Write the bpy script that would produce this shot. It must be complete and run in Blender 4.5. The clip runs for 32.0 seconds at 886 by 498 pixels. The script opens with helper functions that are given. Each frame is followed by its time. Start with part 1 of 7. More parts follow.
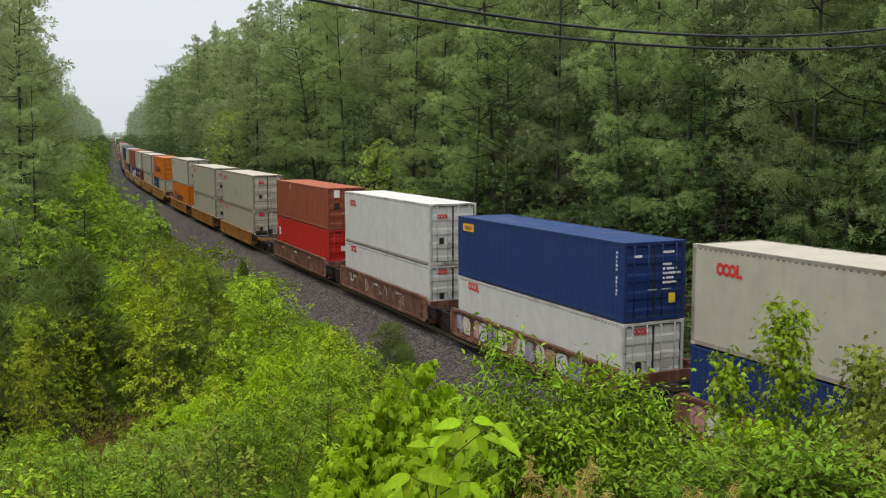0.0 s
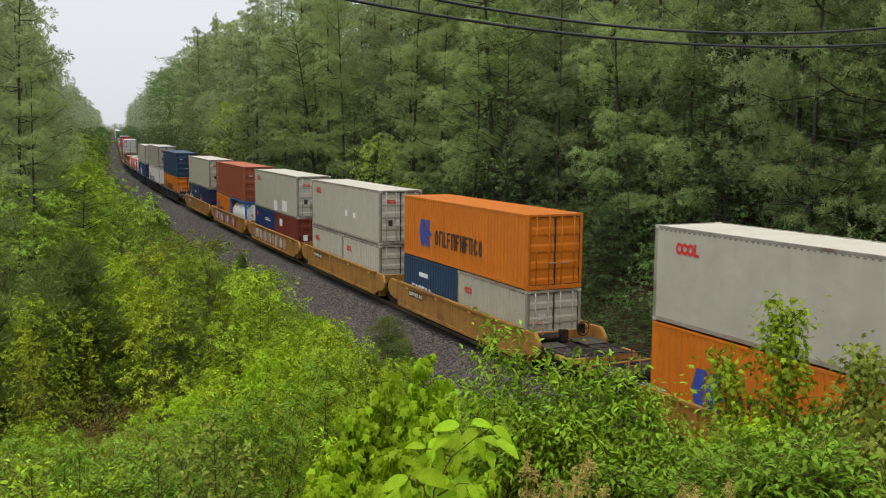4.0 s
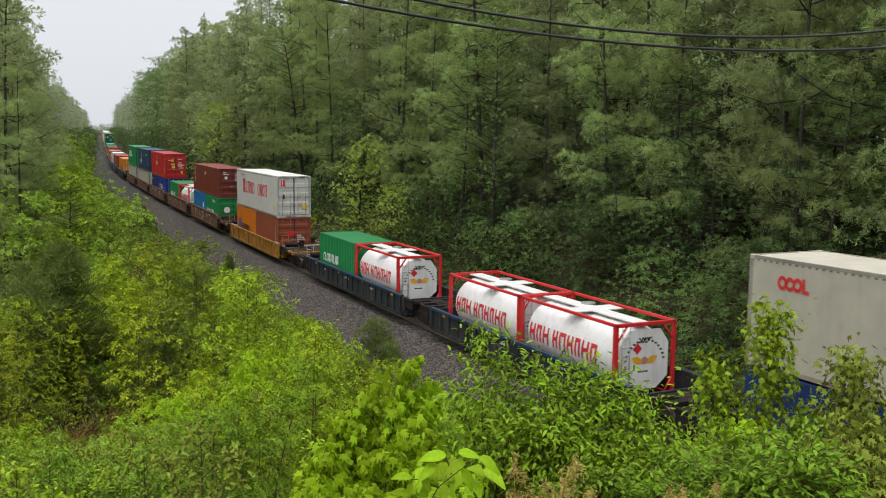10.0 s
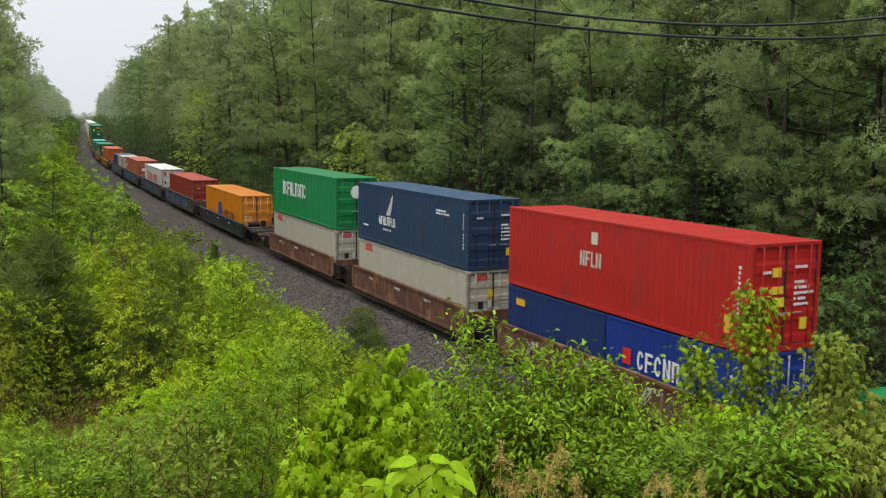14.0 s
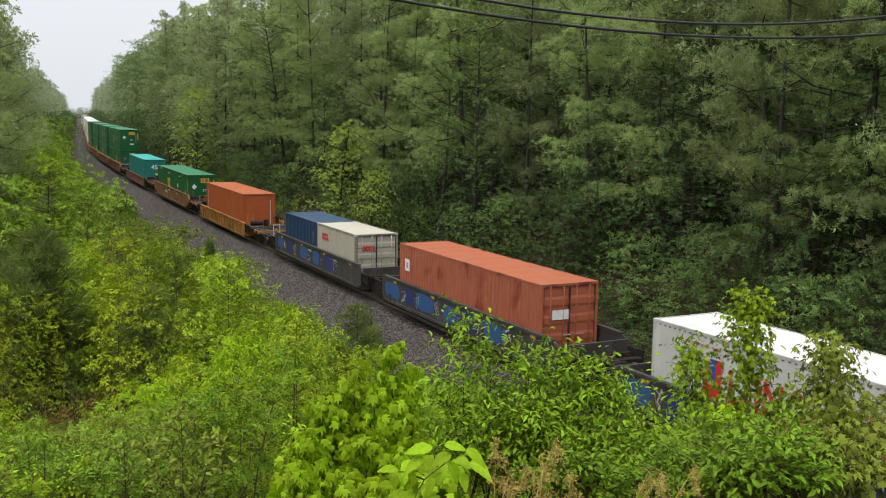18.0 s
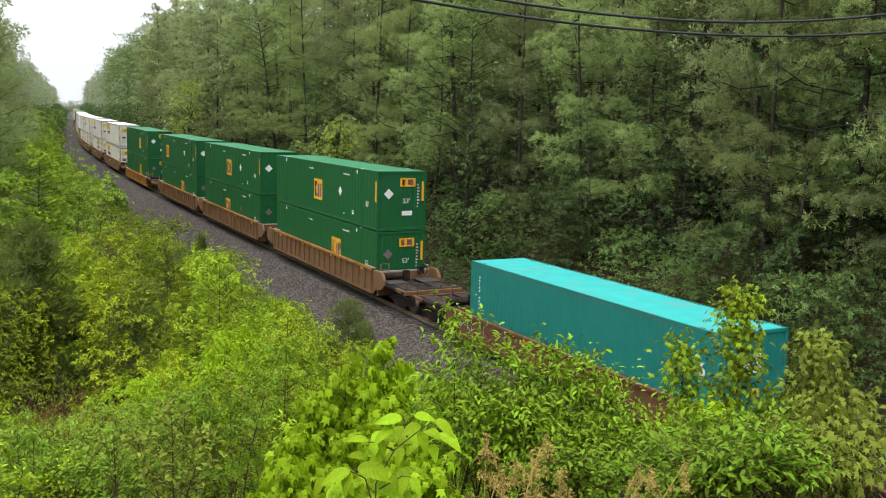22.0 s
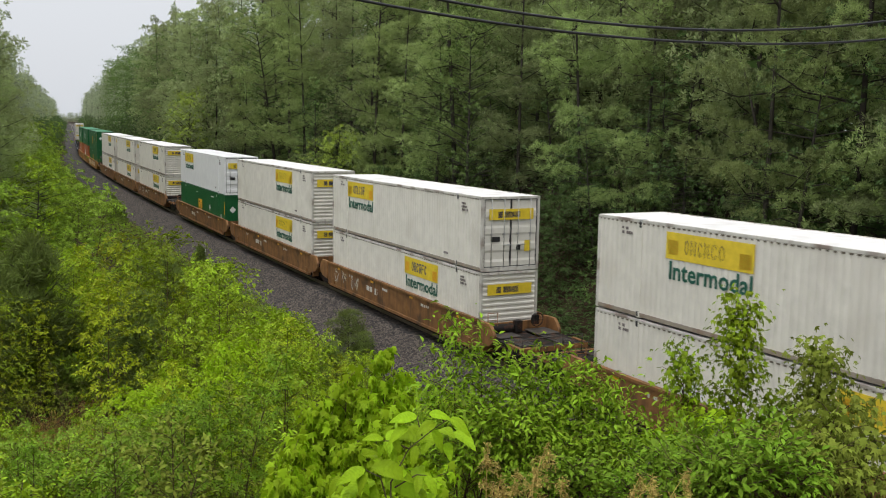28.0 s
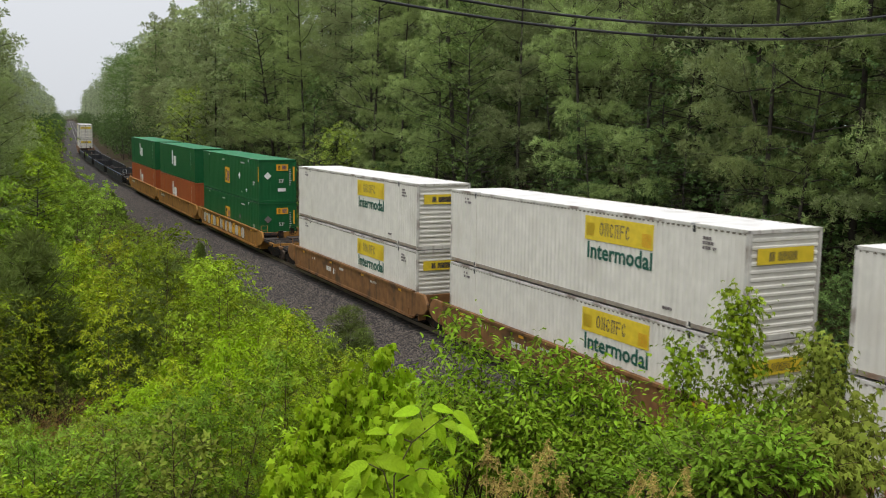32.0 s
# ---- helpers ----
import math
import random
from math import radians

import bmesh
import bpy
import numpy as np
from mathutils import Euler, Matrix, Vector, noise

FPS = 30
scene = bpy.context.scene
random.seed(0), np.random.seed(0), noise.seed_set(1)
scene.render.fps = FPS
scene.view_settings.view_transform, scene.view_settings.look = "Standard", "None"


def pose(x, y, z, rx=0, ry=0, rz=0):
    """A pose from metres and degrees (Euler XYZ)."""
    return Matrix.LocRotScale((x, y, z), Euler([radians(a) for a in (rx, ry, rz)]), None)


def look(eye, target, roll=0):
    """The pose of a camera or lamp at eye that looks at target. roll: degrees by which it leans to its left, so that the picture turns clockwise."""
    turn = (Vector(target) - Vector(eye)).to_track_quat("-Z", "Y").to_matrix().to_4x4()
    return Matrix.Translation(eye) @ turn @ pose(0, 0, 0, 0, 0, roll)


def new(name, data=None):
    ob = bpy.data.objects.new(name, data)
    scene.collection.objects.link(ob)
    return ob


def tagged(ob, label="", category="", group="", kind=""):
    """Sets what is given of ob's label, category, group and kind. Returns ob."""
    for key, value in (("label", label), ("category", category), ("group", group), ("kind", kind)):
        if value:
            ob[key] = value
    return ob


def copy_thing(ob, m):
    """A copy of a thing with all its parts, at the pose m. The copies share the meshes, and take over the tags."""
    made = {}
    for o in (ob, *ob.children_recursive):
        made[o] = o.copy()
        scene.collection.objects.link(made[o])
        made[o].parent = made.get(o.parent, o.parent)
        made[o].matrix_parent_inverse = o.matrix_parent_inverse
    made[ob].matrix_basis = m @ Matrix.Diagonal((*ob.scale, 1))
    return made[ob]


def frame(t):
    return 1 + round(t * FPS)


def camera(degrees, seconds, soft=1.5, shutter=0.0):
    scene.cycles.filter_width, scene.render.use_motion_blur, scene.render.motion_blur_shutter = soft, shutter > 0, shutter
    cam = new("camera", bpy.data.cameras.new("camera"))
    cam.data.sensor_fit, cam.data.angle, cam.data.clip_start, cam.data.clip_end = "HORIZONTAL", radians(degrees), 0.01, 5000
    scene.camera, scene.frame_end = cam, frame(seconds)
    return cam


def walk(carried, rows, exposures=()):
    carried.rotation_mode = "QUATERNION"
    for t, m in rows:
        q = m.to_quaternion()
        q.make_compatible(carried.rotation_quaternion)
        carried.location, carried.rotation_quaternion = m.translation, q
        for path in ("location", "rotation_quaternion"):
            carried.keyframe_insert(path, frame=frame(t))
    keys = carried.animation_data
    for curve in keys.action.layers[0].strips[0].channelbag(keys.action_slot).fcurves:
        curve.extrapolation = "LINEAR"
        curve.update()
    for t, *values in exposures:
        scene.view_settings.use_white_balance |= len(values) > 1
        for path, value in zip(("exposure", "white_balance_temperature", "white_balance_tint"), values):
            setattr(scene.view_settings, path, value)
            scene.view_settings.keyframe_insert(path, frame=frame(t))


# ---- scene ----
EYE = (0.0, 0.0, 8.66)          # eye on the road bridge, above the rail head


def aim(yaw, pitch, roll):
    """The camera's pose from its bearing (to the right of +y), its tilt and its lean."""
    y, p = radians(yaw), radians(pitch)
    way = Vector((math.sin(y) * math.cos(p), math.cos(y) * math.cos(p), math.sin(p)))
    return look(EYE, Vector(EYE) + way * 10, roll)


cam = camera(51.04, 32.0, soft=1.0, shutter=0.08)
PATH = [
    (0, 24.20, -6.11, -0.36), (0.5, 24.17, -6.14, -0.28), (1, 24.24, -6.26, -0.18), (1.5, 24.35, -6.26, -0.10),
    (2, 24.33, -6.21, 0.04), (2.5, 24.23, -6.34, 0.06), (3, 24.30, -6.44, 0.07), (3.5, 24.30, -6.45, 0.12),
    (5.5, 24.20, -6.41, 0.25), (6, 24.35, -6.52, 0.35), (6.5, 24.57, -6.58, 0.35), (7, 24.81, -6.64, 0.55),
    (7.5, 24.84, -6.69, 0.53), (8, 24.91, -6.67, 0.62), (8.5, 25.15, -6.58, 0.66), (9, 25.19, -6.40, 0.65),
    (9.5, 25.07, -6.34, 0.54), (10, 25.00, -6.33, 0.40), (10.5, 24.90, -6.34, 0.39), (11, 24.83, -6.33, 0.41),
    (11.5, 24.85, -6.35, 0.36), (12, 24.98, -6.52, 0.45), (12.5, 25.33, -6.61, 0.59), (13, 25.67, -6.74, 0.63),
    (13.5, 25.73, -6.91, 0.56), (14, 25.90, -7.03, 0.33), (14.5, 26.10, -7.04, 0.42), (16.5, 26.25, -7.36, 0.56),
    (17, 26.15, -7.30, 0.64), (17.5, 26.07, -7.24, 0.62), (18, 26.15, -7.20, 0.67), (18.5, 26.17, -7.17, 0.77),
    (19, 26.28, -7.14, 0.76), (19.5, 26.21, -7.21, 0.70), (20, 26.27, -7.32, 0.79), (20.5, 26.42, -7.34, 0.90),
    (21, 26.45, -7.44, 1.04), (21.5, 26.60, -7.57, 1.11), (22, 26.67, -7.45, 1.06), (22.5, 26.71, -7.30, 0.92),
    (23, 26.61, -7.13, 0.84), (23.5, 26.56, -7.03, 0.85), (24, 26.47, -6.95, 0.77), (24.5, 26.37, -6.78, 0.72),
    (25, 26.37, -6.73, 0.73), (25.5, 26.50, -6.68, 0.57), (27.5, 26.58, -6.75, 0.62), (28, 26.69, -6.87, 0.69),
    (28.5, 26.63, -6.89, 0.59), (29, 26.60, -6.93, 0.68), (29.5, 26.63, -6.96, 0.71), (30, 26.70, -6.93, 0.67),
    (30.5, 26.81, -6.88, 0.68), (31, 26.73, -7.01, 0.56), (31.5, 26.67, -7.08, 0.38), (32, 26.71, -7.09, 0.54),
]
EXPOSURE = ((0.0, 0.02), (3.0, 0.03), (7.0, 0.07), (12.0, 0.02), (14.0, 0.10), (18.0, 0.12), (20.0, 0.14), (21.0, 0.20), (22.0, 0.44), (23.0, 0.42), (24.0, 0.05), (25.0, 0.14), (28.0, -0.06), (32.0, -0.06))
walk(cam, [(t, aim(a, b, c)) for t, a, b, c in PATH], EXPOSURE)

# ---- sky and sun: a bright overcast day ----
world = bpy.data.worlds.new("overcast_sky")
scene.world = world
world.use_nodes = True
wn, wl = world.node_tree.nodes, world.node_tree.links
sky = wn.new("ShaderNodeTexSky")
sky.sky_type = "NISHITA"
sky.sun_disc = False
sky.sun_elevation, sky.sun_rotation = radians(68), radians(232)
sky.air_density, sky.dust_density, sky.ozone_density = 1.0, 5.0, 1.0
pale = wn.new("ShaderNodeHueSaturation")
pale.inputs["Saturation"].default_value = 0.22
wl.new(sky.outputs[0], pale.inputs["Color"])
even = wn.new("ShaderNodeMixRGB")
even.inputs["Fac"].default_value = 0.72
even.inputs["Color2"].default_value = (8.2, 8.5, 9.0, 1)
wl.new(pale.outputs[0], even.inputs["Color1"])
# an overcast sky is brighter overhead than along the horizon
where = wn.new("ShaderNodeTexCoord")
split = wn.new("ShaderNodeSeparateXYZ")
wl.new(where.outputs["Generated"], split.inputs[0])
rise = wn.new("ShaderNodeMapRange")
rise.inputs["From Min"].default_value, rise.inputs["From Max"].default_value = 0.15, 1.0
rise.inputs["To Min"].default_value, rise.inputs["To Max"].default_value = 1.16, 2.05
wl.new(split.outputs["Z"], rise.inputs["Value"])
lift = wn.new("ShaderNodeVectorMath")
lift.operation = "SCALE"
wl.new(even.outputs[0], lift.inputs[0])
wl.new(rise.outputs[0], lift.inputs["Scale"])
wl.new(lift.outputs[0], wn["Background"].inputs["Color"])
wn["Background"].inputs["Strength"].default_value = 0.1
sun = new("sun", bpy.data.lights.new("sun", "SUN"))
sun.data.energy, sun.data.angle, sun.data.color = 1.5, radians(50), (1.0, 0.955, 0.95)
sun.matrix_world = look((0, 0, 0), (math.sin(radians(52)) * 0.37, math.cos(radians(52)) * 0.37, -0.93))


# ---- materials ----
def mat(name, color, rough=0.6, metal=0.0, vary=0.12, scale=6.0, dirt=None, dirt_amount=0.0, streak=0.0,
        bump=0.0, bump_scale=40.0, rand=0.0, island=0.0, trans=0.0, coat=0.0, spec=0.5, run=0.0, run_color=None):
    """Paint, metal, bark, leaf or stone: colour with variation at two scales, stains, streaks and fine relief."""
    m = bpy.data.materials.new(name)
    m.use_nodes = True
    n, l = m.node_tree.nodes, m.node_tree.links
    bsdf = n["Principled BSDF"]
    bsdf.inputs["Roughness"].default_value, bsdf.inputs["Metallic"].default_value = rough, metal
    bsdf.inputs["Specular IOR Level"].default_value = spec
    co = n.new("ShaderNodeTexCoord")

    def noise_tex(s, detail=4.0, vec=None):
        t = n.new("ShaderNodeTexNoise")
        t.inputs["Scale"].default_value, t.inputs["Detail"].default_value = s, detail
        l.new(vec or co.outputs["Object"], t.inputs["Vector"])
        return t.outputs["Fac"]

    def mixed(fac, a, b, kind="MIX"):
        x = n.new("ShaderNodeMixRGB")
        x.blend_type = kind
        for value, sock in ((fac, x.inputs["Fac"]), (a, x.inputs["Color1"]), (b, x.inputs["Color2"])):
            if hasattr(value, "is_linked"):
                l.new(value, sock)
            elif sock.name == "Fac":
                sock.default_value = value
            else:
                sock.default_value = (*value, 1)
        return x.outputs[0]

    def ramp(fac, lo, hi):
        r = n.new("ShaderNodeMapRange")
        r.inputs["From Min"].default_value, r.inputs["From Max"].default_value = lo, hi
        l.new(fac, r.inputs["Value"])
        return r.outputs[0]

    def times(fac, k):
        x = n.new("ShaderNodeMath")
        x.operation = "MULTIPLY"
        l.new(fac, x.inputs[0])
        x.inputs[1].default_value = k
        return x.outputs[0]

    c = mixed(ramp(noise_tex(scale), 0.3, 0.7), [v * (1 - vary) for v in color], [min(1, v * (1 + vary)) for v in color])
    c = mixed(times(ramp(noise_tex(scale * 0.17, 2), 0.35, 0.7), vary), c, [v * 0.6 for v in color])
    if streak:
        mp = n.new("ShaderNodeMapping")
        mp.inputs["Scale"].default_value = (5.0, 5.0, 0.35)
        l.new(co.outputs["Object"], mp.inputs["Vector"])
        c = mixed(times(ramp(noise_tex(1.0, 5, mp.outputs[0]), 0.53, 0.72), streak), c, dirt or (0.06, 0.05, 0.04))
    if run:         # dirt that has run down from the top edge
        mp = n.new("ShaderNodeMapping")
        mp.inputs["Scale"].default_value = (3.2, 3.2, 0.10)
        l.new(co.outputs["Object"], mp.inputs["Vector"])
        xyz = n.new("ShaderNodeSeparateXYZ")
        l.new(co.outputs["Object"], xyz.inputs[0])
        both = n.new("ShaderNodeMath")
        both.operation = "MULTIPLY"
        l.new(ramp(noise_tex(1.0, 3, mp.outputs[0]), 0.50, 0.66), both.inputs[0])
        l.new(ramp(xyz.outputs["Z"], 1.2, 2.7), both.inputs[1])
        c = mixed(times(both.outputs[0], run), c, run_color or (0.07, 0.06, 0.05))
    if dirt and dirt_amount:
        c = mixed(times(ramp(noise_tex(scale * 0.5, 8), 0.55, 0.68), dirt_amount), c, dirt)
    for k, kind, sock in ((rand, "ShaderNodeObjectInfo", "Random"), (island, "ShaderNodeNewGeometry", "Random Per Island")):
        if not k:
            continue
        src = n.new(kind).outputs[sock]
        h = n.new("ShaderNodeHueSaturation")
        for lo, hi, to in ((1 - k, 1 + k, "Value"), (0.5 - 0.022 * k, 0.5 + 0.03 * k, "Hue")):
            r = n.new("ShaderNodeMapRange")
            r.inputs["To Min"].default_value, r.inputs["To Max"].default_value = lo, hi
            l.new(src, r.inputs["Value"])
            l.new(r.outputs[0], h.inputs[to])
        l.new(c, h.inputs["Color"])
        c = h.outputs[0]
    l.new(c, bsdf.inputs["Base Color"])
    if coat:
        bsdf.inputs["Coat Weight"].default_value = coat
    if bump:
        b = n.new("ShaderNodeBump")
        b.inputs["Strength"].default_value = bump
        b.inputs["Distance"].default_value = 0.02
        l.new(noise_tex(bump_scale, 6), b.inputs["Height"])
        l.new(b.outputs[0], bsdf.inputs["Normal"])
    if trans:
        t = n.new("ShaderNodeBsdfTranslucent")
        l.new(c, t.inputs["Color"])
        mx = n.new("ShaderNodeMixShader")
        mx.inputs["Fac"].default_value = trans
        l.new(bsdf.outputs[0], mx.inputs[1])
        l.new(t.outputs[0], mx.inputs[2])
        l.new(mx.outputs[0], n["Material Output"].inputs["Surface"])
    return m


GRIME, RUST = (0.05, 0.042, 0.035), (0.12, 0.045, 0.02)


def paint(name, color, rough=0.45, streak=0.25, dirt=GRIME, amount=0.25, vary=0.08, run=0.0, run_color=None):
    return mat(name, color, rough, vary=vary, scale=2.2, dirt=dirt, dirt_amount=amount, streak=streak, bump=0.12, bump_scale=9, spec=0.35, run=run, run_color=run_color)


P = {
    "grey": paint("weathered_grey_paint", (0.400, 0.374, 0.292), streak=0.02, amount=0.12, run=0.08),
    "white": paint("dirty_white_paint", (0.362, 0.338, 0.254), streak=0.02, dirt=(0.14, 0.10, 0.06), amount=0.18),
    "bright": paint("clean_white_paint", (0.655, 0.628, 0.550), streak=0.05, dirt=(0.20, 0.15, 0.10), amount=0.16),
    "orange": paint("orange_paint", (0.52, 0.140, 0.008), amount=0.15),
    "amber": paint("amber_orange_paint", (0.56, 0.185, 0.008), amount=0.1),
    "scraped": paint("scraped_red_oxide_paint", (0.36, 0.105, 0.055), streak=0.3, dirt=(0.16, 0.018, 0.012), amount=0.85),
    "faded": paint("faded_orange_red_paint", (0.36, 0.088, 0.026), streak=0.3, dirt=(0.2, 0.05, 0.03)),
    "brown": paint("red_brown_paint", (0.235, 0.060, 0.030), streak=0.15),
    "brick": paint("brick_red_paint", (0.235, 0.034, 0.021), streak=0.12),
    "maroon": paint("maroon_paint", (0.150, 0.028, 0.017), streak=0.15),
    "red": paint("bright_red_paint", (0.40, 0.016, 0.013), streak=0.1),
    "navy": paint("navy_blue_paint", (0.020, 0.043, 0.088), 0.38, streak=0.12),
    "blue": paint("deep_blue_paint", (0.011, 0.029, 0.112), streak=0.1, amount=0.12),
    "royal": paint("royal_blue_paint", (0.010, 0.032, 0.208), streak=0.1, amount=0.12),
    "midnight": paint("midnight_blue_paint", (0.011, 0.020, 0.062), streak=0.1, amount=0.12),
    "sky": paint("light_blue_paint", (0.012, 0.128, 0.320), streak=0.1),
    "green": paint("dark_green_paint", (0.008, 0.098, 0.028), streak=0.04, amount=0.1),
    "leafgreen": paint("mid_green_paint", (0.010, 0.185, 0.052), streak=0.1, amount=0.1),
    "teal": paint("teal_paint", (0.012, 0.185, 0.155), streak=0.1, amount=0.1),
    "tank": paint("white_tank_paint", (0.700, 0.690, 0.660), streak=0.15, amount=0.15),
    "c_brown": paint("rust_brown_car_paint", (0.112, 0.046, 0.028), 0.7, 0.6, (0.23, 0.125, 0.062), 0.75, 0.4),
    "c_rust": paint("rusty_tan_car_paint", (0.205, 0.098, 0.034), 0.65, 0.6, (0.04, 0.025, 0.015), 0.8, 0.35),
    "c_gold": paint("golden_yellow_car_paint", (0.315, 0.145, 0.022), 0.6, 0.45, (0.11, 0.05, 0.02), 0.7, 0.3),
    "c_ochre": paint("worn_ochre_car_paint", (0.30, 0.145, 0.028), 0.65, 0.5, RUST, 0.7, 0.2),
    "stained": paint("streaked_grey_paint", (0.335, 0.318, 0.258), streak=0.05, amount=0.2, run=0.75),
    "clean": paint("bright_white_paint", (0.66, 0.65, 0.60), streak=0.06, dirt=(0.30, 0.15, 0.06), amount=0.2, run=0.8, run_color=(0.40, 0.22, 0.10)),
    "pearl": paint("off_white_paint", (0.510, 0.500, 0.460), streak=0.05, amount=0.12),
    "c_umber": paint("red_umber_car_paint", (0.150, 0.060, 0.034), 0.7, 0.5, RUST, 0.6, 0.3),
    "c_tan": paint("brown_tan_car_paint", (0.165, 0.090, 0.040), 0.65, 0.4, RUST, 0.5, 0.2),
    "snow": paint("fresh_white_paint", (0.76, 0.76, 0.75), streak=0.02, amount=0.04, vary=0.04),
    "c_chord": paint("dark_blue_rail_paint", (0.012, 0.045, 0.10), 0.5, 0.3, (0.02, 0.02, 0.02), 0.4, 0.2),
    "c_black": paint("black_car_paint", (0.019, 0.021, 0.024), 0.6, 0.3, (0.10, 0.09, 0.08), 0.3, 0.2),
    "c_grey": paint("dark_grey_car_paint", (0.048, 0.045, 0.042), 0.6, 0.35, (0.12, 0.1, 0.09), 0.4, 0.2),
}
# side paints, mostly lightened for skylight and sky sheen on the roofs, plus dust
ROOF = {k: paint("sky_lit_%s_roof" % k, c, 0.6, 0.0, (0.25, 0.2, 0.15), 0.25) for k, c in {"teal": (0.03, 0.40, 0.37), "green": (0.016, 0.190, 0.075), "navy": (0.026, 0.066, 0.125), "blue": (0.022, 0.055, 0.16), "brick": (0.36, 0.055, 0.032), "brown": (0.40, 0.105, 0.045), "maroon": (0.21, 0.040, 0.024), "grey": (0.50, 0.465, 0.375), "white": (0.53, 0.49, 0.385), "bright": (0.74, 0.73, 0.70), "clean": (0.68, 0.68, 0.66), "snow": (0.70, 0.70, 0.69), "stained": (0.45, 0.43, 0.38), "pearl": (0.66, 0.65, 0.61), "faded": (0.42, 0.105, 0.027), "scraped": (0.40, 0.115, 0.050)}.items()}
LIGHT_COLORS = ("grey", "white", "bright", "clean", "stained", "pearl")
EDGE = {k: paint("rust_edged_%s_frame" % k, c, 0.55, 0.4, (0.10, 0.055, 0.03), 0.75, 0.15) for k, c in {"grey": (0.24, 0.225, 0.18), "white": (0.26, 0.225, 0.165), "bright": (0.56, 0.54, 0.48), "clean": (0.6, 0.58, 0.52), "pearl": (0.45, 0.44, 0.40), "stained": (0.23, 0.21, 0.17)}.items()}
RUSTY = paint("rust_stained_rail_paint", (0.27, 0.235, 0.185), 0.6, 0.5, (0.16, 0.07, 0.03), 0.6, 0.2)
# dark colour that stands for the shade at the rib ends below the roof rail
RIB_SHADE = mat("rib_end_shade", (0.15, 0.125, 0.09), 0.8, vary=0.3, scale=6)
INK = {k: mat("mark_" + k, c, 0.5, vary=0.1, scale=5, dirt=GRIME, dirt_amount=0.2) for k, c in {
    "red": (0.55, 0.02, 0.02), "white": (0.72, 0.72, 0.7), "blue": (0.03, 0.06, 0.30), "navy": (0.02, 0.03, 0.12),
    "yellow": (0.68, 0.50, 0.03), "gold": (0.72, 0.36, 0.02), "black": (0.02, 0.02, 0.02), "green": (0.01, 0.09, 0.06),
    "pale": (0.52, 0.51, 0.47), "lilac": (0.25, 0.22, 0.30), "rose": (0.42, 0.2, 0.18), "cream": (0.55, 0.5, 0.38), "steel": (0.025, 0.085, 0.22), "orange": (0.42, 0.13, 0.05), "frame": (0.02, 0.13, 0.40), "lilac_grey": (0.30, 0.29, 0.30), "ash": (0.36, 0.345, 0.30), "faint": (0.21, 0.175, 0.155), "dust": (0.15, 0.125, 0.12)}.items()}
DECK = mat("worn_grey_deck_plate", (0.062, 0.056, 0.050), 0.7, vary=0.3, scale=5, dirt=RUST, dirt_amount=0.5, bump=0.2, spec=0.2)
STEEL = mat("dark_greasy_steel", (0.020, 0.017, 0.015), 0.8, 0.0, 0.3, 8, RUST, 0.4, bump=0.2, spec=0.15)
GALV = mat("galvanised_steel", (0.40, 0.40, 0.39), 0.45, 0.6, 0.15, 8)
RAIL = mat("rail_steel", (0.20, 0.15, 0.12), 0.4, 0.7, 0.2, 10, RUST, 0.4)
SHINE = mat("polished_rail_head", (0.5, 0.48, 0.46), 0.25, 1.0, 0.1, 10)
BARK = mat("pine_bark", (0.056, 0.049, 0.039), 0.9, vary=0.35, scale=5, bump=0.8, bump_scale=14, rand=0.2, spec=0.1)
TWIG = mat("brown_twig", (0.085, 0.056, 0.034), 0.85, vary=0.3, scale=20, spec=0.1)
GREEN_TWIG = mat("green_brown_twig", (0.10, 0.085, 0.035), 0.7, vary=0.2, scale=30, spec=0.1)
# pine needles made paler and greyer: distance haze put into the base colour
PINE_HAZE = mat("haze_paled_pine_needles", (0.365, 0.425, 0.255), 0.6, vary=0.3, scale=0.2, island=0.15, trans=0.5, spec=0.1)
PINE_W = mat("yellow_green_pine_needles", (0.330, 0.405, 0.145), 0.6, vary=0.3, scale=0.35, island=0.12, rand=0.3, trans=0.5, spec=0.1)
PINE = mat("pine_needles", (0.330, 0.385, 0.168), 0.6, vary=0.3, scale=0.35, island=0.12, rand=0.32, trans=0.5, spec=0.15)
PINE_Y = mat("young_pine_needles", (0.175, 0.230, 0.052), 0.6, vary=0.25, scale=0.8, island=0.3, rand=0.22, trans=0.42, spec=0.15)
LEAF = mat("spring_leaves", (0.236, 0.330, 0.014), 0.5, vary=0.3, scale=0.9, island=0.42, rand=0.32, trans=0.22, spec=0.1)
LEAF_D = mat("forest_leaves", (0.094, 0.154, 0.045), 0.5, vary=0.3, scale=0.4, island=0.18, rand=0.22, trans=0.4, spec=0.1)
LEAF_L = mat("bright_yellow_green_leaves", (0.300, 0.355, 0.014), 0.5, vary=0.2, scale=0.9, island=0.38, rand=0.22, trans=0.22, spec=0.1)
LEAF_C = mat("pointed_bright_green_leaves", (0.205, 0.320, 0.016), 0.5, vary=0.2, scale=0.9, island=0.38, rand=0.2, trans=0.22, spec=0.1)
LEAF_T = mat("glossy_sapling_leaves", (0.150, 0.245, 0.016), 0.5, vary=0.2, scale=0.9, island=0.3, rand=0.22, trans=0.22, spec=0.08)
LEAF_F = mat("tall_tree_leaves", (0.155, 0.240, 0.064), 0.5, vary=0.25, scale=0.5, island=0.25, rand=0.2, trans=0.4, spec=0.1)
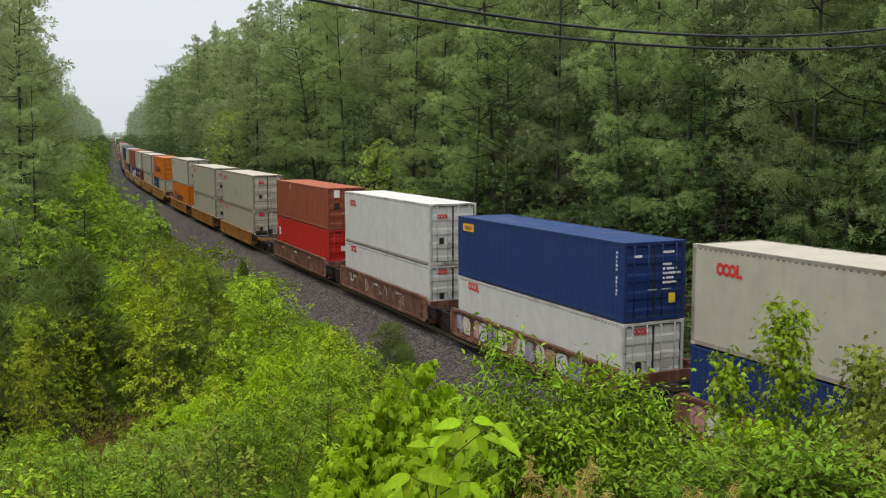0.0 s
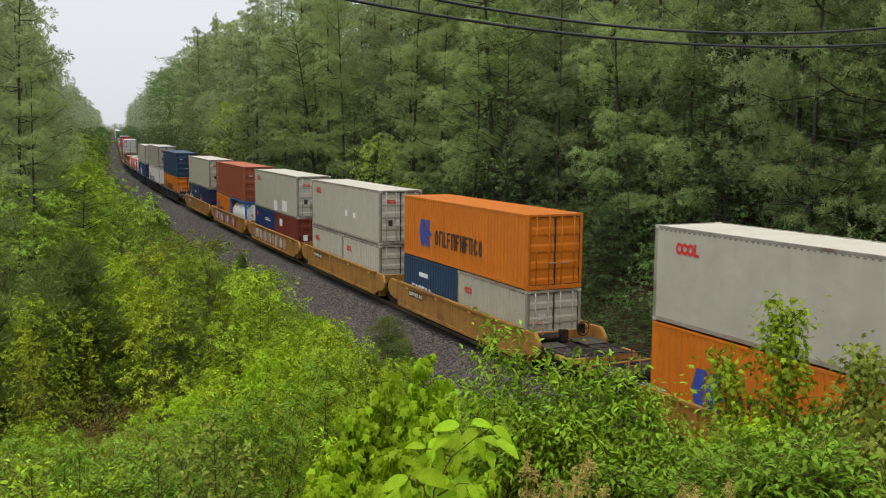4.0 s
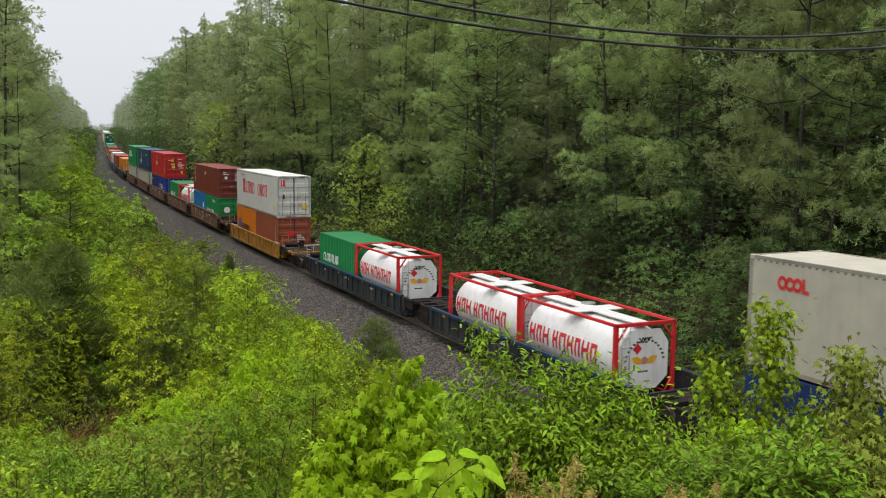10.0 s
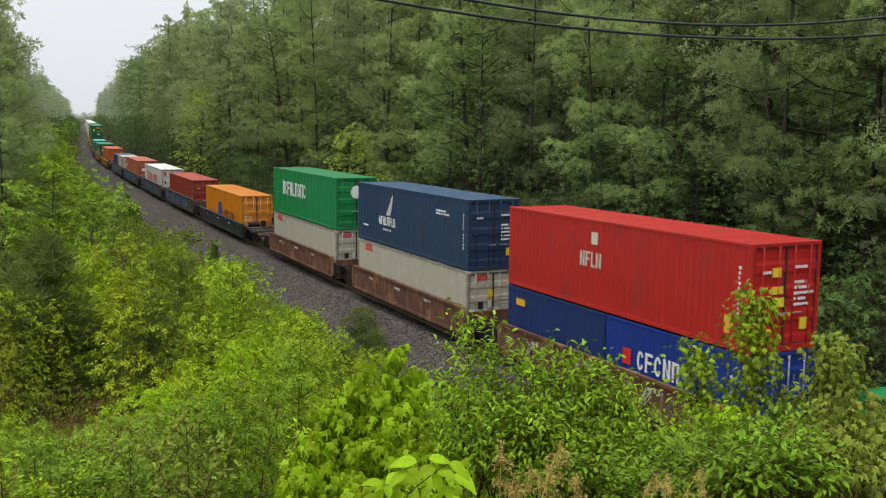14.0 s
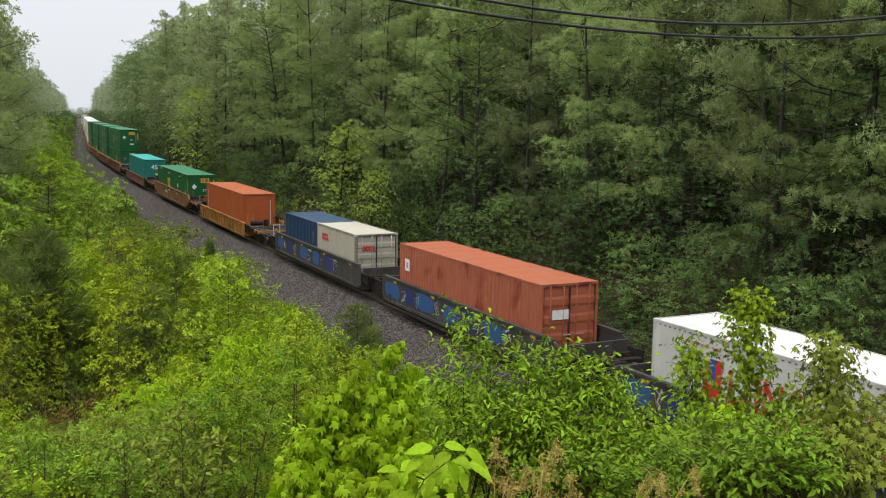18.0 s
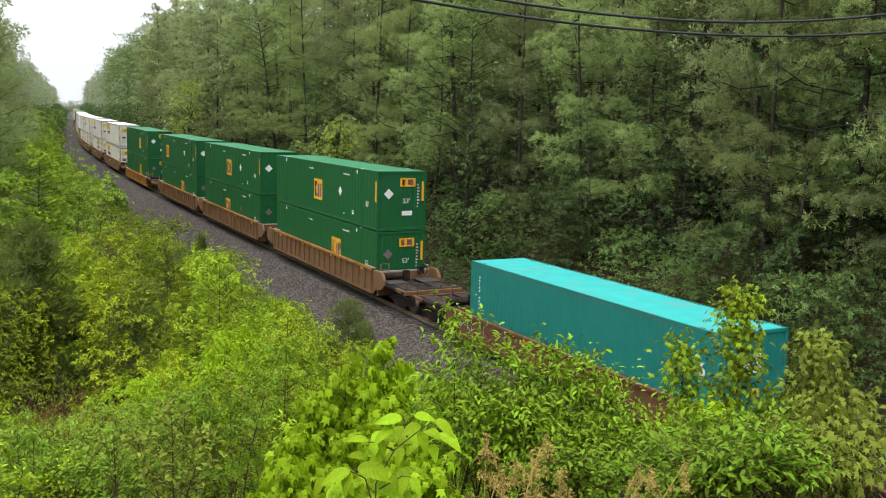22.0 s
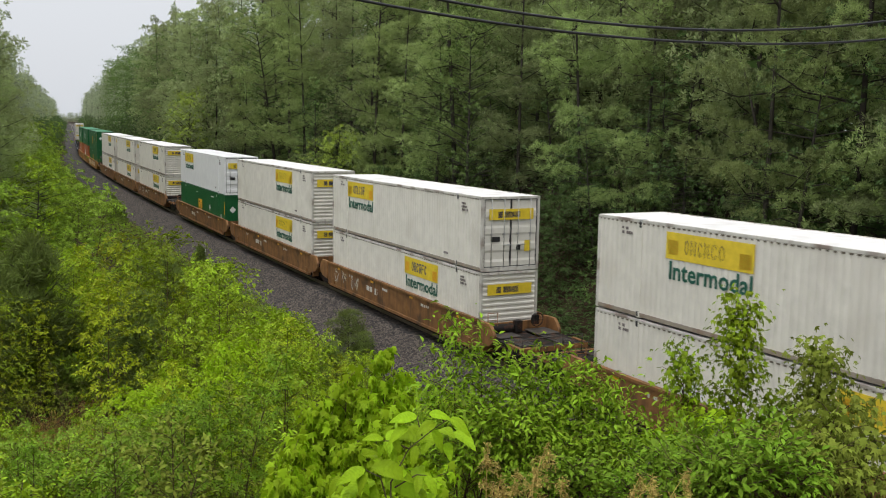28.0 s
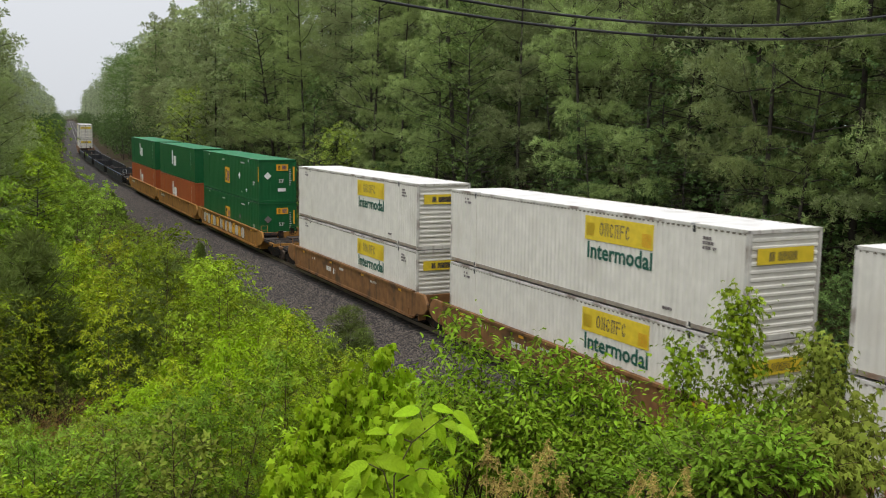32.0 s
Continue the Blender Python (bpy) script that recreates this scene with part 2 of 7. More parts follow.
LEAF_G = mat("pale_yellow_green_leaves", (0.320, 0.415, 0.065), 0.5, vary=0.2, scale=0.9, island=0.25, trans=0.4, spec=0.1)
LEAF_K = mat("mid_green_thicket_leaves", (0.225, 0.335, 0.034), 0.5, vary=0.25, scale=0.8, island=0.3, rand=0.25, trans=0.35, spec=0.08)
LEAF_B = mat("bronze_young_leaves", (0.205, 0.250, 0.032), 0.5, vary=0.2, scale=0.9, island=0.3, trans=0.22, spec=0.06)
LEAF_S = mat("broad_bright_leaves", (0.285, 0.450, 0.012), 0.5, vary=0.12, scale=6, rand=0.25, trans=0.36, spec=0.10, bump=0.1, bump_scale=14)
LEAF_M = mat("light_lobed_leaves", (0.315, 0.470, 0.014), 0.5, vary=0.15, scale=0.9, island=0.25, rand=0.12, trans=0.42, spec=0.1)
DEAD = mat("dead_pine_needles", (0.20, 0.085, 0.03), 0.8, vary=0.3, scale=8, island=0.3)
DRY = mat("dry_tan_stalks", (0.40, 0.30, 0.085), 0.8, spec=0.1, vary=0.3, scale=30)
GROUND = mat("forest_floor", (0.050, 0.034, 0.020), 0.95, spec=0.08, vary=0.4, scale=1.2, dirt=(0.05, 0.075, 0.02), dirt_amount=0.7, bump=0.8, bump_scale=6)


def gravel(name):
    """Crushed stone: cells a few centimetres wide, each with its own grey, dark joints and relief."""
    g = bpy.data.materials.new(name)
    g.use_nodes = True
    n, l = g.node_tree.nodes, g.node_tree.links
    co = n.new("ShaderNodeTexCoord")
    cell = n.new("ShaderNodeTexVoronoi")
    cell.inputs["Scale"].default_value = 8.5
    l.new(co.outputs["Object"], cell.inputs["Vector"])
    tone = n.new("ShaderNodeSeparateColor")
    l.new(cell.outputs["Color"], tone.inputs[0])
    ramp = n.new("ShaderNodeValToRGB")
    ramp.color_ramp.elements[0].color, ramp.color_ramp.elements[1].color = (0.004, 0.0035, 0.003, 1), (0.175, 0.140, 0.110, 1)
    mid = ramp.color_ramp.elements.new(0.62)
    mid.color = (0.018, 0.015, 0.013, 1)
    l.new(tone.outputs[0], ramp.inputs[0])
    stain = n.new("ShaderNodeTexNoise")
    stain.inputs["Scale"].default_value = 0.5
    l.new(co.outputs["Object"], stain.inputs["Vector"])
    mix = n.new("ShaderNodeMixRGB")
    mix.blend_type = "MULTIPLY"
    mix.inputs["Fac"].default_value = 0.5
    l.new(ramp.outputs[0], mix.inputs["Color1"])
    l.new(stain.outputs["Fac"], mix.inputs["Color2"])
    l.new(mix.outputs[0], n["Principled BSDF"].inputs["Base Color"])
    n["Principled BSDF"].inputs["Roughness"].default_value = 0.9
    b = n.new("ShaderNodeBump")
    b.inputs["Strength"].default_value, b.inputs["Distance"].default_value = 0.9, 0.04
    b.invert = True
    l.new(cell.outputs["Distance"], b.inputs["Height"])
    l.new(b.outputs[0], n["Principled BSDF"].inputs["Normal"])
    return g


BALLAST = gravel("crushed_stone_bed")
STONE = mat("ballast_stone", (0.072, 0.058, 0.048), 0.85, vary=0.3, scale=9, island=0.8)
TIE = mat("creosoted_timber", (0.05, 0.04, 0.032), 0.9, vary=0.3, scale=9, bump=0.4)
CABLE = mat("black_cable_sheath", (0.012, 0.012, 0.013), 0.5, vary=0.2, scale=20)


# ---- helpers for meshes ----
def part(name, data, material, parent=None, label="", m=None):
    """One mesh object of a thing. data: a bmesh or a mesh (shared between alike parts)."""
    if isinstance(data, bmesh.types.BMesh):
        me = bpy.data.meshes.new(name)
        data.to_mesh(me)
        data.free()
    else:
        me = data
    if not me.materials:
        me.materials.append(None)
    ob = new(name, me)
    ob.material_slots[0].link = "OBJECT"
    ob.material_slots[0].material = material
    if parent is not None:
        ob.parent = parent
    if m is not None:
        ob.matrix_basis = m
    if label:
        ob["label"] = label
    return ob


def add_box(bm, x0, x1, y0, y1, z0, z1):
    v = [bm.verts.new((x, y, z)) for z in (z0, z1) for y in (y0, y1) for x in (x0, x1)]
    for f in ((0, 2, 3, 1), (4, 5, 7, 6), (0, 1, 5, 4), (2, 6, 7, 3), (0, 4, 6, 2), (1, 3, 7, 5)):
        bm.faces.new([v[i] for i in f])
    return v


def soften(bm, w=0.012):
    bmesh.ops.bevel(bm, geom=[e for e in bm.edges], offset=w, segments=1, affect="EDGES", clamp_overlap=True)
    return bm


def boxes(*lots, bevel=0.0):
    bm = bmesh.new()
    for b in lots:
        add_box(bm, *b)
    if bevel:
        soften(bm, bevel)
    return bm


def mesh_of(name, bm):
    me = bpy.data.meshes.new(name)
    bm.to_mesh(me)
    bm.free()
    return me


def tube(bm, pts, r0, r1=None, sides=6):
    """A tapered tube through the points."""
    r1 = r0 if r1 is None else r1
    rings = []
    for i, p in enumerate(pts):
        p = Vector(p)
        d = Vector(pts[min(i + 1, len(pts) - 1)]) - Vector(pts[max(i - 1, 0)])
        q = d.to_track_quat("Z", "Y")
        r = r0 + (r1 - r0) * i / max(1, len(pts) - 1)
        rings.append([bm.verts.new(p + q @ Vector((r * math.cos(a), r * math.sin(a), 0))) for a in [2 * math.pi * k / sides for k in range(sides)]])
    for a, b in zip(rings, rings[1:]):
        for k in range(sides):
            f = bm.faces.new((a[k], a[(k + 1) % sides], b[(k + 1) % sides], b[k]))
            f.smooth = True
    bm.faces.new(rings[0][::-1])
    bm.faces.new(rings[-1])
    return bm


def from_arrays(name, verts, tris):
    me = bpy.data.meshes.new(name)
    verts, tris = np.asarray(verts, np.float32), np.asarray(tris, np.int32)
    me.vertices.add(len(verts))
    me.vertices.foreach_set("co", verts.ravel())
    me.loops.add(tris.size)
    me.loops.foreach_set("vertex_index", tris.ravel())
    me.polygons.add(len(tris))
    me.polygons.foreach_set("loop_start", np.arange(0, tris.size, tris.shape[1], dtype=np.int32))
    me.update(calc_edges=True)
    return me


# ---- the line: a gentle S with a slight rise ----
X0, A2, A3, A4, C2, C3 = 18.595, -2.197, 1.6789, -0.1766, 1.774, -0.4575
U_END, Z_END = 235.0, 195.0    # straight and even beyond


def line_raw(u):
    w = u / 100
    return (A2 * w**2 + A3 * w**3 + A4 * w**4, (2 * A2 * w + 3 * A3 * w**2 + 4 * A4 * w**3) / 100,
            C2 * w**2 + C3 * w**3, (2 * C2 * w + 3 * C3 * w**2) / 100)


def line(u):
    """Centre of the track u metres on: x, slope of x, height of the rail head, slope of the height."""
    if u < 0:
        return X0, 0.0, 0.0, 0.0
    v, q = min(u, U_END), min(u, Z_END)
    x, dx = line_raw(v)[:2]
    z, dz = line_raw(q)[2:]
    return X0 + x + dx * (u - v), dx, z + dz * (u - q), dz


def smooth(a, b, x):
    t = min(1, max(0, (x - a) / (b - a)))
    return t * t * (3 - 2 * t)


def height(x, y):
    """Ground level."""
    tx, _, tz, _ = line(y)
    d = x - tx
    n = noise.noise((x * 0.13, y * 0.13, 0)) * 0.5 + noise.noise((x * 0.5, y * 0.5, 3)) * 0.15
    if d < 0:
        z = -0.42 - 0.72 * smooth(1.7, 4.6, -d) + 0.9 * smooth(8, 24, -d)
        z += smooth(6.5, 14, -d) * min(7.0, max(0.0, (21 - y) * 0.42))
    else:
        z = -0.42 - 0.6 * smooth(1.7, 3.6, d) + 2.6 * smooth(4.5, 15, d) + 1.5 * smooth(15, 40, d)
    return z + tz + n * smooth(4.0, 7.0, abs(d))


def build_ground():
    vs, fs = [], []
    us = [-400, -200, -100, -60] + [-40 + 2 * i for i in range(66)] + [92 + 6 * i for i in range(50)] + [420, 460, 500, 560, 650, 750, 900, 1100, 1400, 3000]
    ds = [-1500, -600, -250, -120, -70, -45] + [-36 + 1.2 * i for i in range(61)] + [42, 60, 100, 250, 600, 1500]
    for u in us:
        tx = line(u)[0]
        for d in ds:
            vs.append((tx + d, u, height(tx + d, u)))
    k = len(ds)
    for i in range(len(us) - 1):
        for j in range(k - 1):
            fs.append((i * k + j, i * k + j + 1, (i + 1) * k + j + 1, (i + 1) * k + j))
    me = from_arrays("ground", vs, fs)
    for p in me.polygons:
        p.use_smooth = True
    tagged(part("ground", me, GROUND), "brown leaf litter and weeds on the cutting floor", "ground", kind="structure")


def strip(us, ds, zs):
    vs, fs, k = [], [], len(ds)
    for u in us:
        x, _, z, _ = line(u)
        vs += [(x + d, u, z + h) for d, h in zip(ds, zs)]
    for i in range(len(us) - 1):
        for j in range(k - 1):
            fs.append((i * k + j, i * k + j + 1, (i + 1) * k + j + 1, (i + 1) * k + j))
    return vs, fs


def build_track():
    us = [-120 + 4 * i for i in range(110)] + [330 + 20 * i for i in range(40)]
    bed = part("ballast_bed", from_arrays("bed", *strip(us, [-4.9, -4.3, -3.4, -1.9, -1.6, 1.6, 1.9, 3.4, 4.3, 4.9], [-1.35, -0.98, -0.72, -0.30, -0.24, -0.24, -0.30, -0.72, -0.98, -1.35])), BALLAST)
    tagged(bed, "grey crushed stone ballast bed under the track", "ballast", kind="structure")
    # loose stones of the near shoulder
    rng = np.random.default_rng(5)
    n = 34000
    u = 24 + 100 * rng.random(n) ** 1.6
    d = -1.6 - 3.0 * rng.random(n)
    shape = np.array([(1, 0, 0), (-1, 0, 0), (0, 1, 0), (0, -1, 0), (0, 0, 1)], float) * 0.5
    vs, fs = [], []
    prof_d, prof_z = [1.6, 1.9, 3.4, 4.3, 4.9], [-0.24, -0.30, -0.72, -0.98, -1.35]
    for i in range(n):
        x, _, z, _ = line(u[i])
        c = np.array((x + d[i], u[i], z + np.interp(-d[i], prof_d, prof_z) + 0.005))
        s = shape * rng.uniform(0.05, 0.13) * rng.uniform(0.7, 1.3, (5, 3))
        a = rng.random() * 6.28
        ca, sa = math.cos(a), math.sin(a)
        s = s @ np.array(((ca, sa, 0), (-sa, ca, 0), (0, 0, 1)))
        b = len(vs)
        vs.extend(c + s)
        fs += [(b, b + 2, b + 4), (b + 2, b + 1, b + 4), (b + 1, b + 3, b + 4), (b + 3, b, b + 4)]
    tagged(part("ballast_stones", from_arrays("stones", vs, fs), STONE), "loose angular grey ballast stones on the shoulder", "stones", kind="stuff")
    for side in (-1, 1):
        g = side * 0.7525
        rail = new("rail", None)
        tagged(rail, "steel running rail with a polished head", "rail", "rails of the track", "structure")
        part("web", from_arrays("web", *strip(us, [g - 0.07, g - 0.07, g - 0.012, g - 0.035, g - 0.035, g + 0.035, g + 0.035, g + 0.012, g + 0.07, g + 0.07],
                                              [-0.19, -0.17, -0.15, -0.045, -0.008, -0.008, -0.045, -0.15, -0.17, -0.19])), RAIL, rail)
        part("head", from_arrays("head", *strip(us, [g - 0.03, g - 0.03, g + 0.03, g + 0.03], [-0.012, 0.0, 0.0, -0.012])), SHINE, rail, "polished steel head")
    tie = mesh_of("tie", boxes((-1.3, 1.3, -0.11, 0.11, -0.40, -0.228), bevel=0.012))
    root = tagged(new("sleepers"), "dark creosoted timber sleepers set in the ballast", "sleepers", kind="structure")
    for i in range(180):
        u = 12 + 0.55 * i
        x, dx, z, dz = line(u)
        part("sleeper", tie, TIE, root, m=pose(x, u, z, math.degrees(math.atan(dz)), 0, -math.degrees(math.atan(dx))))


build_ground()
build_track()


# ---- the train ----
L20, L40, L45, L53 = 6.058, 12.192, 13.716, 16.154
STD, HC = 2.591, 2.896
SPEED, GAIN = 24.0483, 0.000408
MOVERS = []                     # (thing, place of its middle along the train, height above the rail head)
MESH = {}


def shared(key, make):
    if key not in MESH:
        MESH[key] = mesh_of(key[0], make())
    return MESH[key]


def corrugated(length, z0, z1, x, depth, pitch, sign):
    """An upright corrugated sheet along y at x, its folds going inwards; sign: the side it faces."""
    bm = bmesh.new()
    n = max(2, round(length / pitch))
    p = length / n
    prof = []
    for i in range(n):
        y = -length / 2 + i * p
        prof += [(y, 0), (y + p * 0.27, 0), (y + p * 0.5, depth), (y + p * 0.77, depth)]
    prof.append((length / 2, 0))
    lo = [bm.verts.new((x - sign * d, y, z0)) for y, d in prof]
    hi = [bm.verts.new((x - sign * d, y, z1)) for y, d in prof]
    for a, b, c, e in zip(lo, lo[1:], hi[1:], hi):
        bm.faces.new((a, b, c, e) if sign > 0 else (b, a, e, c))
    return bm


def end_sheet(w, z0, z1, y, depth, pitch, across=False):
    """A corrugated end wall at y: folds upright, or across for louvred ends."""
    bm = bmesh.new()
    span = (z1 - z0) if across else w
    n = max(2, round(span / pitch))
    p = span / n
    prof = []
    for i in range(n):
        a = i * p
        prof += [(a, 0), (a + p * 0.3, 0), (a + p * 0.45, depth), (a + p * 0.85, depth)]
    prof.append((span, 0))
    if across:
        r = [(bm.verts.new((-w / 2, y + d, z0 + a)), bm.verts.new((w / 2, y + d, z0 + a))) for a, d in prof]
    else:
        r = [(bm.verts.new((-w / 2 + a, y + d, z1)), bm.verts.new((-w / 2 + a, y + d, z0))) for a, d in prof]
    for (a, b), (c, e) in zip(r, r[1:]):
        bm.faces.new((a, b, e, c))
    return bm


def lettering(text, size, material, parent, m, name="lettering", depth=0.004):
    """Words in the built-in font as a thin mesh; drawn in the x-y plane of m, left-aligned at the baseline."""
    cu = bpy.data.curves.new("words", "FONT")
    cu.body, cu.size, cu.extrude, cu.resolution_u, cu.offset = text, size, depth, 2, size * 0.018
    tmp = bpy.data.objects.new("words", cu)
    me = bpy.data.meshes.new_from_object(tmp)
    bpy.data.objects.remove(tmp)
    bpy.data.curves.remove(cu)
    me.materials.clear()
    return part(name, me, material, parent, m=m)


def side_m(w, y, z):
    """Frame on the near side of a box: x runs along the side towards the front of the train, y up."""
    return Matrix(((0, 0, -1, -w / 2 - 0.004), (-1, 0, 0, y), (0, 1, 0, z), (0, 0, 0, 1)))


def front_m(length, x, z):
    """Frame on the front end of a box: x to the right as seen from ahead, y up."""
    return Matrix(((1, 0, 0, x), (0, 0, -1, -length / 2 - 0.004), (0, 1, 0, z), (0, 0, 0, 1)))


def plates(name, rects, material, parent, m, depth=0.004):
    bm = bmesh.new()
    for x0, x1, y0, y1 in rects:
        add_box(bm, x0, x1, y0, y1, -depth, depth)
    ob = part(name, bm, material, parent, m=m)
    if len(rects) > 2:
        ob["kind"] = "stuff"
    return ob


def script(length, tall, seed, wide=0.09):
    """A line of unreadable writing: short plain bars with gaps like those between letters and words."""
    rnd = random.Random(seed * 77 + round(length * 100))
    rects, x = [], 0.0
    while x < length:
        w = wide * rnd.uniform(0.6, 1.3)
        rects.append((x, min(x + w, length), 0.0 if rnd.random() < 0.8 else tall * 0.2, tall))
        x += w + wide * (0.28 if rnd.random() < 0.8 else 1.1)
    return rects


def rings_mark(parent, m, size, material):
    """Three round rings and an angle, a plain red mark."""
    bm = bmesh.new()
    for k in range(3):
        cx = (0.42 + 0.68 * k) * size
        n = 14
        vs = []
        for i in range(n):
            a = 2 * math.pi * i / n
            vs.append([bm.verts.new((cx + r * size * math.cos(a) * 0.85, 0.5 * size + r * size * math.sin(a), 0.004)) for r in (0.5, 0.24)])
        for i in range(n):
            a, b = vs[i], vs[(i + 1) % n]
            if k == 1 and i in (0, 13):
                continue
            bm.faces.new((a[0], b[0], b[1], a[1]))
    add_box(bm, 2.2 * size, 2.42 * size, 0, size, -0.004, 0.004)
    add_box(bm, 2.42 * size, 2.8 * size, 0, 0.24 * size, -0.004, 0.004)
    return part("logo", bm, material, parent, m=m)


def word_bars(parent, m, letters, size, material, aspect=0.5, name="logo"):
    """A brand name as a row of plain abstract shapes, one for each letter: loops, hooks, posts and slabs."""
    rnd = random.Random(letters * 31 + round(size * 100) + round(m[1][3] * 10))
    bm = bmesh.new()
    x, last = 0.0, -1
    for k in range(letters):
        w = size * aspect * rnd.uniform(0.85, 1.15)
        t = size * 0.15
        kind = rnd.choice([q for q in range(6) if q != last])
        last = kind
        if kind in (0, 1):              # loop, whole or open to one side
            n = 14
            ring = [[bm.verts.new((x + w / 2 + (w / 2 - e) * math.cos(a), size / 2 + (size / 2 - e) * math.sin(a), 0.004)) for e in (0, t)] for a in [2 * math.pi * i / n for i in range(n)]]
            for i in range(n):
                if kind == 0 or i not in (0, 13):
                    a, b = ring[i], ring[(i + 1) % n]
                    bm.faces.new((a[0], b[0], b[1], a[1]))
        elif kind == 2:                 # arch on two posts
            for r in ((x, x + t, 0, size), (x + w - t, x + w, 0, size), (x + t, x + w - t, size - t, size)):
                add_box(bm, r[0], r[1], r[2], r[3], -0.004, 0.004)
        elif kind == 3:                 # post and foot
            for r in ((x, x + t, 0, size), (x + t, x + w * 0.8, 0, t)):
                add_box(bm, r[0], r[1], r[2], r[3], -0.004, 0.004)
            w *= 0.8
        elif kind == 4:                 # post with two slabs
            for r in ((x, x + t, 0, size), (x + t, x + w, size - t, size), (x + t, x + w * 0.85, size * 0.45, size * 0.45 + t)):
                add_box(bm, r[0], r[1], r[2], r[3], -0.004, 0.004)
        else:                           # slanted stroke between posts
            for r in ((x, x + t, 0, size), (x + w - t, x + w, 0, size)):
                add_box(bm, r[0], r[1], r[2], r[3], -0.004, 0.004)
            bm.faces.new([bm.verts.new((x + p, q, 0.004)) for p, q in ((t, size), (t, size * 0.72), (w - t, 0), (w - t, size * 0.28))])
        x += w + size * 0.13
    return part(name, bm, material, parent, m=m)


def container(label, length, tall, color, style="deep", end="door", wide=2.438, marks=()):
    """A shipping container: frame, ribbed sides, roof, doors with bars, corner castings and its marks."""
    ob = tagged(new("shipping_container"), label, "container", "containers of the train")
    c = P[color]
    depth, pitch = {"deep": (0.026, 0.278), "fine": (0.0035, 0.28), "flat": (0.006, 0.40), "ribbed": (0.020, 0.235)}[style]
    key = (length, tall, wide, style)
    h, w = length / 2, wide / 2
    part("frame", shared(("frame", *key), lambda: boxes(
        (-w, -w + 0.06, -h, h, tall - 0.09, tall), (w - 0.06, w, -h, h, tall - 0.09, tall),
        (-w, w, -h, -h + 0.1, 0.0, 0.16), (-w, w, h - 0.1, h, 0.0, 0.16), (-w, w, -h, -h + 0.07, tall - 0.1, tall), (-w, w, h - 0.07, h, tall - 0.1, tall),
        (-w, -w + 0.11, -h, -h + 0.13, 0.1, tall - 0.05), (w - 0.11, w, -h, -h + 0.13, 0.1, tall - 0.05),
        (-w, -w + 0.11, h - 0.13, h, 0.1, tall - 0.05), (w - 0.11, w, h - 0.13, h, 0.1, tall - 0.05), bevel=0.008)), EDGE.get(color, c), ob)
    for s in (-1, 1):
        part("side_panel", shared(("side", s, *key), lambda: corrugated(length - 0.24, 0.14, tall - 0.07, s * (w - 0.006), depth, pitch, s)), c, ob)
        part("bottom_rail", shared(("rail", s, *key), lambda: boxes((s * (w - 0.045) - 0.045, s * (w - 0.045) + 0.045, -h + 0.12, h - 0.12, 0.03, 0.155), bevel=0.008)), RUSTY if color in LIGHT_COLORS else c, ob)
        # added dashed strip: shade of the rib ends, put in as dark colour
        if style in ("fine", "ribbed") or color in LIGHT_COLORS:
            part("roof_seam", shared(("rib_shade", s, *key), lambda: corrugated(length - 0.26, tall - 0.135, tall - 0.092, s * (w + 0.006), 0.05, 0.21, s)), RIB_SHADE, ob, "dark dashed strip painted as rib shade under the roof edge")
    part("floor", shared(("floor", *key), lambda: boxes((-w + 0.08, w - 0.08, -h + 0.05, h - 0.05, 0.1, 0.15))), STEEL, ob)

    def roof():
        bm = bmesh.new()
        n = max(2, round(length / 0.6))
        ys = [-h + 0.03 + (length - 0.06) * i / n for i in range(n + 1)]
        rows = []
        for i, y in enumerate(ys):
            z = tall - 0.012 - (0.0 if i % 2 else 0.014)
            rows.append([bm.verts.new((x, y, z + dz)) for x, dz in ((-w + 0.03, 0), (-w + 0.25, 0.006), (w - 0.25, 0.006), (w - 0.03, 0))])
        for a, b in zip(rows, rows[1:]):
            for k in range(3):
                bm.faces.new((a[k], a[k + 1], b[k + 1], b[k]))
        return bm
    # the roof's extra skylight is in its colour, where a lighter copy exists
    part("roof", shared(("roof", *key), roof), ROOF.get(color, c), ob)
    part("rear_panel", shared(("rear", *key), lambda: end_sheet(wide - 0.2, 0.14, tall - 0.09, h - 0.05, 0.03, 0.25)), c, ob)
    cast = shared(("cast", 0), lambda: boxes((-0.085, 0.085, -0.09, 0.09, 0.0, 0.118), bevel=0.012))
    hy = h if length < 13 else L40 / 2
    for sx in (-1, 1):
        for sy in (-1, 1):
            for z in (-0.004, tall - 0.112):
                part("corner_casting", cast, c if z < 1 else GALV if color in ("green", "bright") else c, ob, m=pose(sx * (w - 0.082), sy * (hy - 0.086), z))
    if length > 13:
        for sx in (-1, 1):
            for sy in (-1, 1):
                part("post", shared(("post", tall), lambda: boxes((-0.03, 0.03, -0.07, 0.07, 0.1, tall - 0.05), bevel=0.006)), c, ob, m=pose(sx * (w - 0.024), sy * (hy - 0.08), 0))
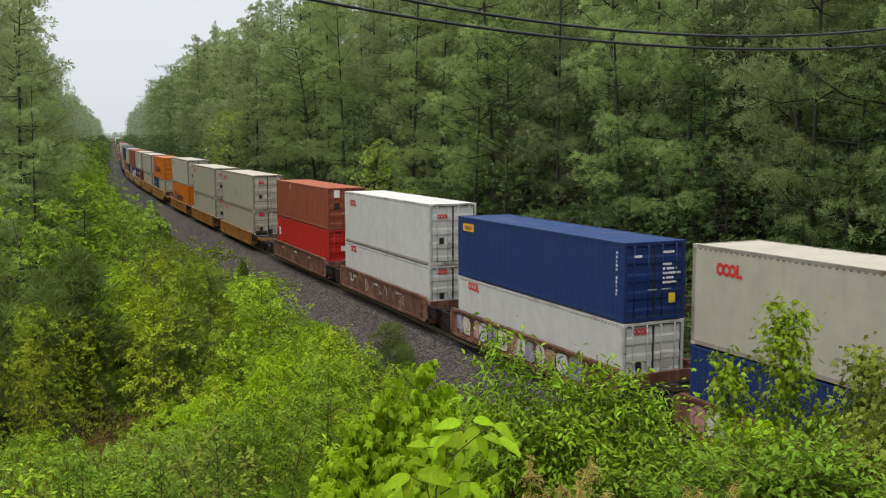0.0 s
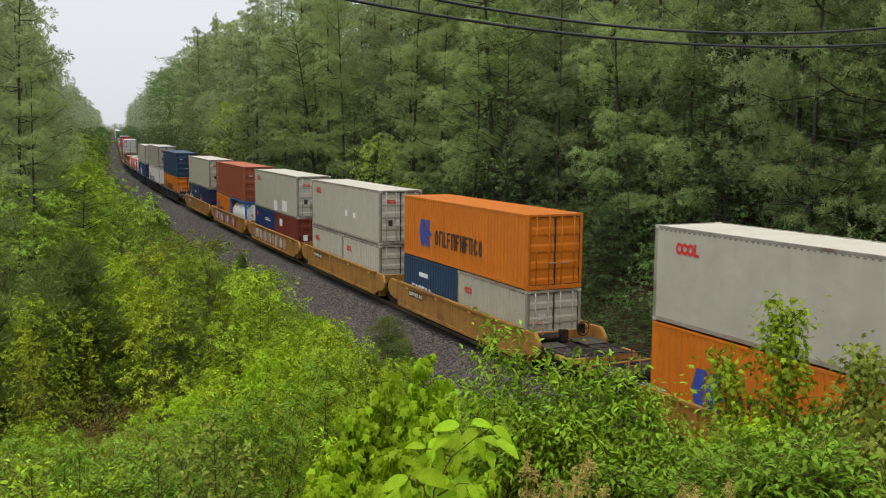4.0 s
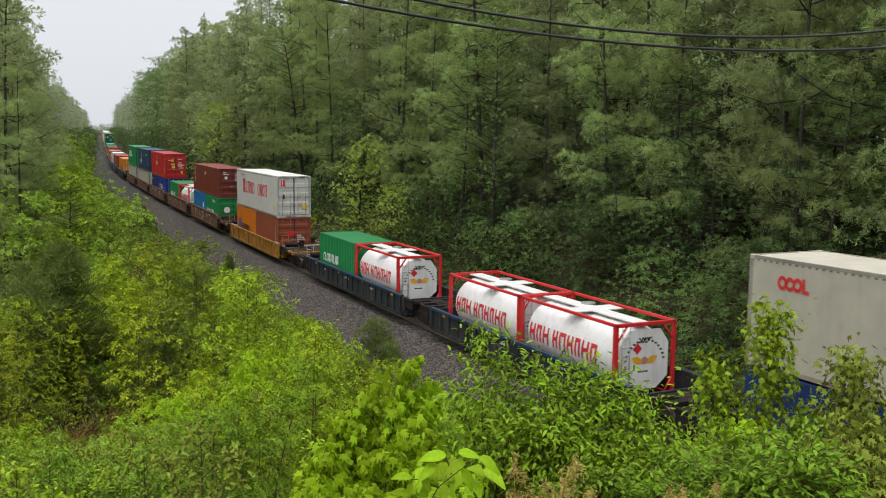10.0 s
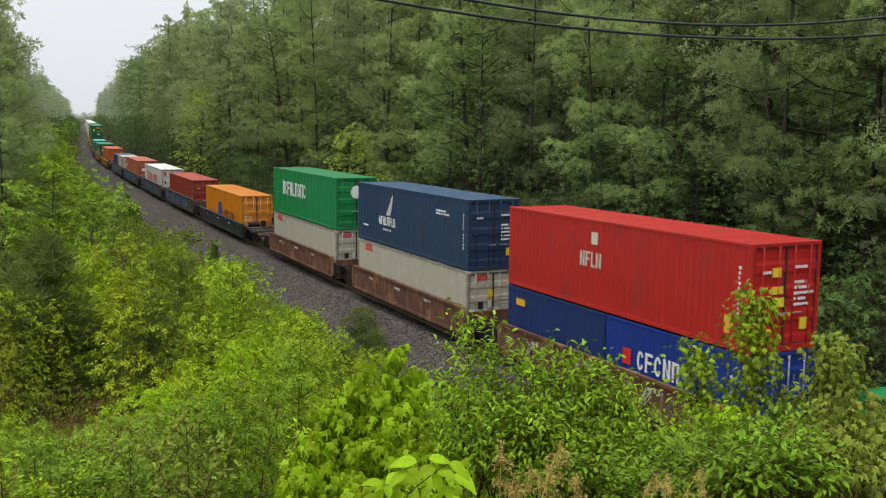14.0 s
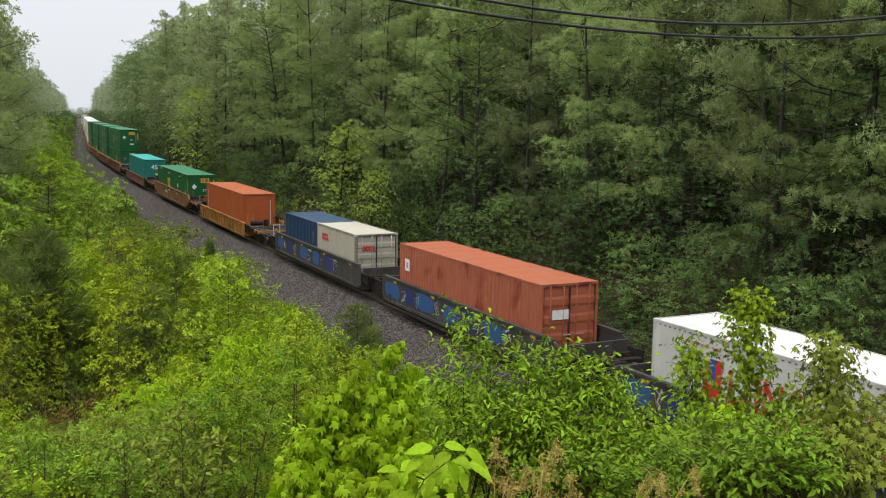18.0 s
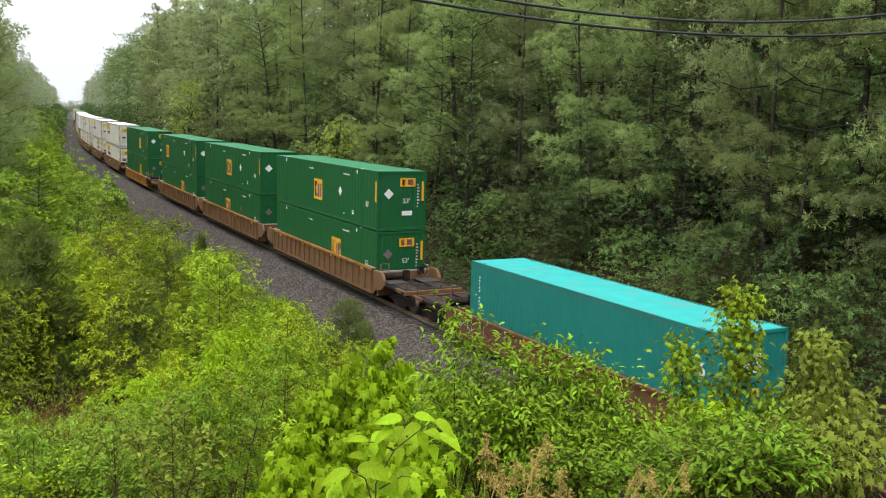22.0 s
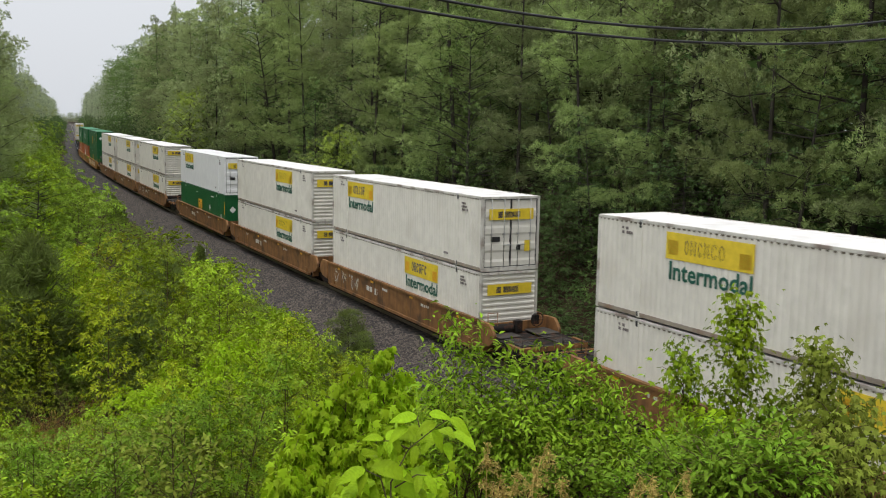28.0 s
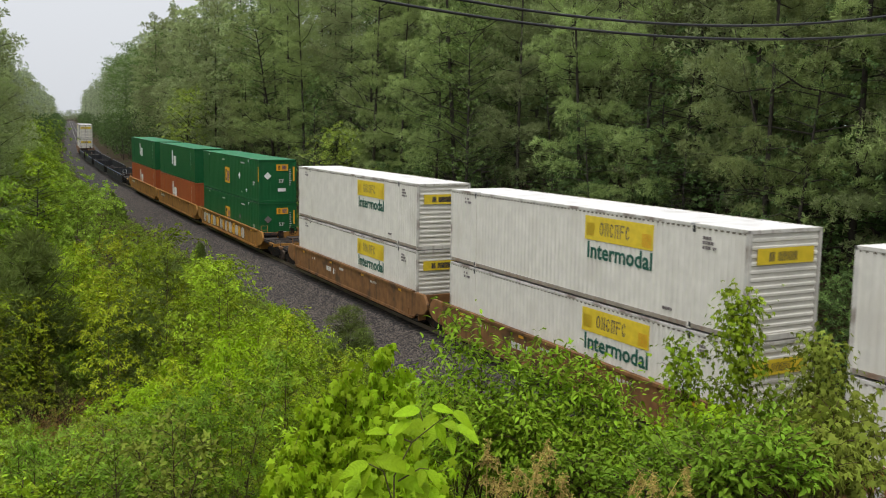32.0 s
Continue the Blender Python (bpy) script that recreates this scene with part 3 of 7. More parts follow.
    if end == "door":
        dw = w - 0.13
        for s in (-1, 1):
            door = part("door", shared(("door", *key), lambda: end_sheet(dw, 0.18, tall - 0.11, 0, 0.026, 0.62, across=True)), c, ob, m=pose(s * (dw / 2 + 0.012), -h + 0.03, 0))
            part("gasket", shared(("gasket", *key), lambda: boxes((-dw / 2 - 0.008, dw / 2 + 0.008, 0.036, 0.045, 0.165, tall - 0.1), (-dw / 2 - 0.010, -dw / 2 + 0.022, -0.008, 0.036, 0.165, tall - 0.1), (dw / 2 - 0.022, dw / 2 + 0.010, -0.008, 0.036, 0.165, tall - 0.1), (-dw / 2 + 0.022, dw / 2 - 0.022, -0.008, 0.036, 0.165, 0.195), (-dw / 2 + 0.022, dw / 2 - 0.022, -0.008, 0.036, tall - 0.13, tall - 0.1))), INK["black"], door, "black rubber door seal")
            for k in (-0.28, 0.28):
                def bar():
                    bm = bmesh.new()
                    tube(bm, [(0, -0.035, 0.14), (0, -0.035, tall - 0.09)], 0.014, sides=6)
                    for z in (0.16, 0.5 * tall, tall - 0.14):
                        add_box(bm, -0.05, 0.05, -0.03, 0.0, z - 0.03, z + 0.03)
                    return bm
                rod = part("locking_bar", shared(("bar", tall), bar), c if color in ("blue", "navy", "midnight", "brown", "maroon", "red", "orange", "faded", "scraped", "brick", "leafgreen") else GALV, door, m=pose(k, 0, 0))
                if k * s < 0:
                    part("handle", shared(("handle", 0), lambda: boxes((-0.02, 0.34, -0.055, -0.035, 1.0, 1.04), bevel=0.005)), GALV, rod)
    else:
        part("end_panel", shared((end, *key), lambda: end_sheet(wide - 0.2, 0.14, tall - 0.09, -h + 0.035, *((0.004, 0.25) if end == "nose" else (0.034, 0.21)), across=end == "louvre")), c, ob,
             "louvred steel end" if end == "louvre" else "")
    for kind, *a in marks:
        if kind == "rings":             # red mark near the far end of the side
            rings_mark(ob, side_m(wide, h - a[0], a[1]), a[2], INK["red"])
        elif kind == "rings_end":
            rings_mark(ob, front_m(length, a[0], a[1]), a[2], INK["red"])
        elif kind == "word":            # letters, distance from the far end, height, size, ink
            word_bars(ob, side_m(wide, h - a[1], a[2]), a[0], a[3], INK[a[4]], *a[5:])
        elif kind == "rect":            # from the far end, width, height above the base, height, ink
            plates("panel_mark", [(0, a[1], 0, a[3])], INK[a[4]], ob, side_m(wide, h - a[0], a[2]))
        elif kind == "rect_end":
            plates("panel_mark", [(0, a[1], 0, a[3])], INK[a[4]], ob, front_m(length, a[0], a[2]))
        elif kind == "text":
            lettering(a[0], a[3], INK[a[4]], ob, side_m(wide, h - a[1], a[2]))
        elif kind == "text_end":
            lettering(a[0], a[3], INK[a[4]], ob, front_m(length, a[1], a[2]))
        elif kind == "diamond":
            plates("placard", [(0, a[2], 0, a[2])], INK[a[3]], ob, side_m(wide, h - a[0], a[1]) @ pose(0, 0, 0, 0, 0, 45))
        elif kind == "diamond_end":
            plates("placard", [(0, a[2], 0, a[2])], INK[a[3]], ob, front_m(length, a[0], a[1]) @ pose(0, 0, 0, 0, 0, 45))
        elif kind == "bars":            # rows of small unreadable writing
            plates("small_writing", [(x0, x1, y0 - 0.13 * k, y1 - 0.13 * k) for k in range(a[3]) for x0, x1, y0, y1 in script(a[2] * (0.6 + 0.4 * ((k * 7) % 3) / 2), 0.085, k)], INK[a[4]], ob, side_m(wide, h - a[0], a[1]))
        elif kind == "bars_end":
            plates("small_writing", [(x0, x1, y0 - 0.15 * k, y1 - 0.15 * k) for k in range(a[3]) for x0, x1, y0, y1 in script(a[2] * (0.6 + 0.4 * ((k * 7) % 3) / 2), 0.075, k + 3, 0.07)], INK[a[4]], ob, front_m(length, a[0], a[1]))
        elif kind == "column":          # upright line of small writing beside the door edge
            plates("small_writing", [(0.0, 0.075 - 0.02 * (k % 3), -0.135 * k, 0.085 - 0.135 * k) for k in range(round(a[2] * 1.26)) if k % 8 != 5], INK[a[3]], ob, side_m(wide, h - a[0], a[1]))
        elif kind == "stack":           # letters one above the other: count, from the far end, top, size, ink
            for k in range(a[0]):
                word_bars(ob, side_m(wide, h - a[1], a[2] - (k + 1) * a[3] * 1.2), 1, a[3] * (1 + 0.013 * k), INK[a[4]], 0.7)
        elif kind == "chevron":         # two arrows side by side that point to the far end
            m = side_m(wide, h - a[0], a[1])
            for k in range(2):
                bm = bmesh.new()
                bm.faces.new([bm.verts.new((a[2] * (0.46 * k + x), a[2] * y, 0.004)) for x, y in ((0.16, 1.0), (0.52, 1.0), (0.40, 0.62), (0.72 if k else 0.42, 0.5), (0.40, 0.38), (0.52, 0.0), (0.16, 0.0), (0.0, 0.5))])
                part("emblem", bm, INK[a[3]], ob, m=m)
        elif kind in ("cross", "cross_end"):            # slim crossed blades
            m = side_m(wide, h - a[0], a[1]) if kind == "cross" else front_m(length, a[0], a[1])
            for turn in (38, -32):
                plates("emblem", [(-a[2] / 2, a[2] / 2, -a[2] * 0.055, a[2] * 0.055)], INK[a[3]], ob, m @ pose(a[2] / 2, 0, 0.002 if turn > 0 else 0.0, 0, 0, turn))
        elif kind == "wing":            # slanted feathers that fan out from one point
            m = side_m(wide, h - a[0], a[1])
            for k in range(4):
                bm = bmesh.new()
                x0, q = a[2] * (0.10 * k), a[2] * (1.0 - 0.20 * k)
                bm.faces.new([bm.verts.new((x, y, 0.004)) for x, y in ((x0, 0.02 * k), (x0 + 0.75 * q, q), (x0 + 0.72 * q, 0.62 * q), (x0 + a[2] * 0.14, 0.0))])
                part("emblem", bm, INK[a[3]], ob, m=m)
        elif kind == "disc":
            bm = bmesh.new()
            bmesh.ops.create_circle(bm, cap_ends=True, segments=20, radius=a[2])
            part("round_mark", bm, INK[a[3]], ob, m=(front_m(length, a[0], a[1])) @ pose(0, 0, 0.004))
    return ob


def tank(label, frame_ink, words, tall=STD):
    """A tank container: a lying tank with domed ends in an open steel frame."""
    ob = tagged(new("tank_container"), label, "tank container", "containers of the train")
    h, w = L20 / 2, 1.219
    bars = [(-w, -w + 0.14, y0, y1, 0, tall) for y0, y1 in ((-h, -h + 0.14), (h - 0.14, h))] + [(w - 0.14, w, y0, y1, 0, tall) for y0, y1 in ((-h, -h + 0.1), (h - 0.1, h))]
    bars += [(s * w - 0.05 - s * 0.05, s * w + 0.05 - s * 0.05, -h, h, z, z + 0.1) for s in (-1, 1) for z in (0, tall - 0.1)]
    bars += [(-w, w, y, y + 0.1, z, z + 0.12) for y in (-h, h - 0.1) for z in (0, tall - 0.12)]
    part("frame", boxes(*bars, bevel=0.01), frame_ink, ob)
    bm = bmesh.new()
    prof = [(-h + 0.12, 0.0), (-h + 0.13, 0.5), (-h + 0.22, 0.9), (-h + 0.42, 1.08), (-h + 0.6, 1.12), (h - 0.6, 1.12), (h - 0.42, 1.08), (h - 0.22, 0.9), (h - 0.13, 0.5), (h - 0.12, 0)]
    n = 28
    rings = [[bm.verts.new((r * math.cos(2 * math.pi * k / n), y, tall / 2 + 0.02 + r * math.sin(2 * math.pi * k / n))) for k in range(n)] if r else [bm.verts.new((0, y, tall / 2 + 0.02))] for y, r in prof]
    for a, b in zip(rings, rings[1:]):
        for k in range(n):
            if len(a) == 1:
                bm.faces.new((a[0], b[k], b[(k + 1) % n])).smooth = True
            elif len(b) == 1:
                bm.faces.new((a[(k + 1) % n], a[k], b[0])).smooth = True
            else:
                bm.faces.new((a[k], b[k], b[(k + 1) % n], a[(k + 1) % n])).smooth = True
    bmesh.ops.recalc_face_normals(bm, faces=bm.faces[:])
    part("tank", bm, P["tank"], ob)
    for s in (-1, 1):
        for a, b in (((-w + 0.05, 0.75), (-0.75, 0.06)), ((w - 0.05, 0.75), (0.75, 0.06)), ((-w + 0.05, tall - 0.7), (-0.7, tall - 0.06)), ((w - 0.05, tall - 0.7), (0.7, tall - 0.06))):
            bm = bmesh.new()
            tube(bm, [(a[0], s * (h - 0.05), a[1]), (b[0], s * (h - 0.05), b[1])], 0.045, sides=4)
            part("end_brace", bm, frame_ink, ob)
    part("walkway", boxes((-0.3, 0.3, -h + 0.2, h - 0.2, tall - 0.09, tall - 0.05), (-1.0, 1.0, -0.4, 0.4, tall - 0.085, tall - 0.055)), P["tank"], ob, "pale steel walkway")
    bm = bmesh.new()
    bmesh.ops.create_cone(bm, cap_ends=True, segments=16, radius1=0.28, radius2=0.26, depth=0.2)
    part("manhole", bm, GALV, ob, m=pose(0.35, 0.8, tall - 0.1))
    if words:
        y = h - 0.62
        for k in range(10):         # the name as plain blocks that follow the curve of the tank
            wd = (0.36, 0.32, 0.40)[k % 3]
            if k != 3:
                bm = bmesh.new()
                for y0, y1, a0, a1 in ((0, 0.1, -13, 19), (wd - 0.1, wd, -13, 19), (0.1, wd - 0.1, 12, 19) if k % 2 else (0.1, wd - 0.1, 0, 7)):
                    rows = []
                    for q in range(4):
                        g = math.radians(a0 + (a1 - a0) * q / 3)
                        rows.append([bm.verts.new((-1.134 * math.cos(g), y - v, tall / 2 + 0.02 + 1.134 * math.sin(g))) for v in (y0, y1)])
                    for p, q in zip(rows, rows[1:]):
                        bm.faces.new((p[0], p[1], q[1], q[0]))
                part("logo_block", bm, INK[words], ob)
            y -= wd + 0.11 if k != 3 else 0.16
    bm = bmesh.new()                    # plate with cut corners that fills the frame's end
    edge = ((-0.95, 0.75), (-0.5, 0.36), (0.5, 0.36), (0.95, 0.75), (0.95, tall - 0.72), (0.62, tall - 0.26), (-0.62, tall - 0.26), (-0.95, tall - 0.72))
    a = [bm.verts.new((x, -h + 0.06, z)) for x, z in edge]
    b = [bm.verts.new((x, -h + 0.10, z)) for x, z in edge]
    bm.faces.new(a)
    bm.faces.new(b[::-1])
    for i in range(8):
        bm.faces.new((a[(i + 1) % 8], a[i], b[i], b[(i + 1) % 8]))
    bmesh.ops.recalc_face_normals(bm, faces=bm.faces[:])
    part("end_plate", bm, P["tank"], ob, "white end plate with cut corners")
    flat = Matrix(((1, 0, 0, 0), (0, 0, -1, -h + 0.054), (0, 1, 0, 0), (0, 0, 0, 1)))
    plates("small_writing", [(x0 - 0.25, x1 - 0.25, y0 + z, y1 + z) for z, n in ((2.02, 0.55), (1.9, 0.35), (0.92, 0.4)) for x0, x1, y0, y1 in script(n, 0.06, round(z * 9), 0.06)], INK["black"], ob, flat)
    if words:
        arc = []
        for k in range(15):             # dashed arc over a winged round emblem
            g = math.radians(12 + 156 * k / 14)
            arc.append((0.78 * math.cos(g) - 0.045, 0.78 * math.cos(g) + 0.045, 1.18 + 0.82 * math.sin(g) - 0.03, 1.18 + 0.82 * math.sin(g) + 0.03))
        plates("emblem", arc, INK["black"], ob, flat)
        for sx in (-1, 1):
            bm = bmesh.new()
            bm.faces.new([bm.verts.new((sx * x, z, 0.004)) for x, z in ((0.1, 1.22), (0.1, 1.36), (0.3, 1.46), (0.52, 1.44), (0.44, 1.28), (0.28, 1.2))])
            part("emblem", bm, INK["gold"], ob, m=flat)
        bm = bmesh.new()
        bmesh.ops.create_circle(bm, cap_ends=True, segments=16, radius=0.12)
        part("emblem", bm, INK["rose"], ob, m=flat @ pose(0, 1.32, 0.005))
        part("placard", boxes((-0.13, 0.13, -0.005, 0.005, -0.13, 0.13)), INK["red"], ob, "red diamond placard", m=pose(-0.3, -h + 0.054, 1.72) @ pose(0, 0, 0, 0, 45, 0))
    else:
        part("placard", boxes((-0.16, 0.16, -0.005, 0.005, -0.16, 0.16)), INK["dust"], ob, "grey diamond placard", m=pose(-0.1, -h + 0.054, 1.5) @ pose(0, 0, 0, 0, 45, 0))
        plates("small_writing", [(x0 + 0.25, x1 + 0.25, y0 + z, y1 + z) for z in (1.75, 1.55, 1.35) for x0, x1, y0, y1 in script(0.45, 0.11, round(z * 9), 0.1)], INK["black"], ob, flat)
        bm = bmesh.new()
        bm.faces.new([bm.verts.new((x, z, 0.004)) for x, z in ((-0.78, 1.35), (-0.48, 1.35), (-0.63, 1.62))])
        part("placard", bm, INK["gold"], ob, "orange warning triangle", m=flat)
    bm = bmesh.new()
    for x in (-0.92, -0.62):
        tube(bm, [(x, -h + 0.03, 0.1), (x, -h + 0.03, tall - 0.1)], 0.016, sides=5)
    for z in np.arange(0.3, tall - 0.2, 0.3):
        tube(bm, [(-0.92, -h + 0.03, z), (-0.62, -h + 0.03, z)], 0.013, sides=4)
    part("ladder", bm, GALV, ob)
    return ob


def wheel_mesh():
    bm = bmesh.new()
    prof = [(-0.07, 0.0), (-0.07, 0.12), (-0.03, 0.16), (-0.03, 0.33), (-0.07, 0.37), (-0.07, 0.42), (0.05, 0.43), (0.075, 0.45), (0.075, 0.37), (0.03, 0.33), (0.03, 0.16), (0.07, 0.12), (0.07, 0.0)]
    n = 20
    rings = [[bm.verts.new((x, r * math.cos(2 * math.pi * k / n), r * math.sin(2 * math.pi * k / n))) for k in range(n)] if r else [bm.verts.new((x, 0, 0))] for x, r in prof]
    for a, b in zip(rings, rings[1:]):
        for k in range(n):
            if len(a) == 1:
                bm.faces.new((a[0], b[k], b[(k + 1) % n]))
            elif len(b) == 1:
                bm.faces.new((a[(k + 1) % n], a[k], b[0]))
            else:
                bm.faces.new((a[k], b[k], b[(k + 1) % n], a[(k + 1) % n]))
    bmesh.ops.recalc_face_normals(bm, faces=bm.faces[:])
    return bm


def bogie(parent, y):
    b = part("bogie", shared(("bolster", 0), lambda: boxes((-0.95, 0.95, -0.2, 0.2, 0.42, 0.68), bevel=0.03)), STEEL, parent, m=pose(0, y, 0))

    def frame_side():
        bm = bmesh.new()
        out = [(-1.25, 0.36), (-1.25, 0.56), (-0.75, 0.66), (0.75, 0.66), (1.25, 0.56), (1.25, 0.36), (0.95, 0.36), (0.45, 0.18), (-0.45, 0.18), (-0.95, 0.36)]
        a = [bm.verts.new((-0.07, yy, z)) for yy, z in out]
        c = [bm.verts.new((0.07, yy, z)) for yy, z in out]
        bm.faces.new(a)
        bm.faces.new(c[::-1])
        for i in range(len(out)):
            j = (i + 1) % len(out)
            bm.faces.new((a[j], a[i], c[i], c[j]))
        bmesh.ops.recalc_face_normals(bm, faces=bm.faces[:])
        return bm
    for s in (-1, 1):
        part("side_frame", shared(("sideframe", 0), frame_side), STEEL, b, m=pose(s * 0.99, 0, 0))
        for yy in (-0.88, 0.88):
            part("wheel", shared(("wheel", 0), wheel_mesh), RAIL, b, m=pose(s * 0.76, yy, 0.42) @ pose(0, 0, 0, 0, 0, 0 if s < 0 else 180))
    for yy in (-0.88, 0.88):
        def axle():
            bm = bmesh.new()
            tube(bm, [(-0.98, 0, 0), (0.98, 0, 0)], 0.08, sides=10)
            return bm
        part("axle", shared(("axle", 0), axle), STEEL, b, m=pose(0, yy, 0.42))


def sill_shape(well, top, ribbed):
    """One side of a well car: deep plate, top and bottom chords, ends that step down to the platforms; ribs on some."""
    h = well / 2
    low = 0.40 if top > 1.4 else 0.30
    bm = bmesh.new()
    out = [(-h - 0.12, 0.68), (-h - 0.12, 1.20), (-h + 0.12, top - 0.10), (-h + 0.35, top), (h - 0.35, top), (h - 0.12, top - 0.10), (h + 0.12, 1.20), (h + 0.12, 0.68), (h - 0.35, low), (-h + 0.35, low)]
    a = [bm.verts.new((-0.03, y, z)) for y, z in out]
    c = [bm.verts.new((0.03, y, z)) for y, z in out]
    bm.faces.new(a)
    bm.faces.new(c[::-1])
    for i in range(len(out)):
        j = (i + 1) % len(out)
        bm.faces.new((a[j], a[i], c[i], c[j]))
    add_box(bm, -0.10, 0.06, -h + 0.3, h - 0.3, top - 0.06, top + 0.035)
    add_box(bm, -0.09, 0.06, -h + 0.35, h - 0.35, low - 0.04, low + 0.08)
    if ribbed:
        n = int(well / 0.85)
        for i in range(n + 1):
            y = -h + 0.45 + (well - 0.9) * i / n
            add_box(bm, -0.10, -0.02, y - 0.05, y + 0.05, low + 0.04, top - 0.05)
    else:                               # welded laps between the side plates, and the slotted jacking pads
        n = max(3, int(well / 3.1))
        for i in range(1, n):
            y = -h + well * i / n
            add_box(bm, -0.042, -0.02, y - 0.06, y + 0.06, low + 0.06, top - 0.05)
        for y in (-h + 0.9, h - 0.9):
            add_box(bm, -0.075, -0.02, y - 0.16, y + 0.16, low + 0.02, low + 0.34)
    bmesh.ops.recalc_face_normals(bm, faces=bm.faces[:])
    return bm


def end_rail():
    bm = bmesh.new()
    tube(bm, [(-1.3, 0, 1.40), (1.3, 0, 1.40)], 0.022, sides=6)
    for x in (-1.3, -0.45, 0.45, 1.3):
        tube(bm, [(x, 0, 1.06), (x, 0, 1.41)], 0.022, sides=6)
    return bm


def air_tank():
    bm = bmesh.new()
    tube(bm, [(-0.44, 0, 0), (-0.38, 0, 0), (0.38, 0, 0), (0.44, 0, 0)], 0.17, sides=12)
    add_box(bm, -0.3, -0.22, -0.1, 0.1, -0.22, 0)
    add_box(bm, 0.22, 0.3, -0.1, 0.1, -0.22, 0)
    add_box(bm, 0.55, 0.85, -0.12, 0.12, -0.2, 0.25)
    tube(bm, [(0.44, 0, 0.05), (0.6, 0, 0.1), (0.7, -0.2, 0.0)], 0.025, sides=6)
    return bm


def deep_end(top):
    """The end of a deep side sill: a plate that swells a little, keeps its height and is cut away below."""
    bm = bmesh.new()
    out = [(-0.14, 0.62), (-0.14, top + 0.02), (0.62, top + 0.04), (0.80, top - 0.10), (0.98, 1.22), (0.98, 0.98), (0.66, 0.74), (0.30, 0.66)]
    a = [bm.verts.new((-0.085, y, z)) for y, z in out]
    c = [bm.verts.new((0.05, y, z)) for y, z in out]
    bm.faces.new(a)
    bm.faces.new(c[::-1])
    for i in range(len(out)):
        j = (i + 1) % len(out)
        bm.faces.new((a[j], a[i], c[i], c[j]))
    bmesh.ops.recalc_face_normals(bm, faces=bm.faces[:])
    soften(bm, 0.02)
    return bm


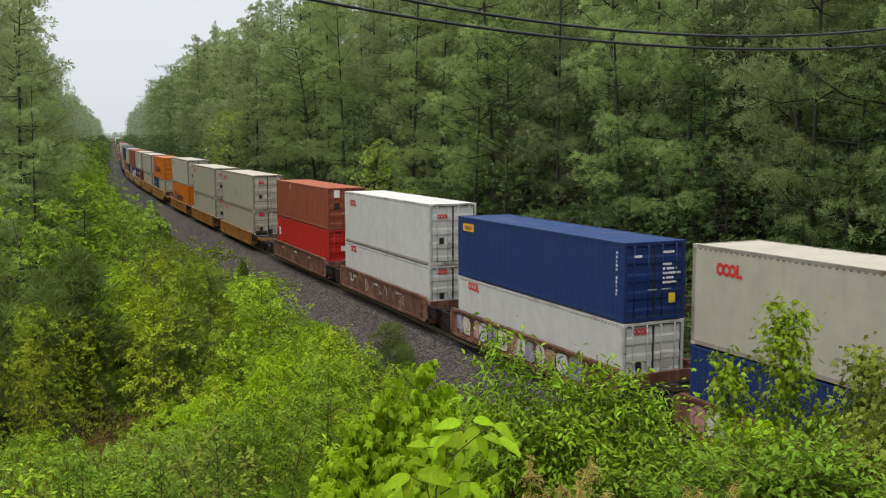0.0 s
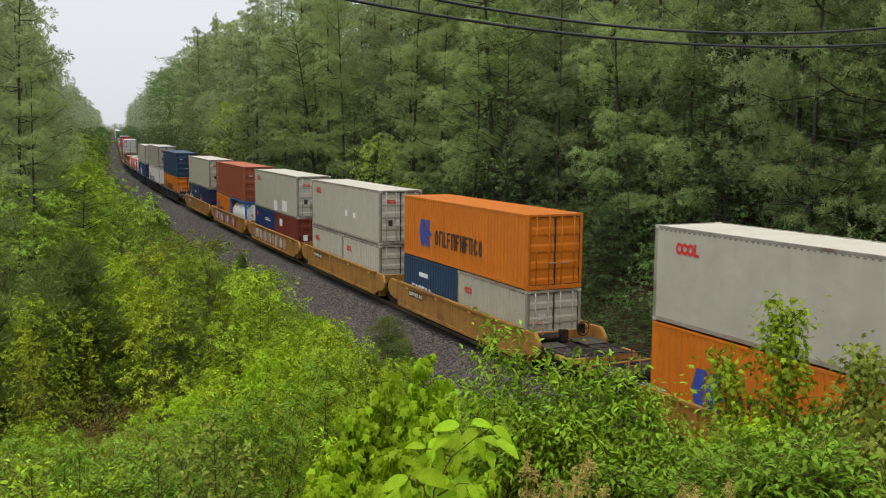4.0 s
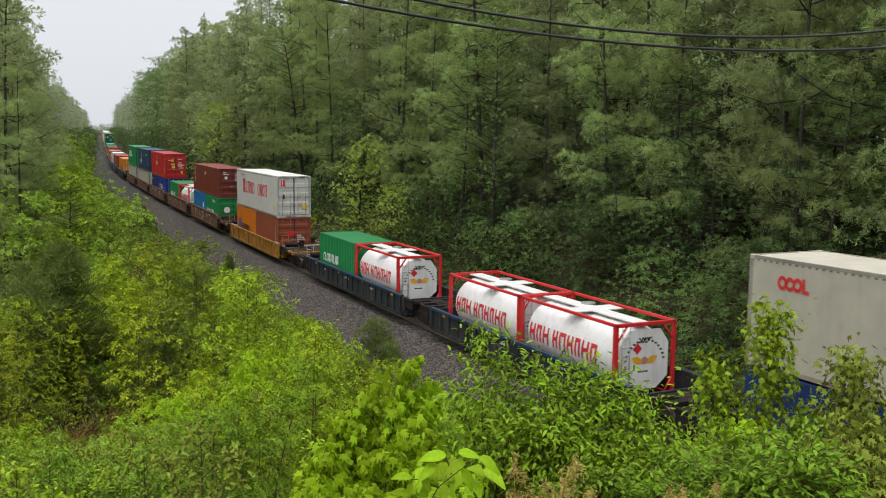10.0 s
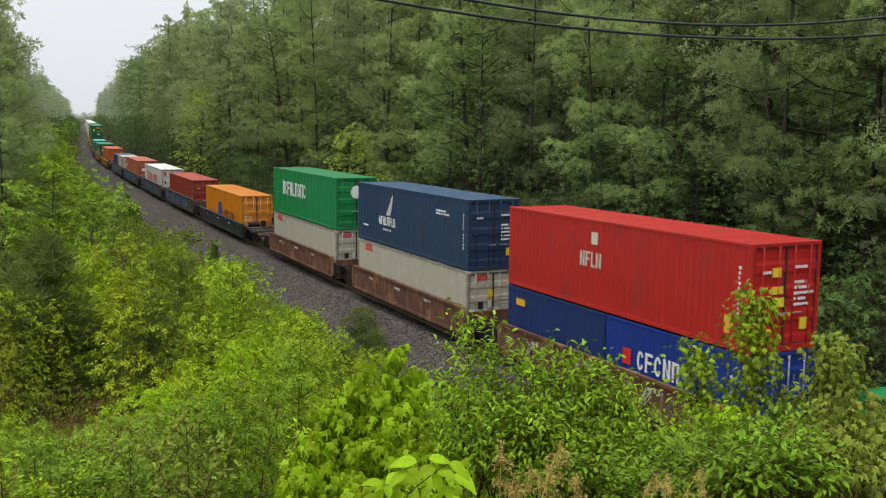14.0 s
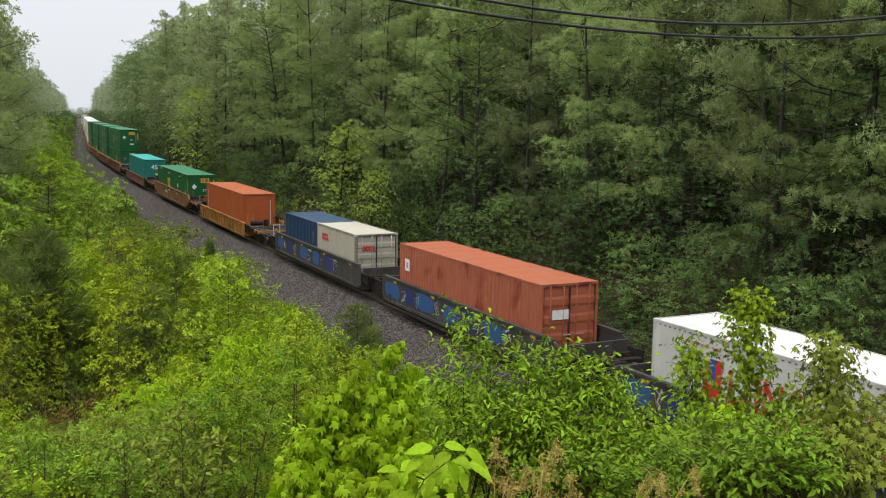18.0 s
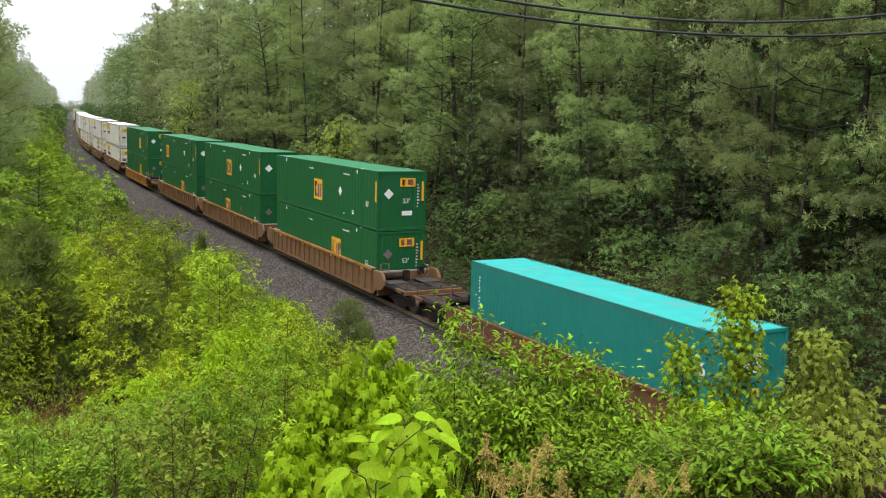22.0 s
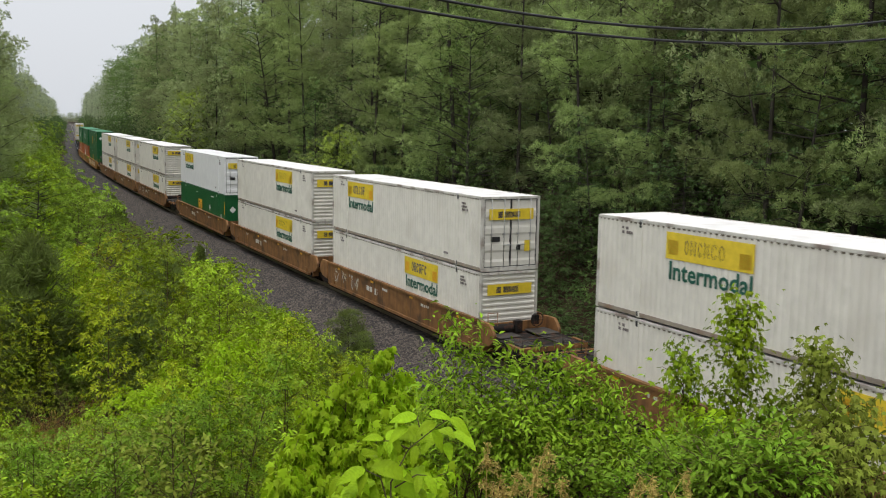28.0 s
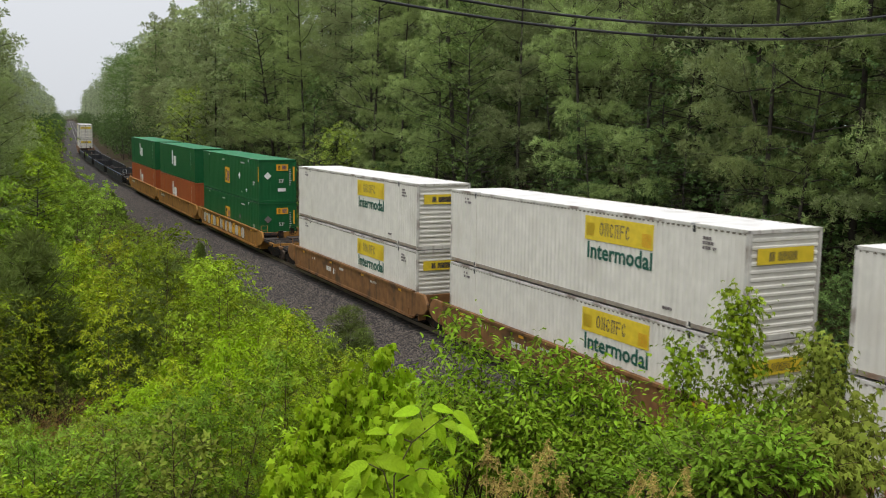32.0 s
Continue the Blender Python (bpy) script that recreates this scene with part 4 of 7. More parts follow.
def well_car(label, well, front, rear, color, ribbed, front_end, rear_end):
    """One well unit, its middle at the origin. front, rear: distance from the middle to each joint; *_end: 'coupler' or 'joint'."""
    ob = tagged(new("well_car"), label, "rail car", "well cars of the train")
    c = P[color]
    h = well / 2
    top = 1.24 if color in ("c_black", "c_gold", "c_umber") or ribbed and color == "c_ochre" else 1.50 if color == "c_brown" else 1.56
    for s in (-1, 1):
        part("side_sill", shared(("sill", round(well, 2), top, ribbed), lambda: sill_shape(well, top, ribbed)), c, ob, m=pose(s * 1.43, 0, 0) @ pose(0, 0, 0, 0, 0, 0 if s < 0 else 180))
        for e in (-1, 1):
            m = pose(s * 1.43, e * (h + 0.125), 0) @ Matrix.Diagonal((-s, e, 1, 1))
            if color in ("c_ochre", "c_rust", "c_tan") and top > 1.4:
                part("sill_end", shared(("deepend", top), lambda: deep_end(top)), c, ob, "rounded painted end of the sill", m=m)
                continue
            part("sill_end", shared(("sillend", 0), lambda: boxes((-0.032, 0.032, 0.0, 0.78, 0.72, 1.14), (-0.075, 0.03, 0.0, 0.80, 1.12, 1.21), (-0.085, 0.03, -0.10, 0.06, 0.62, 1.22), bevel=0.01)), STEEL, ob, "grease-blackened end of the sill", m=m)
        if color in ("c_black", "c_tan"):
            part("top_chord", shared(("chord", round(well, 2), top), lambda: boxes((-0.115, -0.03, -h + 0.32, h - 0.32, top - 0.075, top + 0.05), bevel=0.01)), P["c_chord"] if color == "c_black" else P["c_gold"], ob, "painted top rail of the sill", m=pose(s * 1.43, 0, 0) @ pose(0, 0, 0, 0, 0, 0 if s < 0 else 180))
    part("well_floor", shared(("wellfloor", round(well, 2)), lambda: boxes(
        (-1.4, -1.0, -h, h, 0.24, 0.33), (1.0, 1.4, -h, h, 0.24, 0.33), *[(-1.05, 1.05, y - 0.15, y + 0.15, 0.22, 0.32) for y in np.linspace(-h + 0.4, h - 0.4, 7)])), STEEL, ob)
    for sign, reach, kind in ((-1, front, front_end), (1, rear, rear_end)):
        e = reach - (0.45 if kind == "coupler" else 0.06)
        bulk = part("bulkhead", shared(("bulk", top), lambda: boxes((-1.4, 1.4, -0.05, 0.05, 0.34, top - 0.12), bevel=0.01)), c, ob, m=pose(0, sign * (h + 0.06), 0))
        n0, n1 = h + 0.1, max(h + 0.5, e)
        part("end_platform", shared(("plat", round(n1 - n0, 2), kind), lambda: boxes(
            (-0.35, 0.35, 0, n1 - n0, 0.70, 1.05), (-1.35, 1.35, 0.08, 0.30, 0.90, 1.06),
            *([(-1.5, 1.5, n1 - n0 - 0.25, n1 - n0, 0.92, 1.08), (-1.42, -1.2, 0.1, n1 - n0 - 0.1, 0.95, 1.07), (1.2, 1.42, 0.1, n1 - n0 - 0.1, 0.95, 1.07)] if kind == "coupler" else
              [(-1.1, 1.1, n1 - n0 - 0.5, n1 - n0 - 0.2, 0.95, 1.07)]), bevel=0.012)), STEEL, ob,
             m=pose(0, sign * n0, 0) @ pose(0, 0, 0, 0, 0, 0 if sign > 0 else 180))
        if kind == "coupler":
            for sx in (-0.8, 0.8):
                part("walkway_grating", shared(("grate", round(n1 - n0, 2)), lambda: boxes((-0.35, -0.31, 0.35, n1 - n0 - 0.28, 1.05, 1.085), (0.31, 0.35, 0.35, n1 - n0 - 0.28, 1.05, 1.085), *[(-0.34, 0.34, 0.35 + 0.09 * k, 0.40 + 0.09 * k, 1.06, 1.09) for k in range(max(2, int((n1 - n0 - 0.6) / 0.09)))])), DECK, ob, "worn grey walkway grating",
                     m=pose(0, sign * n0, 0) @ pose(0, 0, 0, 0, 0, 0 if sign > 0 else 180) @ pose(sx, 0, 0))
            part("end_beam", shared(("beam", 0), lambda: boxes((-1.48, 1.48, -0.13, 0.0, 0.90, 1.10), (-1.48, -1.36, -0.9, -0.13, 0.96, 1.12), (1.36, 1.48, -0.9, -0.13, 0.96, 1.12), bevel=0.015)), c, ob, "painted end beam",
                 m=pose(0, sign * (n1 + 0.02), 0) @ pose(0, 0, 0, 0, 0, 0 if sign > 0 else 180))
            for sx in (-0.86, 0.86):
                part("deck_plate", shared(("deck", round(n1 - n0, 2)), lambda: boxes((-0.48, 0.48, 0.12, max(0.4, (n1 - n0) * 0.42), 1.10, 1.14), bevel=0.01)), DECK, ob, "worn grey deck plate",
                     m=pose(0, sign * n0, 0) @ pose(0, 0, 0, 0, 0, 0 if sign > 0 else 180) @ pose(sx, 0, 0))
            part("coupler", shared(("knuckle", 0), lambda: boxes((-0.09, 0.09, -0.2, 0.42, 0.74, 0.92), (-0.2, 0.16, 0.3, 0.52, 0.70, 0.98), bevel=0.03)), STEEL, ob,
                 m=pose(0, sign * e, 0) @ pose(0, 0, 0, 0, 0, 0 if sign > 0 else 180))
            bogie(ob, sign * (e - 1.35))
            part("end_rail", shared(("endrail", 0), end_rail), DECK, ob, "thin worn steel rail across the car end", m=pose(0, sign * (n1 - 0.12), 0))
            part("air_tank", shared(("airtank", 0), air_tank), STEEL, ob, m=pose(-0.75, sign * (h + 0.42), 1.30))

            def handrail():
                bm = bmesh.new()
                for x in (-1.42, -1.0):
                    tube(bm, [(x, 0, 0.6), (x, 0, 1.95)], 0.018, sides=5)
                for z in (0.75, 1.05, 1.35, 1.65, 1.93):
                    tube(bm, [(-1.42, 0, z), (-1.0, 0, z)], 0.015, sides=5)
                return bm
            part("ladder", shared(("ladder", 0), handrail), GALV if color in ("c_black", "c_grey") else c, ob, m=pose(0, sign * (h + 0.5), 0))
            if sign < 0:
                def brake():
                    bm = bmesh.new()
                    n, r = 16, 0.27
                    pts = [(r * math.cos(6.2832 * k / n), 0, r * math.sin(6.2832 * k / n)) for k in range(n + 1)]
                    tube(bm, pts, 0.02, sides=5)
                    for k in (0, 5, 11):
                        tube(bm, [(0, 0, 0), pts[k]], 0.014, sides=4)
                    add_box(bm, -0.12, 0.12, 0.04, 0.2, -0.2, 0.16)
                    return bm
                part("brake_wheel", shared(("brake", 0), brake), STEEL, ob, m=pose(0.75, -h - 0.55, 1.55))
    if color in ("c_tan", "c_gold"):
        for sign in (-1, 1):
            part("end_guide", shared(("guide", 0), lambda: boxes((-1.46, -1.36, 0.25, 1.35, 0.0, 0.06), (1.36, 1.46, 0.25, 1.35, 0.0, 0.06), (-1.36, 1.36, -0.02, 0.05, -0.16, -0.09), (-1.36, 1.36, -0.02, 0.05, -0.34, -0.27), bevel=0.012)), GALV, ob, "worn pale steel loading guide",
                 m=pose(0, sign * h, top + 0.036) @ pose(0, 0, 0, 0, 0, 180 if sign > 0 else 0))
    if color != "c_brown":
        for k in range(4):
            part("reflector", shared(("reflector", 0), lambda: boxes((-0.006, 0.006, -0.16, 0.16, -0.05, 0.05))), INK["gold"], ob, m=pose(-1.465, h * (0.80 - 0.53 * k), top - 0.16))
    if color == "c_ochre" and not ribbed:           # black number board with unreadable writing
        board = Matrix(((0, 0, -1, -1.466), (-1, 0, 0, h - 1.5), (0, 1, 0, top - 0.50), (0, 0, 0, 1)))
        plates("number_board", [(0.0, 1.75, 0.0, 0.30)], INK["black"], ob, board)
        plates("lettering", [(0.1 + x0, 0.1 + x1, 0.06 + y0, 0.06 + y1) for x0, x1, y0, y1 in script(1.55, 0.18, 5, 0.15)], INK["cream"], ob, board, 0.007)
    for k in range(3):          # small lettered plates on the sill: unreadable, plain bars
        y = h * (0.62 - 0.5 * k)
        if color in ("c_black", "c_grey", "c_rust", "c_brown"):
            lot = plates("lettering", script(0.5 + 0.12 * k, 0.11, k), INK["pale"], ob, Matrix(((0, 0, -1, -1.465), (-1, 0, 0, y), (0, 1, 0, top - 0.36), (0, 0, 0, 1))))
            lot["kind"] = "stuff"
        if color == "c_rust" and k == 1:
            lot = plates("lettering", script(1.5, 0.30, 7, 0.30), INK["pale"], ob, Matrix(((0, 0, -1, -1.464), (-1, 0, 0, y + 1.9), (0, 1, 0, top - 0.72), (0, 0, 0, 1))))
            lot["kind"] = "stuff"
    return ob


def blob_shapes(parent, rng, y0, y1, z0, z1, inks):
    """Sprayed graffiti on a sill: bulging pieces with dark outlines and a paler stroke inside, loose strokes and drips between."""
    y, k = y0, 0
    mid, tall = (z0 + z1) / 2, z1 - z0

    def put(name, pts, ink, depth, label):
        bm = bmesh.new()
        bm.faces.new([bm.verts.new((a, b, 0)) for a, b in pts])
        part(name, bm, INK[ink], parent, label, m=Matrix(((0, 0, -1, -1.466 - depth), (-1, 0, 0, y), (0, 1, 0, mid), (0, 0, 0, 1))))
    while y > y1:
        w = rng.uniform(0.55, 0.9)
        n = 18
        lean, pow_ = rng.uniform(-0.2, 0.2), rng.uniform(0.45, 0.75)
        wob = [rng.uniform(0.86, 1.08) for _ in range(n)]

        def ring(grow):
            pts = []
            for i in range(n):
                a = 6.2832 * i / n
                c, q = math.cos(a), math.sin(a)
                px = math.copysign(abs(c) ** pow_, c) * w * 0.5 * wob[i] + grow * c
                py = math.copysign(abs(q) ** pow_, q) * tall * 0.46 * wob[(i * 5) % n] + grow * q
                pts.append((px + lean * py, py))
            return pts
        ink = inks[k % len(inks)]
        if "steel" in inks and k % 2 == 0:          # broad faded patches of spray paint
            w = rng.uniform(1.1, 2.0)
            put("graffiti", ring(0.0), ("steel", "navy", "steel")[k // 2 % 3], 0.003 + 0.0015 * (k % 4), "faded blue spray-paint patch")
            y -= w * rng.uniform(0.5, 0.8)
            k += 1
            continue
        if len(inks) == 1 or "faint" in inks or "steel" in inks and k % 2:            # quick tags: two or three loose strokes
            for q in range(3):
                bm = bmesh.new()
                p = [(rng.uniform(-0.5, 0.5) * w, rng.uniform(-0.46, 0.46) * tall) for _ in range(rng.randrange(4, 7))]
                half = rng.uniform(0.008, 0.028)
                pair = []
                for i, (ax, ay) in enumerate(p):
                    (px, py), (qx, qy) = p[max(0, i - 1)], p[min(len(p) - 1, i + 1)]
                    t = Vector((py - qy, qx - px)).normalized() * half
                    pair.append((bm.verts.new((ax + t.x, ay + t.y, 0.0004 * i)), bm.verts.new((ax - t.x, ay - t.y, 0.0004 * i))))
                for e, f in zip(pair, pair[1:]):
                    bm.faces.new((e[0], e[1], f[1], f[0]))
                tone = ("pale", "black", "dust", "cream", inks[-1])[(k + 2 * q) % 5]
                part("graffiti", bm, INK[tone], parent, "sprayed graffiti strokes", m=Matrix(((0, 0, -1, -1.466 - 0.003 * q), (-1, 0, 0, y), (0, 1, 0, mid), (0, 0, 0, 1))))
            y -= w * rng.uniform(0.8, 2.2)
            k += 1
            continue
        put("graffiti", ring(0.035), "black" if k % 3 else "dust", 0.001 + 0.0015 * (k % 2), "dark outline of a sprayed letter")
        put("graffiti", ring(0.0), ink, 0.005 + 0.0015 * (k % 2), "sprayed graffiti piece")
        bm = bmesh.new()
        p = [(rng.uniform(-0.32, 0.32) * w, tall * (0.36 - 0.72 * i / 4)) for i in range(5)]
        half = rng.uniform(0.02, 0.04)
        pair = []
        for i, (ax, ay) in enumerate(p):
            (px, py), (qx, qy) = p[max(0, i - 1)], p[min(len(p) - 1, i + 1)]
            t = Vector((py - qy, qx - px)).normalized() * half
            pair.append((bm.verts.new((ax + t.x, ay + t.y, 0.0004 * i)), bm.verts.new((ax - t.x, ay - t.y, 0.0004 * i))))
        for e, f in zip(pair, pair[1:]):
            bm.faces.new((e[0], e[1], f[1], f[0]))
        part("graffiti", bm, INK["black" if rng.random() < 0.6 else inks[(k + 1) % len(inks)]], parent, "sprayed graffiti strokes", m=Matrix(((0, 0, -1, -1.476), (-1, 0, 0, y), (0, 1, 0, mid), (0, 0, 0, 1))))
        y -= w * rng.uniform(0.85, 1.3)
        k += 1


# marks of the recurring liveries
RM = [("rings", 1.0, 2.12, 0.36), ("rings_end", -0.85, 2.2, 0.22), ("rect_end", -0.72, 0.24, 1.02, 0.3, "black"), ("rect_end", -0.3, 0.2, 1.05, 0.28, "pale"), ("bars_end", 0.25, 1.5, 0.7, 4, "pale")]
RM_Y = RM + [("rect_end", -0.3, 0.26, 1.5, 0.3, "yellow")]
HAPAG = [("chevron", 1.9, 0.65, 1.25, "blue"), ("word", 11, 3.7, 0.8, 0.72, "black")]
def emp(at, low=False):
    got = [("rect", at, 1.35, 0.8, 1.15, "gold"), ("rect", at + 0.12, 0.2, 0.95, 0.85, "black"), ("rect", at + 0.32, 0.22, 1.6, 0.2, "black"), ("rect", at + 0.32, 0.22, 0.95, 0.2, "black"), ("rect", at + 0.66, 0.2, 0.95, 0.75, "blue"), ("rect", at + 0.98, 0.2, 0.95, 0.75, "blue"),
            ("diamond", 11.2, 1.3, 0.36, "white"), ("bars", 11.6, 2.45, 1.6, 1, "pale"), ("bars", 6.2, 2.45, 1.3, 1, "pale"), ("text", "53'", 14.7, 1.1, 0.36, "pale"), ("rect", 13.5, 0.14, 2.62, 0.16, "white"), ("bars", 12.9, 0.65, 0.35, 2, "white"), ("rect", 2.0, 0.14, 2.62, 0.16, "white"), ("bars", 11.7, 0.4, 0.3, 1, "pale"),
            ("rect", 15.9, 0.16, 1.4, 1.0, "gold"), ("rect_end", -0.1, 0.8, 2.15, 0.42, "gold"), ("rect_end", 0.0, 0.16, 2.22, 0.28, "black"), ("rect_end", 0.3, 0.3, 2.22, 0.28, "blue"),
            ("diamond_end", -0.7, 1.55, 0.36, "white"), ("text_end", "53'", 0.05, 1.35, 0.32, "pale"), ("rect_end", 0.0, 0.55, 0.75, 0.22, "white"), ("rect_end", 1.05, 0.12, 1.45, 0.95, "gold"), ("bars_end", 0.8, 2.2, 0.14, 8, "pale")]
    if low:
        got = [(k, *a[:-1], "dust") if k.startswith("diamond") else (k, *a) for k, *a in got if not (k == "rect" and a[0] == 15.9)]
    return got
EMP = emp(7.1)
def hunt(at):
    return [("rect", at, 3.3, 1.92, 0.75, "yellow"), ("word", 6, at + 0.75, 2.09, 0.42, "navy"), ("text", "Intermodal", at + 0.12, 1.36, 0.72, "green"), ("rect", at + 0.08, 0.42, 2.05, 0.4, "gold"), ("rect", at + 2.8, 0.42, 1.98, 0.4, "gold"), ("bars", 1.2, 2.55, 0.6, 2, "dust"),
            ("bars", 14.5, 2.5, 0.5, 3, "dust"), ("bars", 13.0, 0.35, 0.7, 1, "dust"), ("rect_end", -1.0, 2.0, 2.0, 0.42, "yellow"), ("rect_end", -0.6, 0.2, 2.08, 0.24, "navy"), ("rect_end", -0.3, 0.7, 2.08, 0.24, "navy"), ("rect", 2.0, 0.10, 2.66, 0.18, "black"), ("rect", 14.1, 0.10, 2.66, 0.18, "black"), ("rect", 2.0, 0.08, 0.05, 0.14, "black"), ("rect", 14.1, 0.08, 0.05, 0.14, "black")]
def hunt_door(at):
    return hunt(at) + [("rect_end", 0.62, 0.26, 0.75, 0.42, "yellow"), ("rect_end", -0.9, 0.4, 1.15, 0.2, "black"), ("rect_end", 0.25, 0.18, 0.8, 0.2, "black")]
DOORS = [("bars_end", 0.3, 2.2, 0.75, 1, "white"), ("bars_end", 0.3, 1.8, 0.7, 5, "white"), ("rect_end", 0.55, 0.26, 0.55, 0.32, "yellow"), ("bars_end", -0.85, 2.1, 0.6, 1, "white"), ("column", 11.75, 2.2, 9, "white")]
CMA = [("word", 6, 3.7, 0.85, 0.95, "white"), ("rect", 4.7, 1.0, 2.1, 0.16, "white"), ("rect", 4.5, 0.3, 1.98, 0.14, "white"), ("bars", 0.7, 1.25, 1.9, 1, "pale"), ("rect", 3.0, 0.3, 0.35, 0.2, "yellow")] + DOORS
YM = [("rect", 2.2, 0.22, 1.2, 1.05, "red"), ("rect", 2.42, 0.24, 1.2, 0.35, "red"), ("rect", 2.42, 0.24, 1.65, 0.6, "blue"), ("rect", 2.66, 0.22, 1.2, 1.05, "red"), ("word", 4, 3.15, 1.2, 0.92, "red", 0.66), ("word", 4, 6.75, 1.2, 0.92, "red", 0.66),
      ("bars", 1.5, 2.5, 2.2, 1, "rose"), ("rect_end", -0.95, 0.3, 2.2, 0.42, "red"), ("rect_end", 0.6, 0.3, 0.55, 0.36, "yellow"), ("rect_end", -0.85, 0.16, 1.3, 0.32, "black"),
      ("bars_end", 0.3, 1.7, 0.5, 3, "pale"), ("rect", 11.2, 0.24, 0.55, 0.3, "yellow"), ("rect", 10.5, 0.2, 1.5, 0.2, "gold")]
EVER = [("word", 9, 2.2, 1.3, 0.85, "white"), ("disc", 0.0, 2.1, 0.36, "white"), ("bars_end", 0.3, 1.3, 0.5, 3, "pale")]


def small(label, color, marks=(), end="door", tall=STD, style="deep"):
    return ("box", label, L20, tall, color, style, end, marks)


def forty(label, color, marks=(), tall=HC, style="deep", end="door"):
    return ("box", label, L40, tall, color, style, end, marks)


def big(label, color, marks=(), end="nose", style="flat"):
    return ("box", label, L53, HC, color, style, end, marks)


def reefer(extra=(), tall=HC, color="grey", yellow=False, label="weathered pale grey container with a red ringed mark"):
    return forty(label, color, (RM_Y if yellow else RM) + list(extra), tall, "fine")


PATCH = [("rect", 6.0, 0.95, 0.15, 0.72, "white"), ("rect", 8.3, 1.3, 0.25, 0.75, "white")]
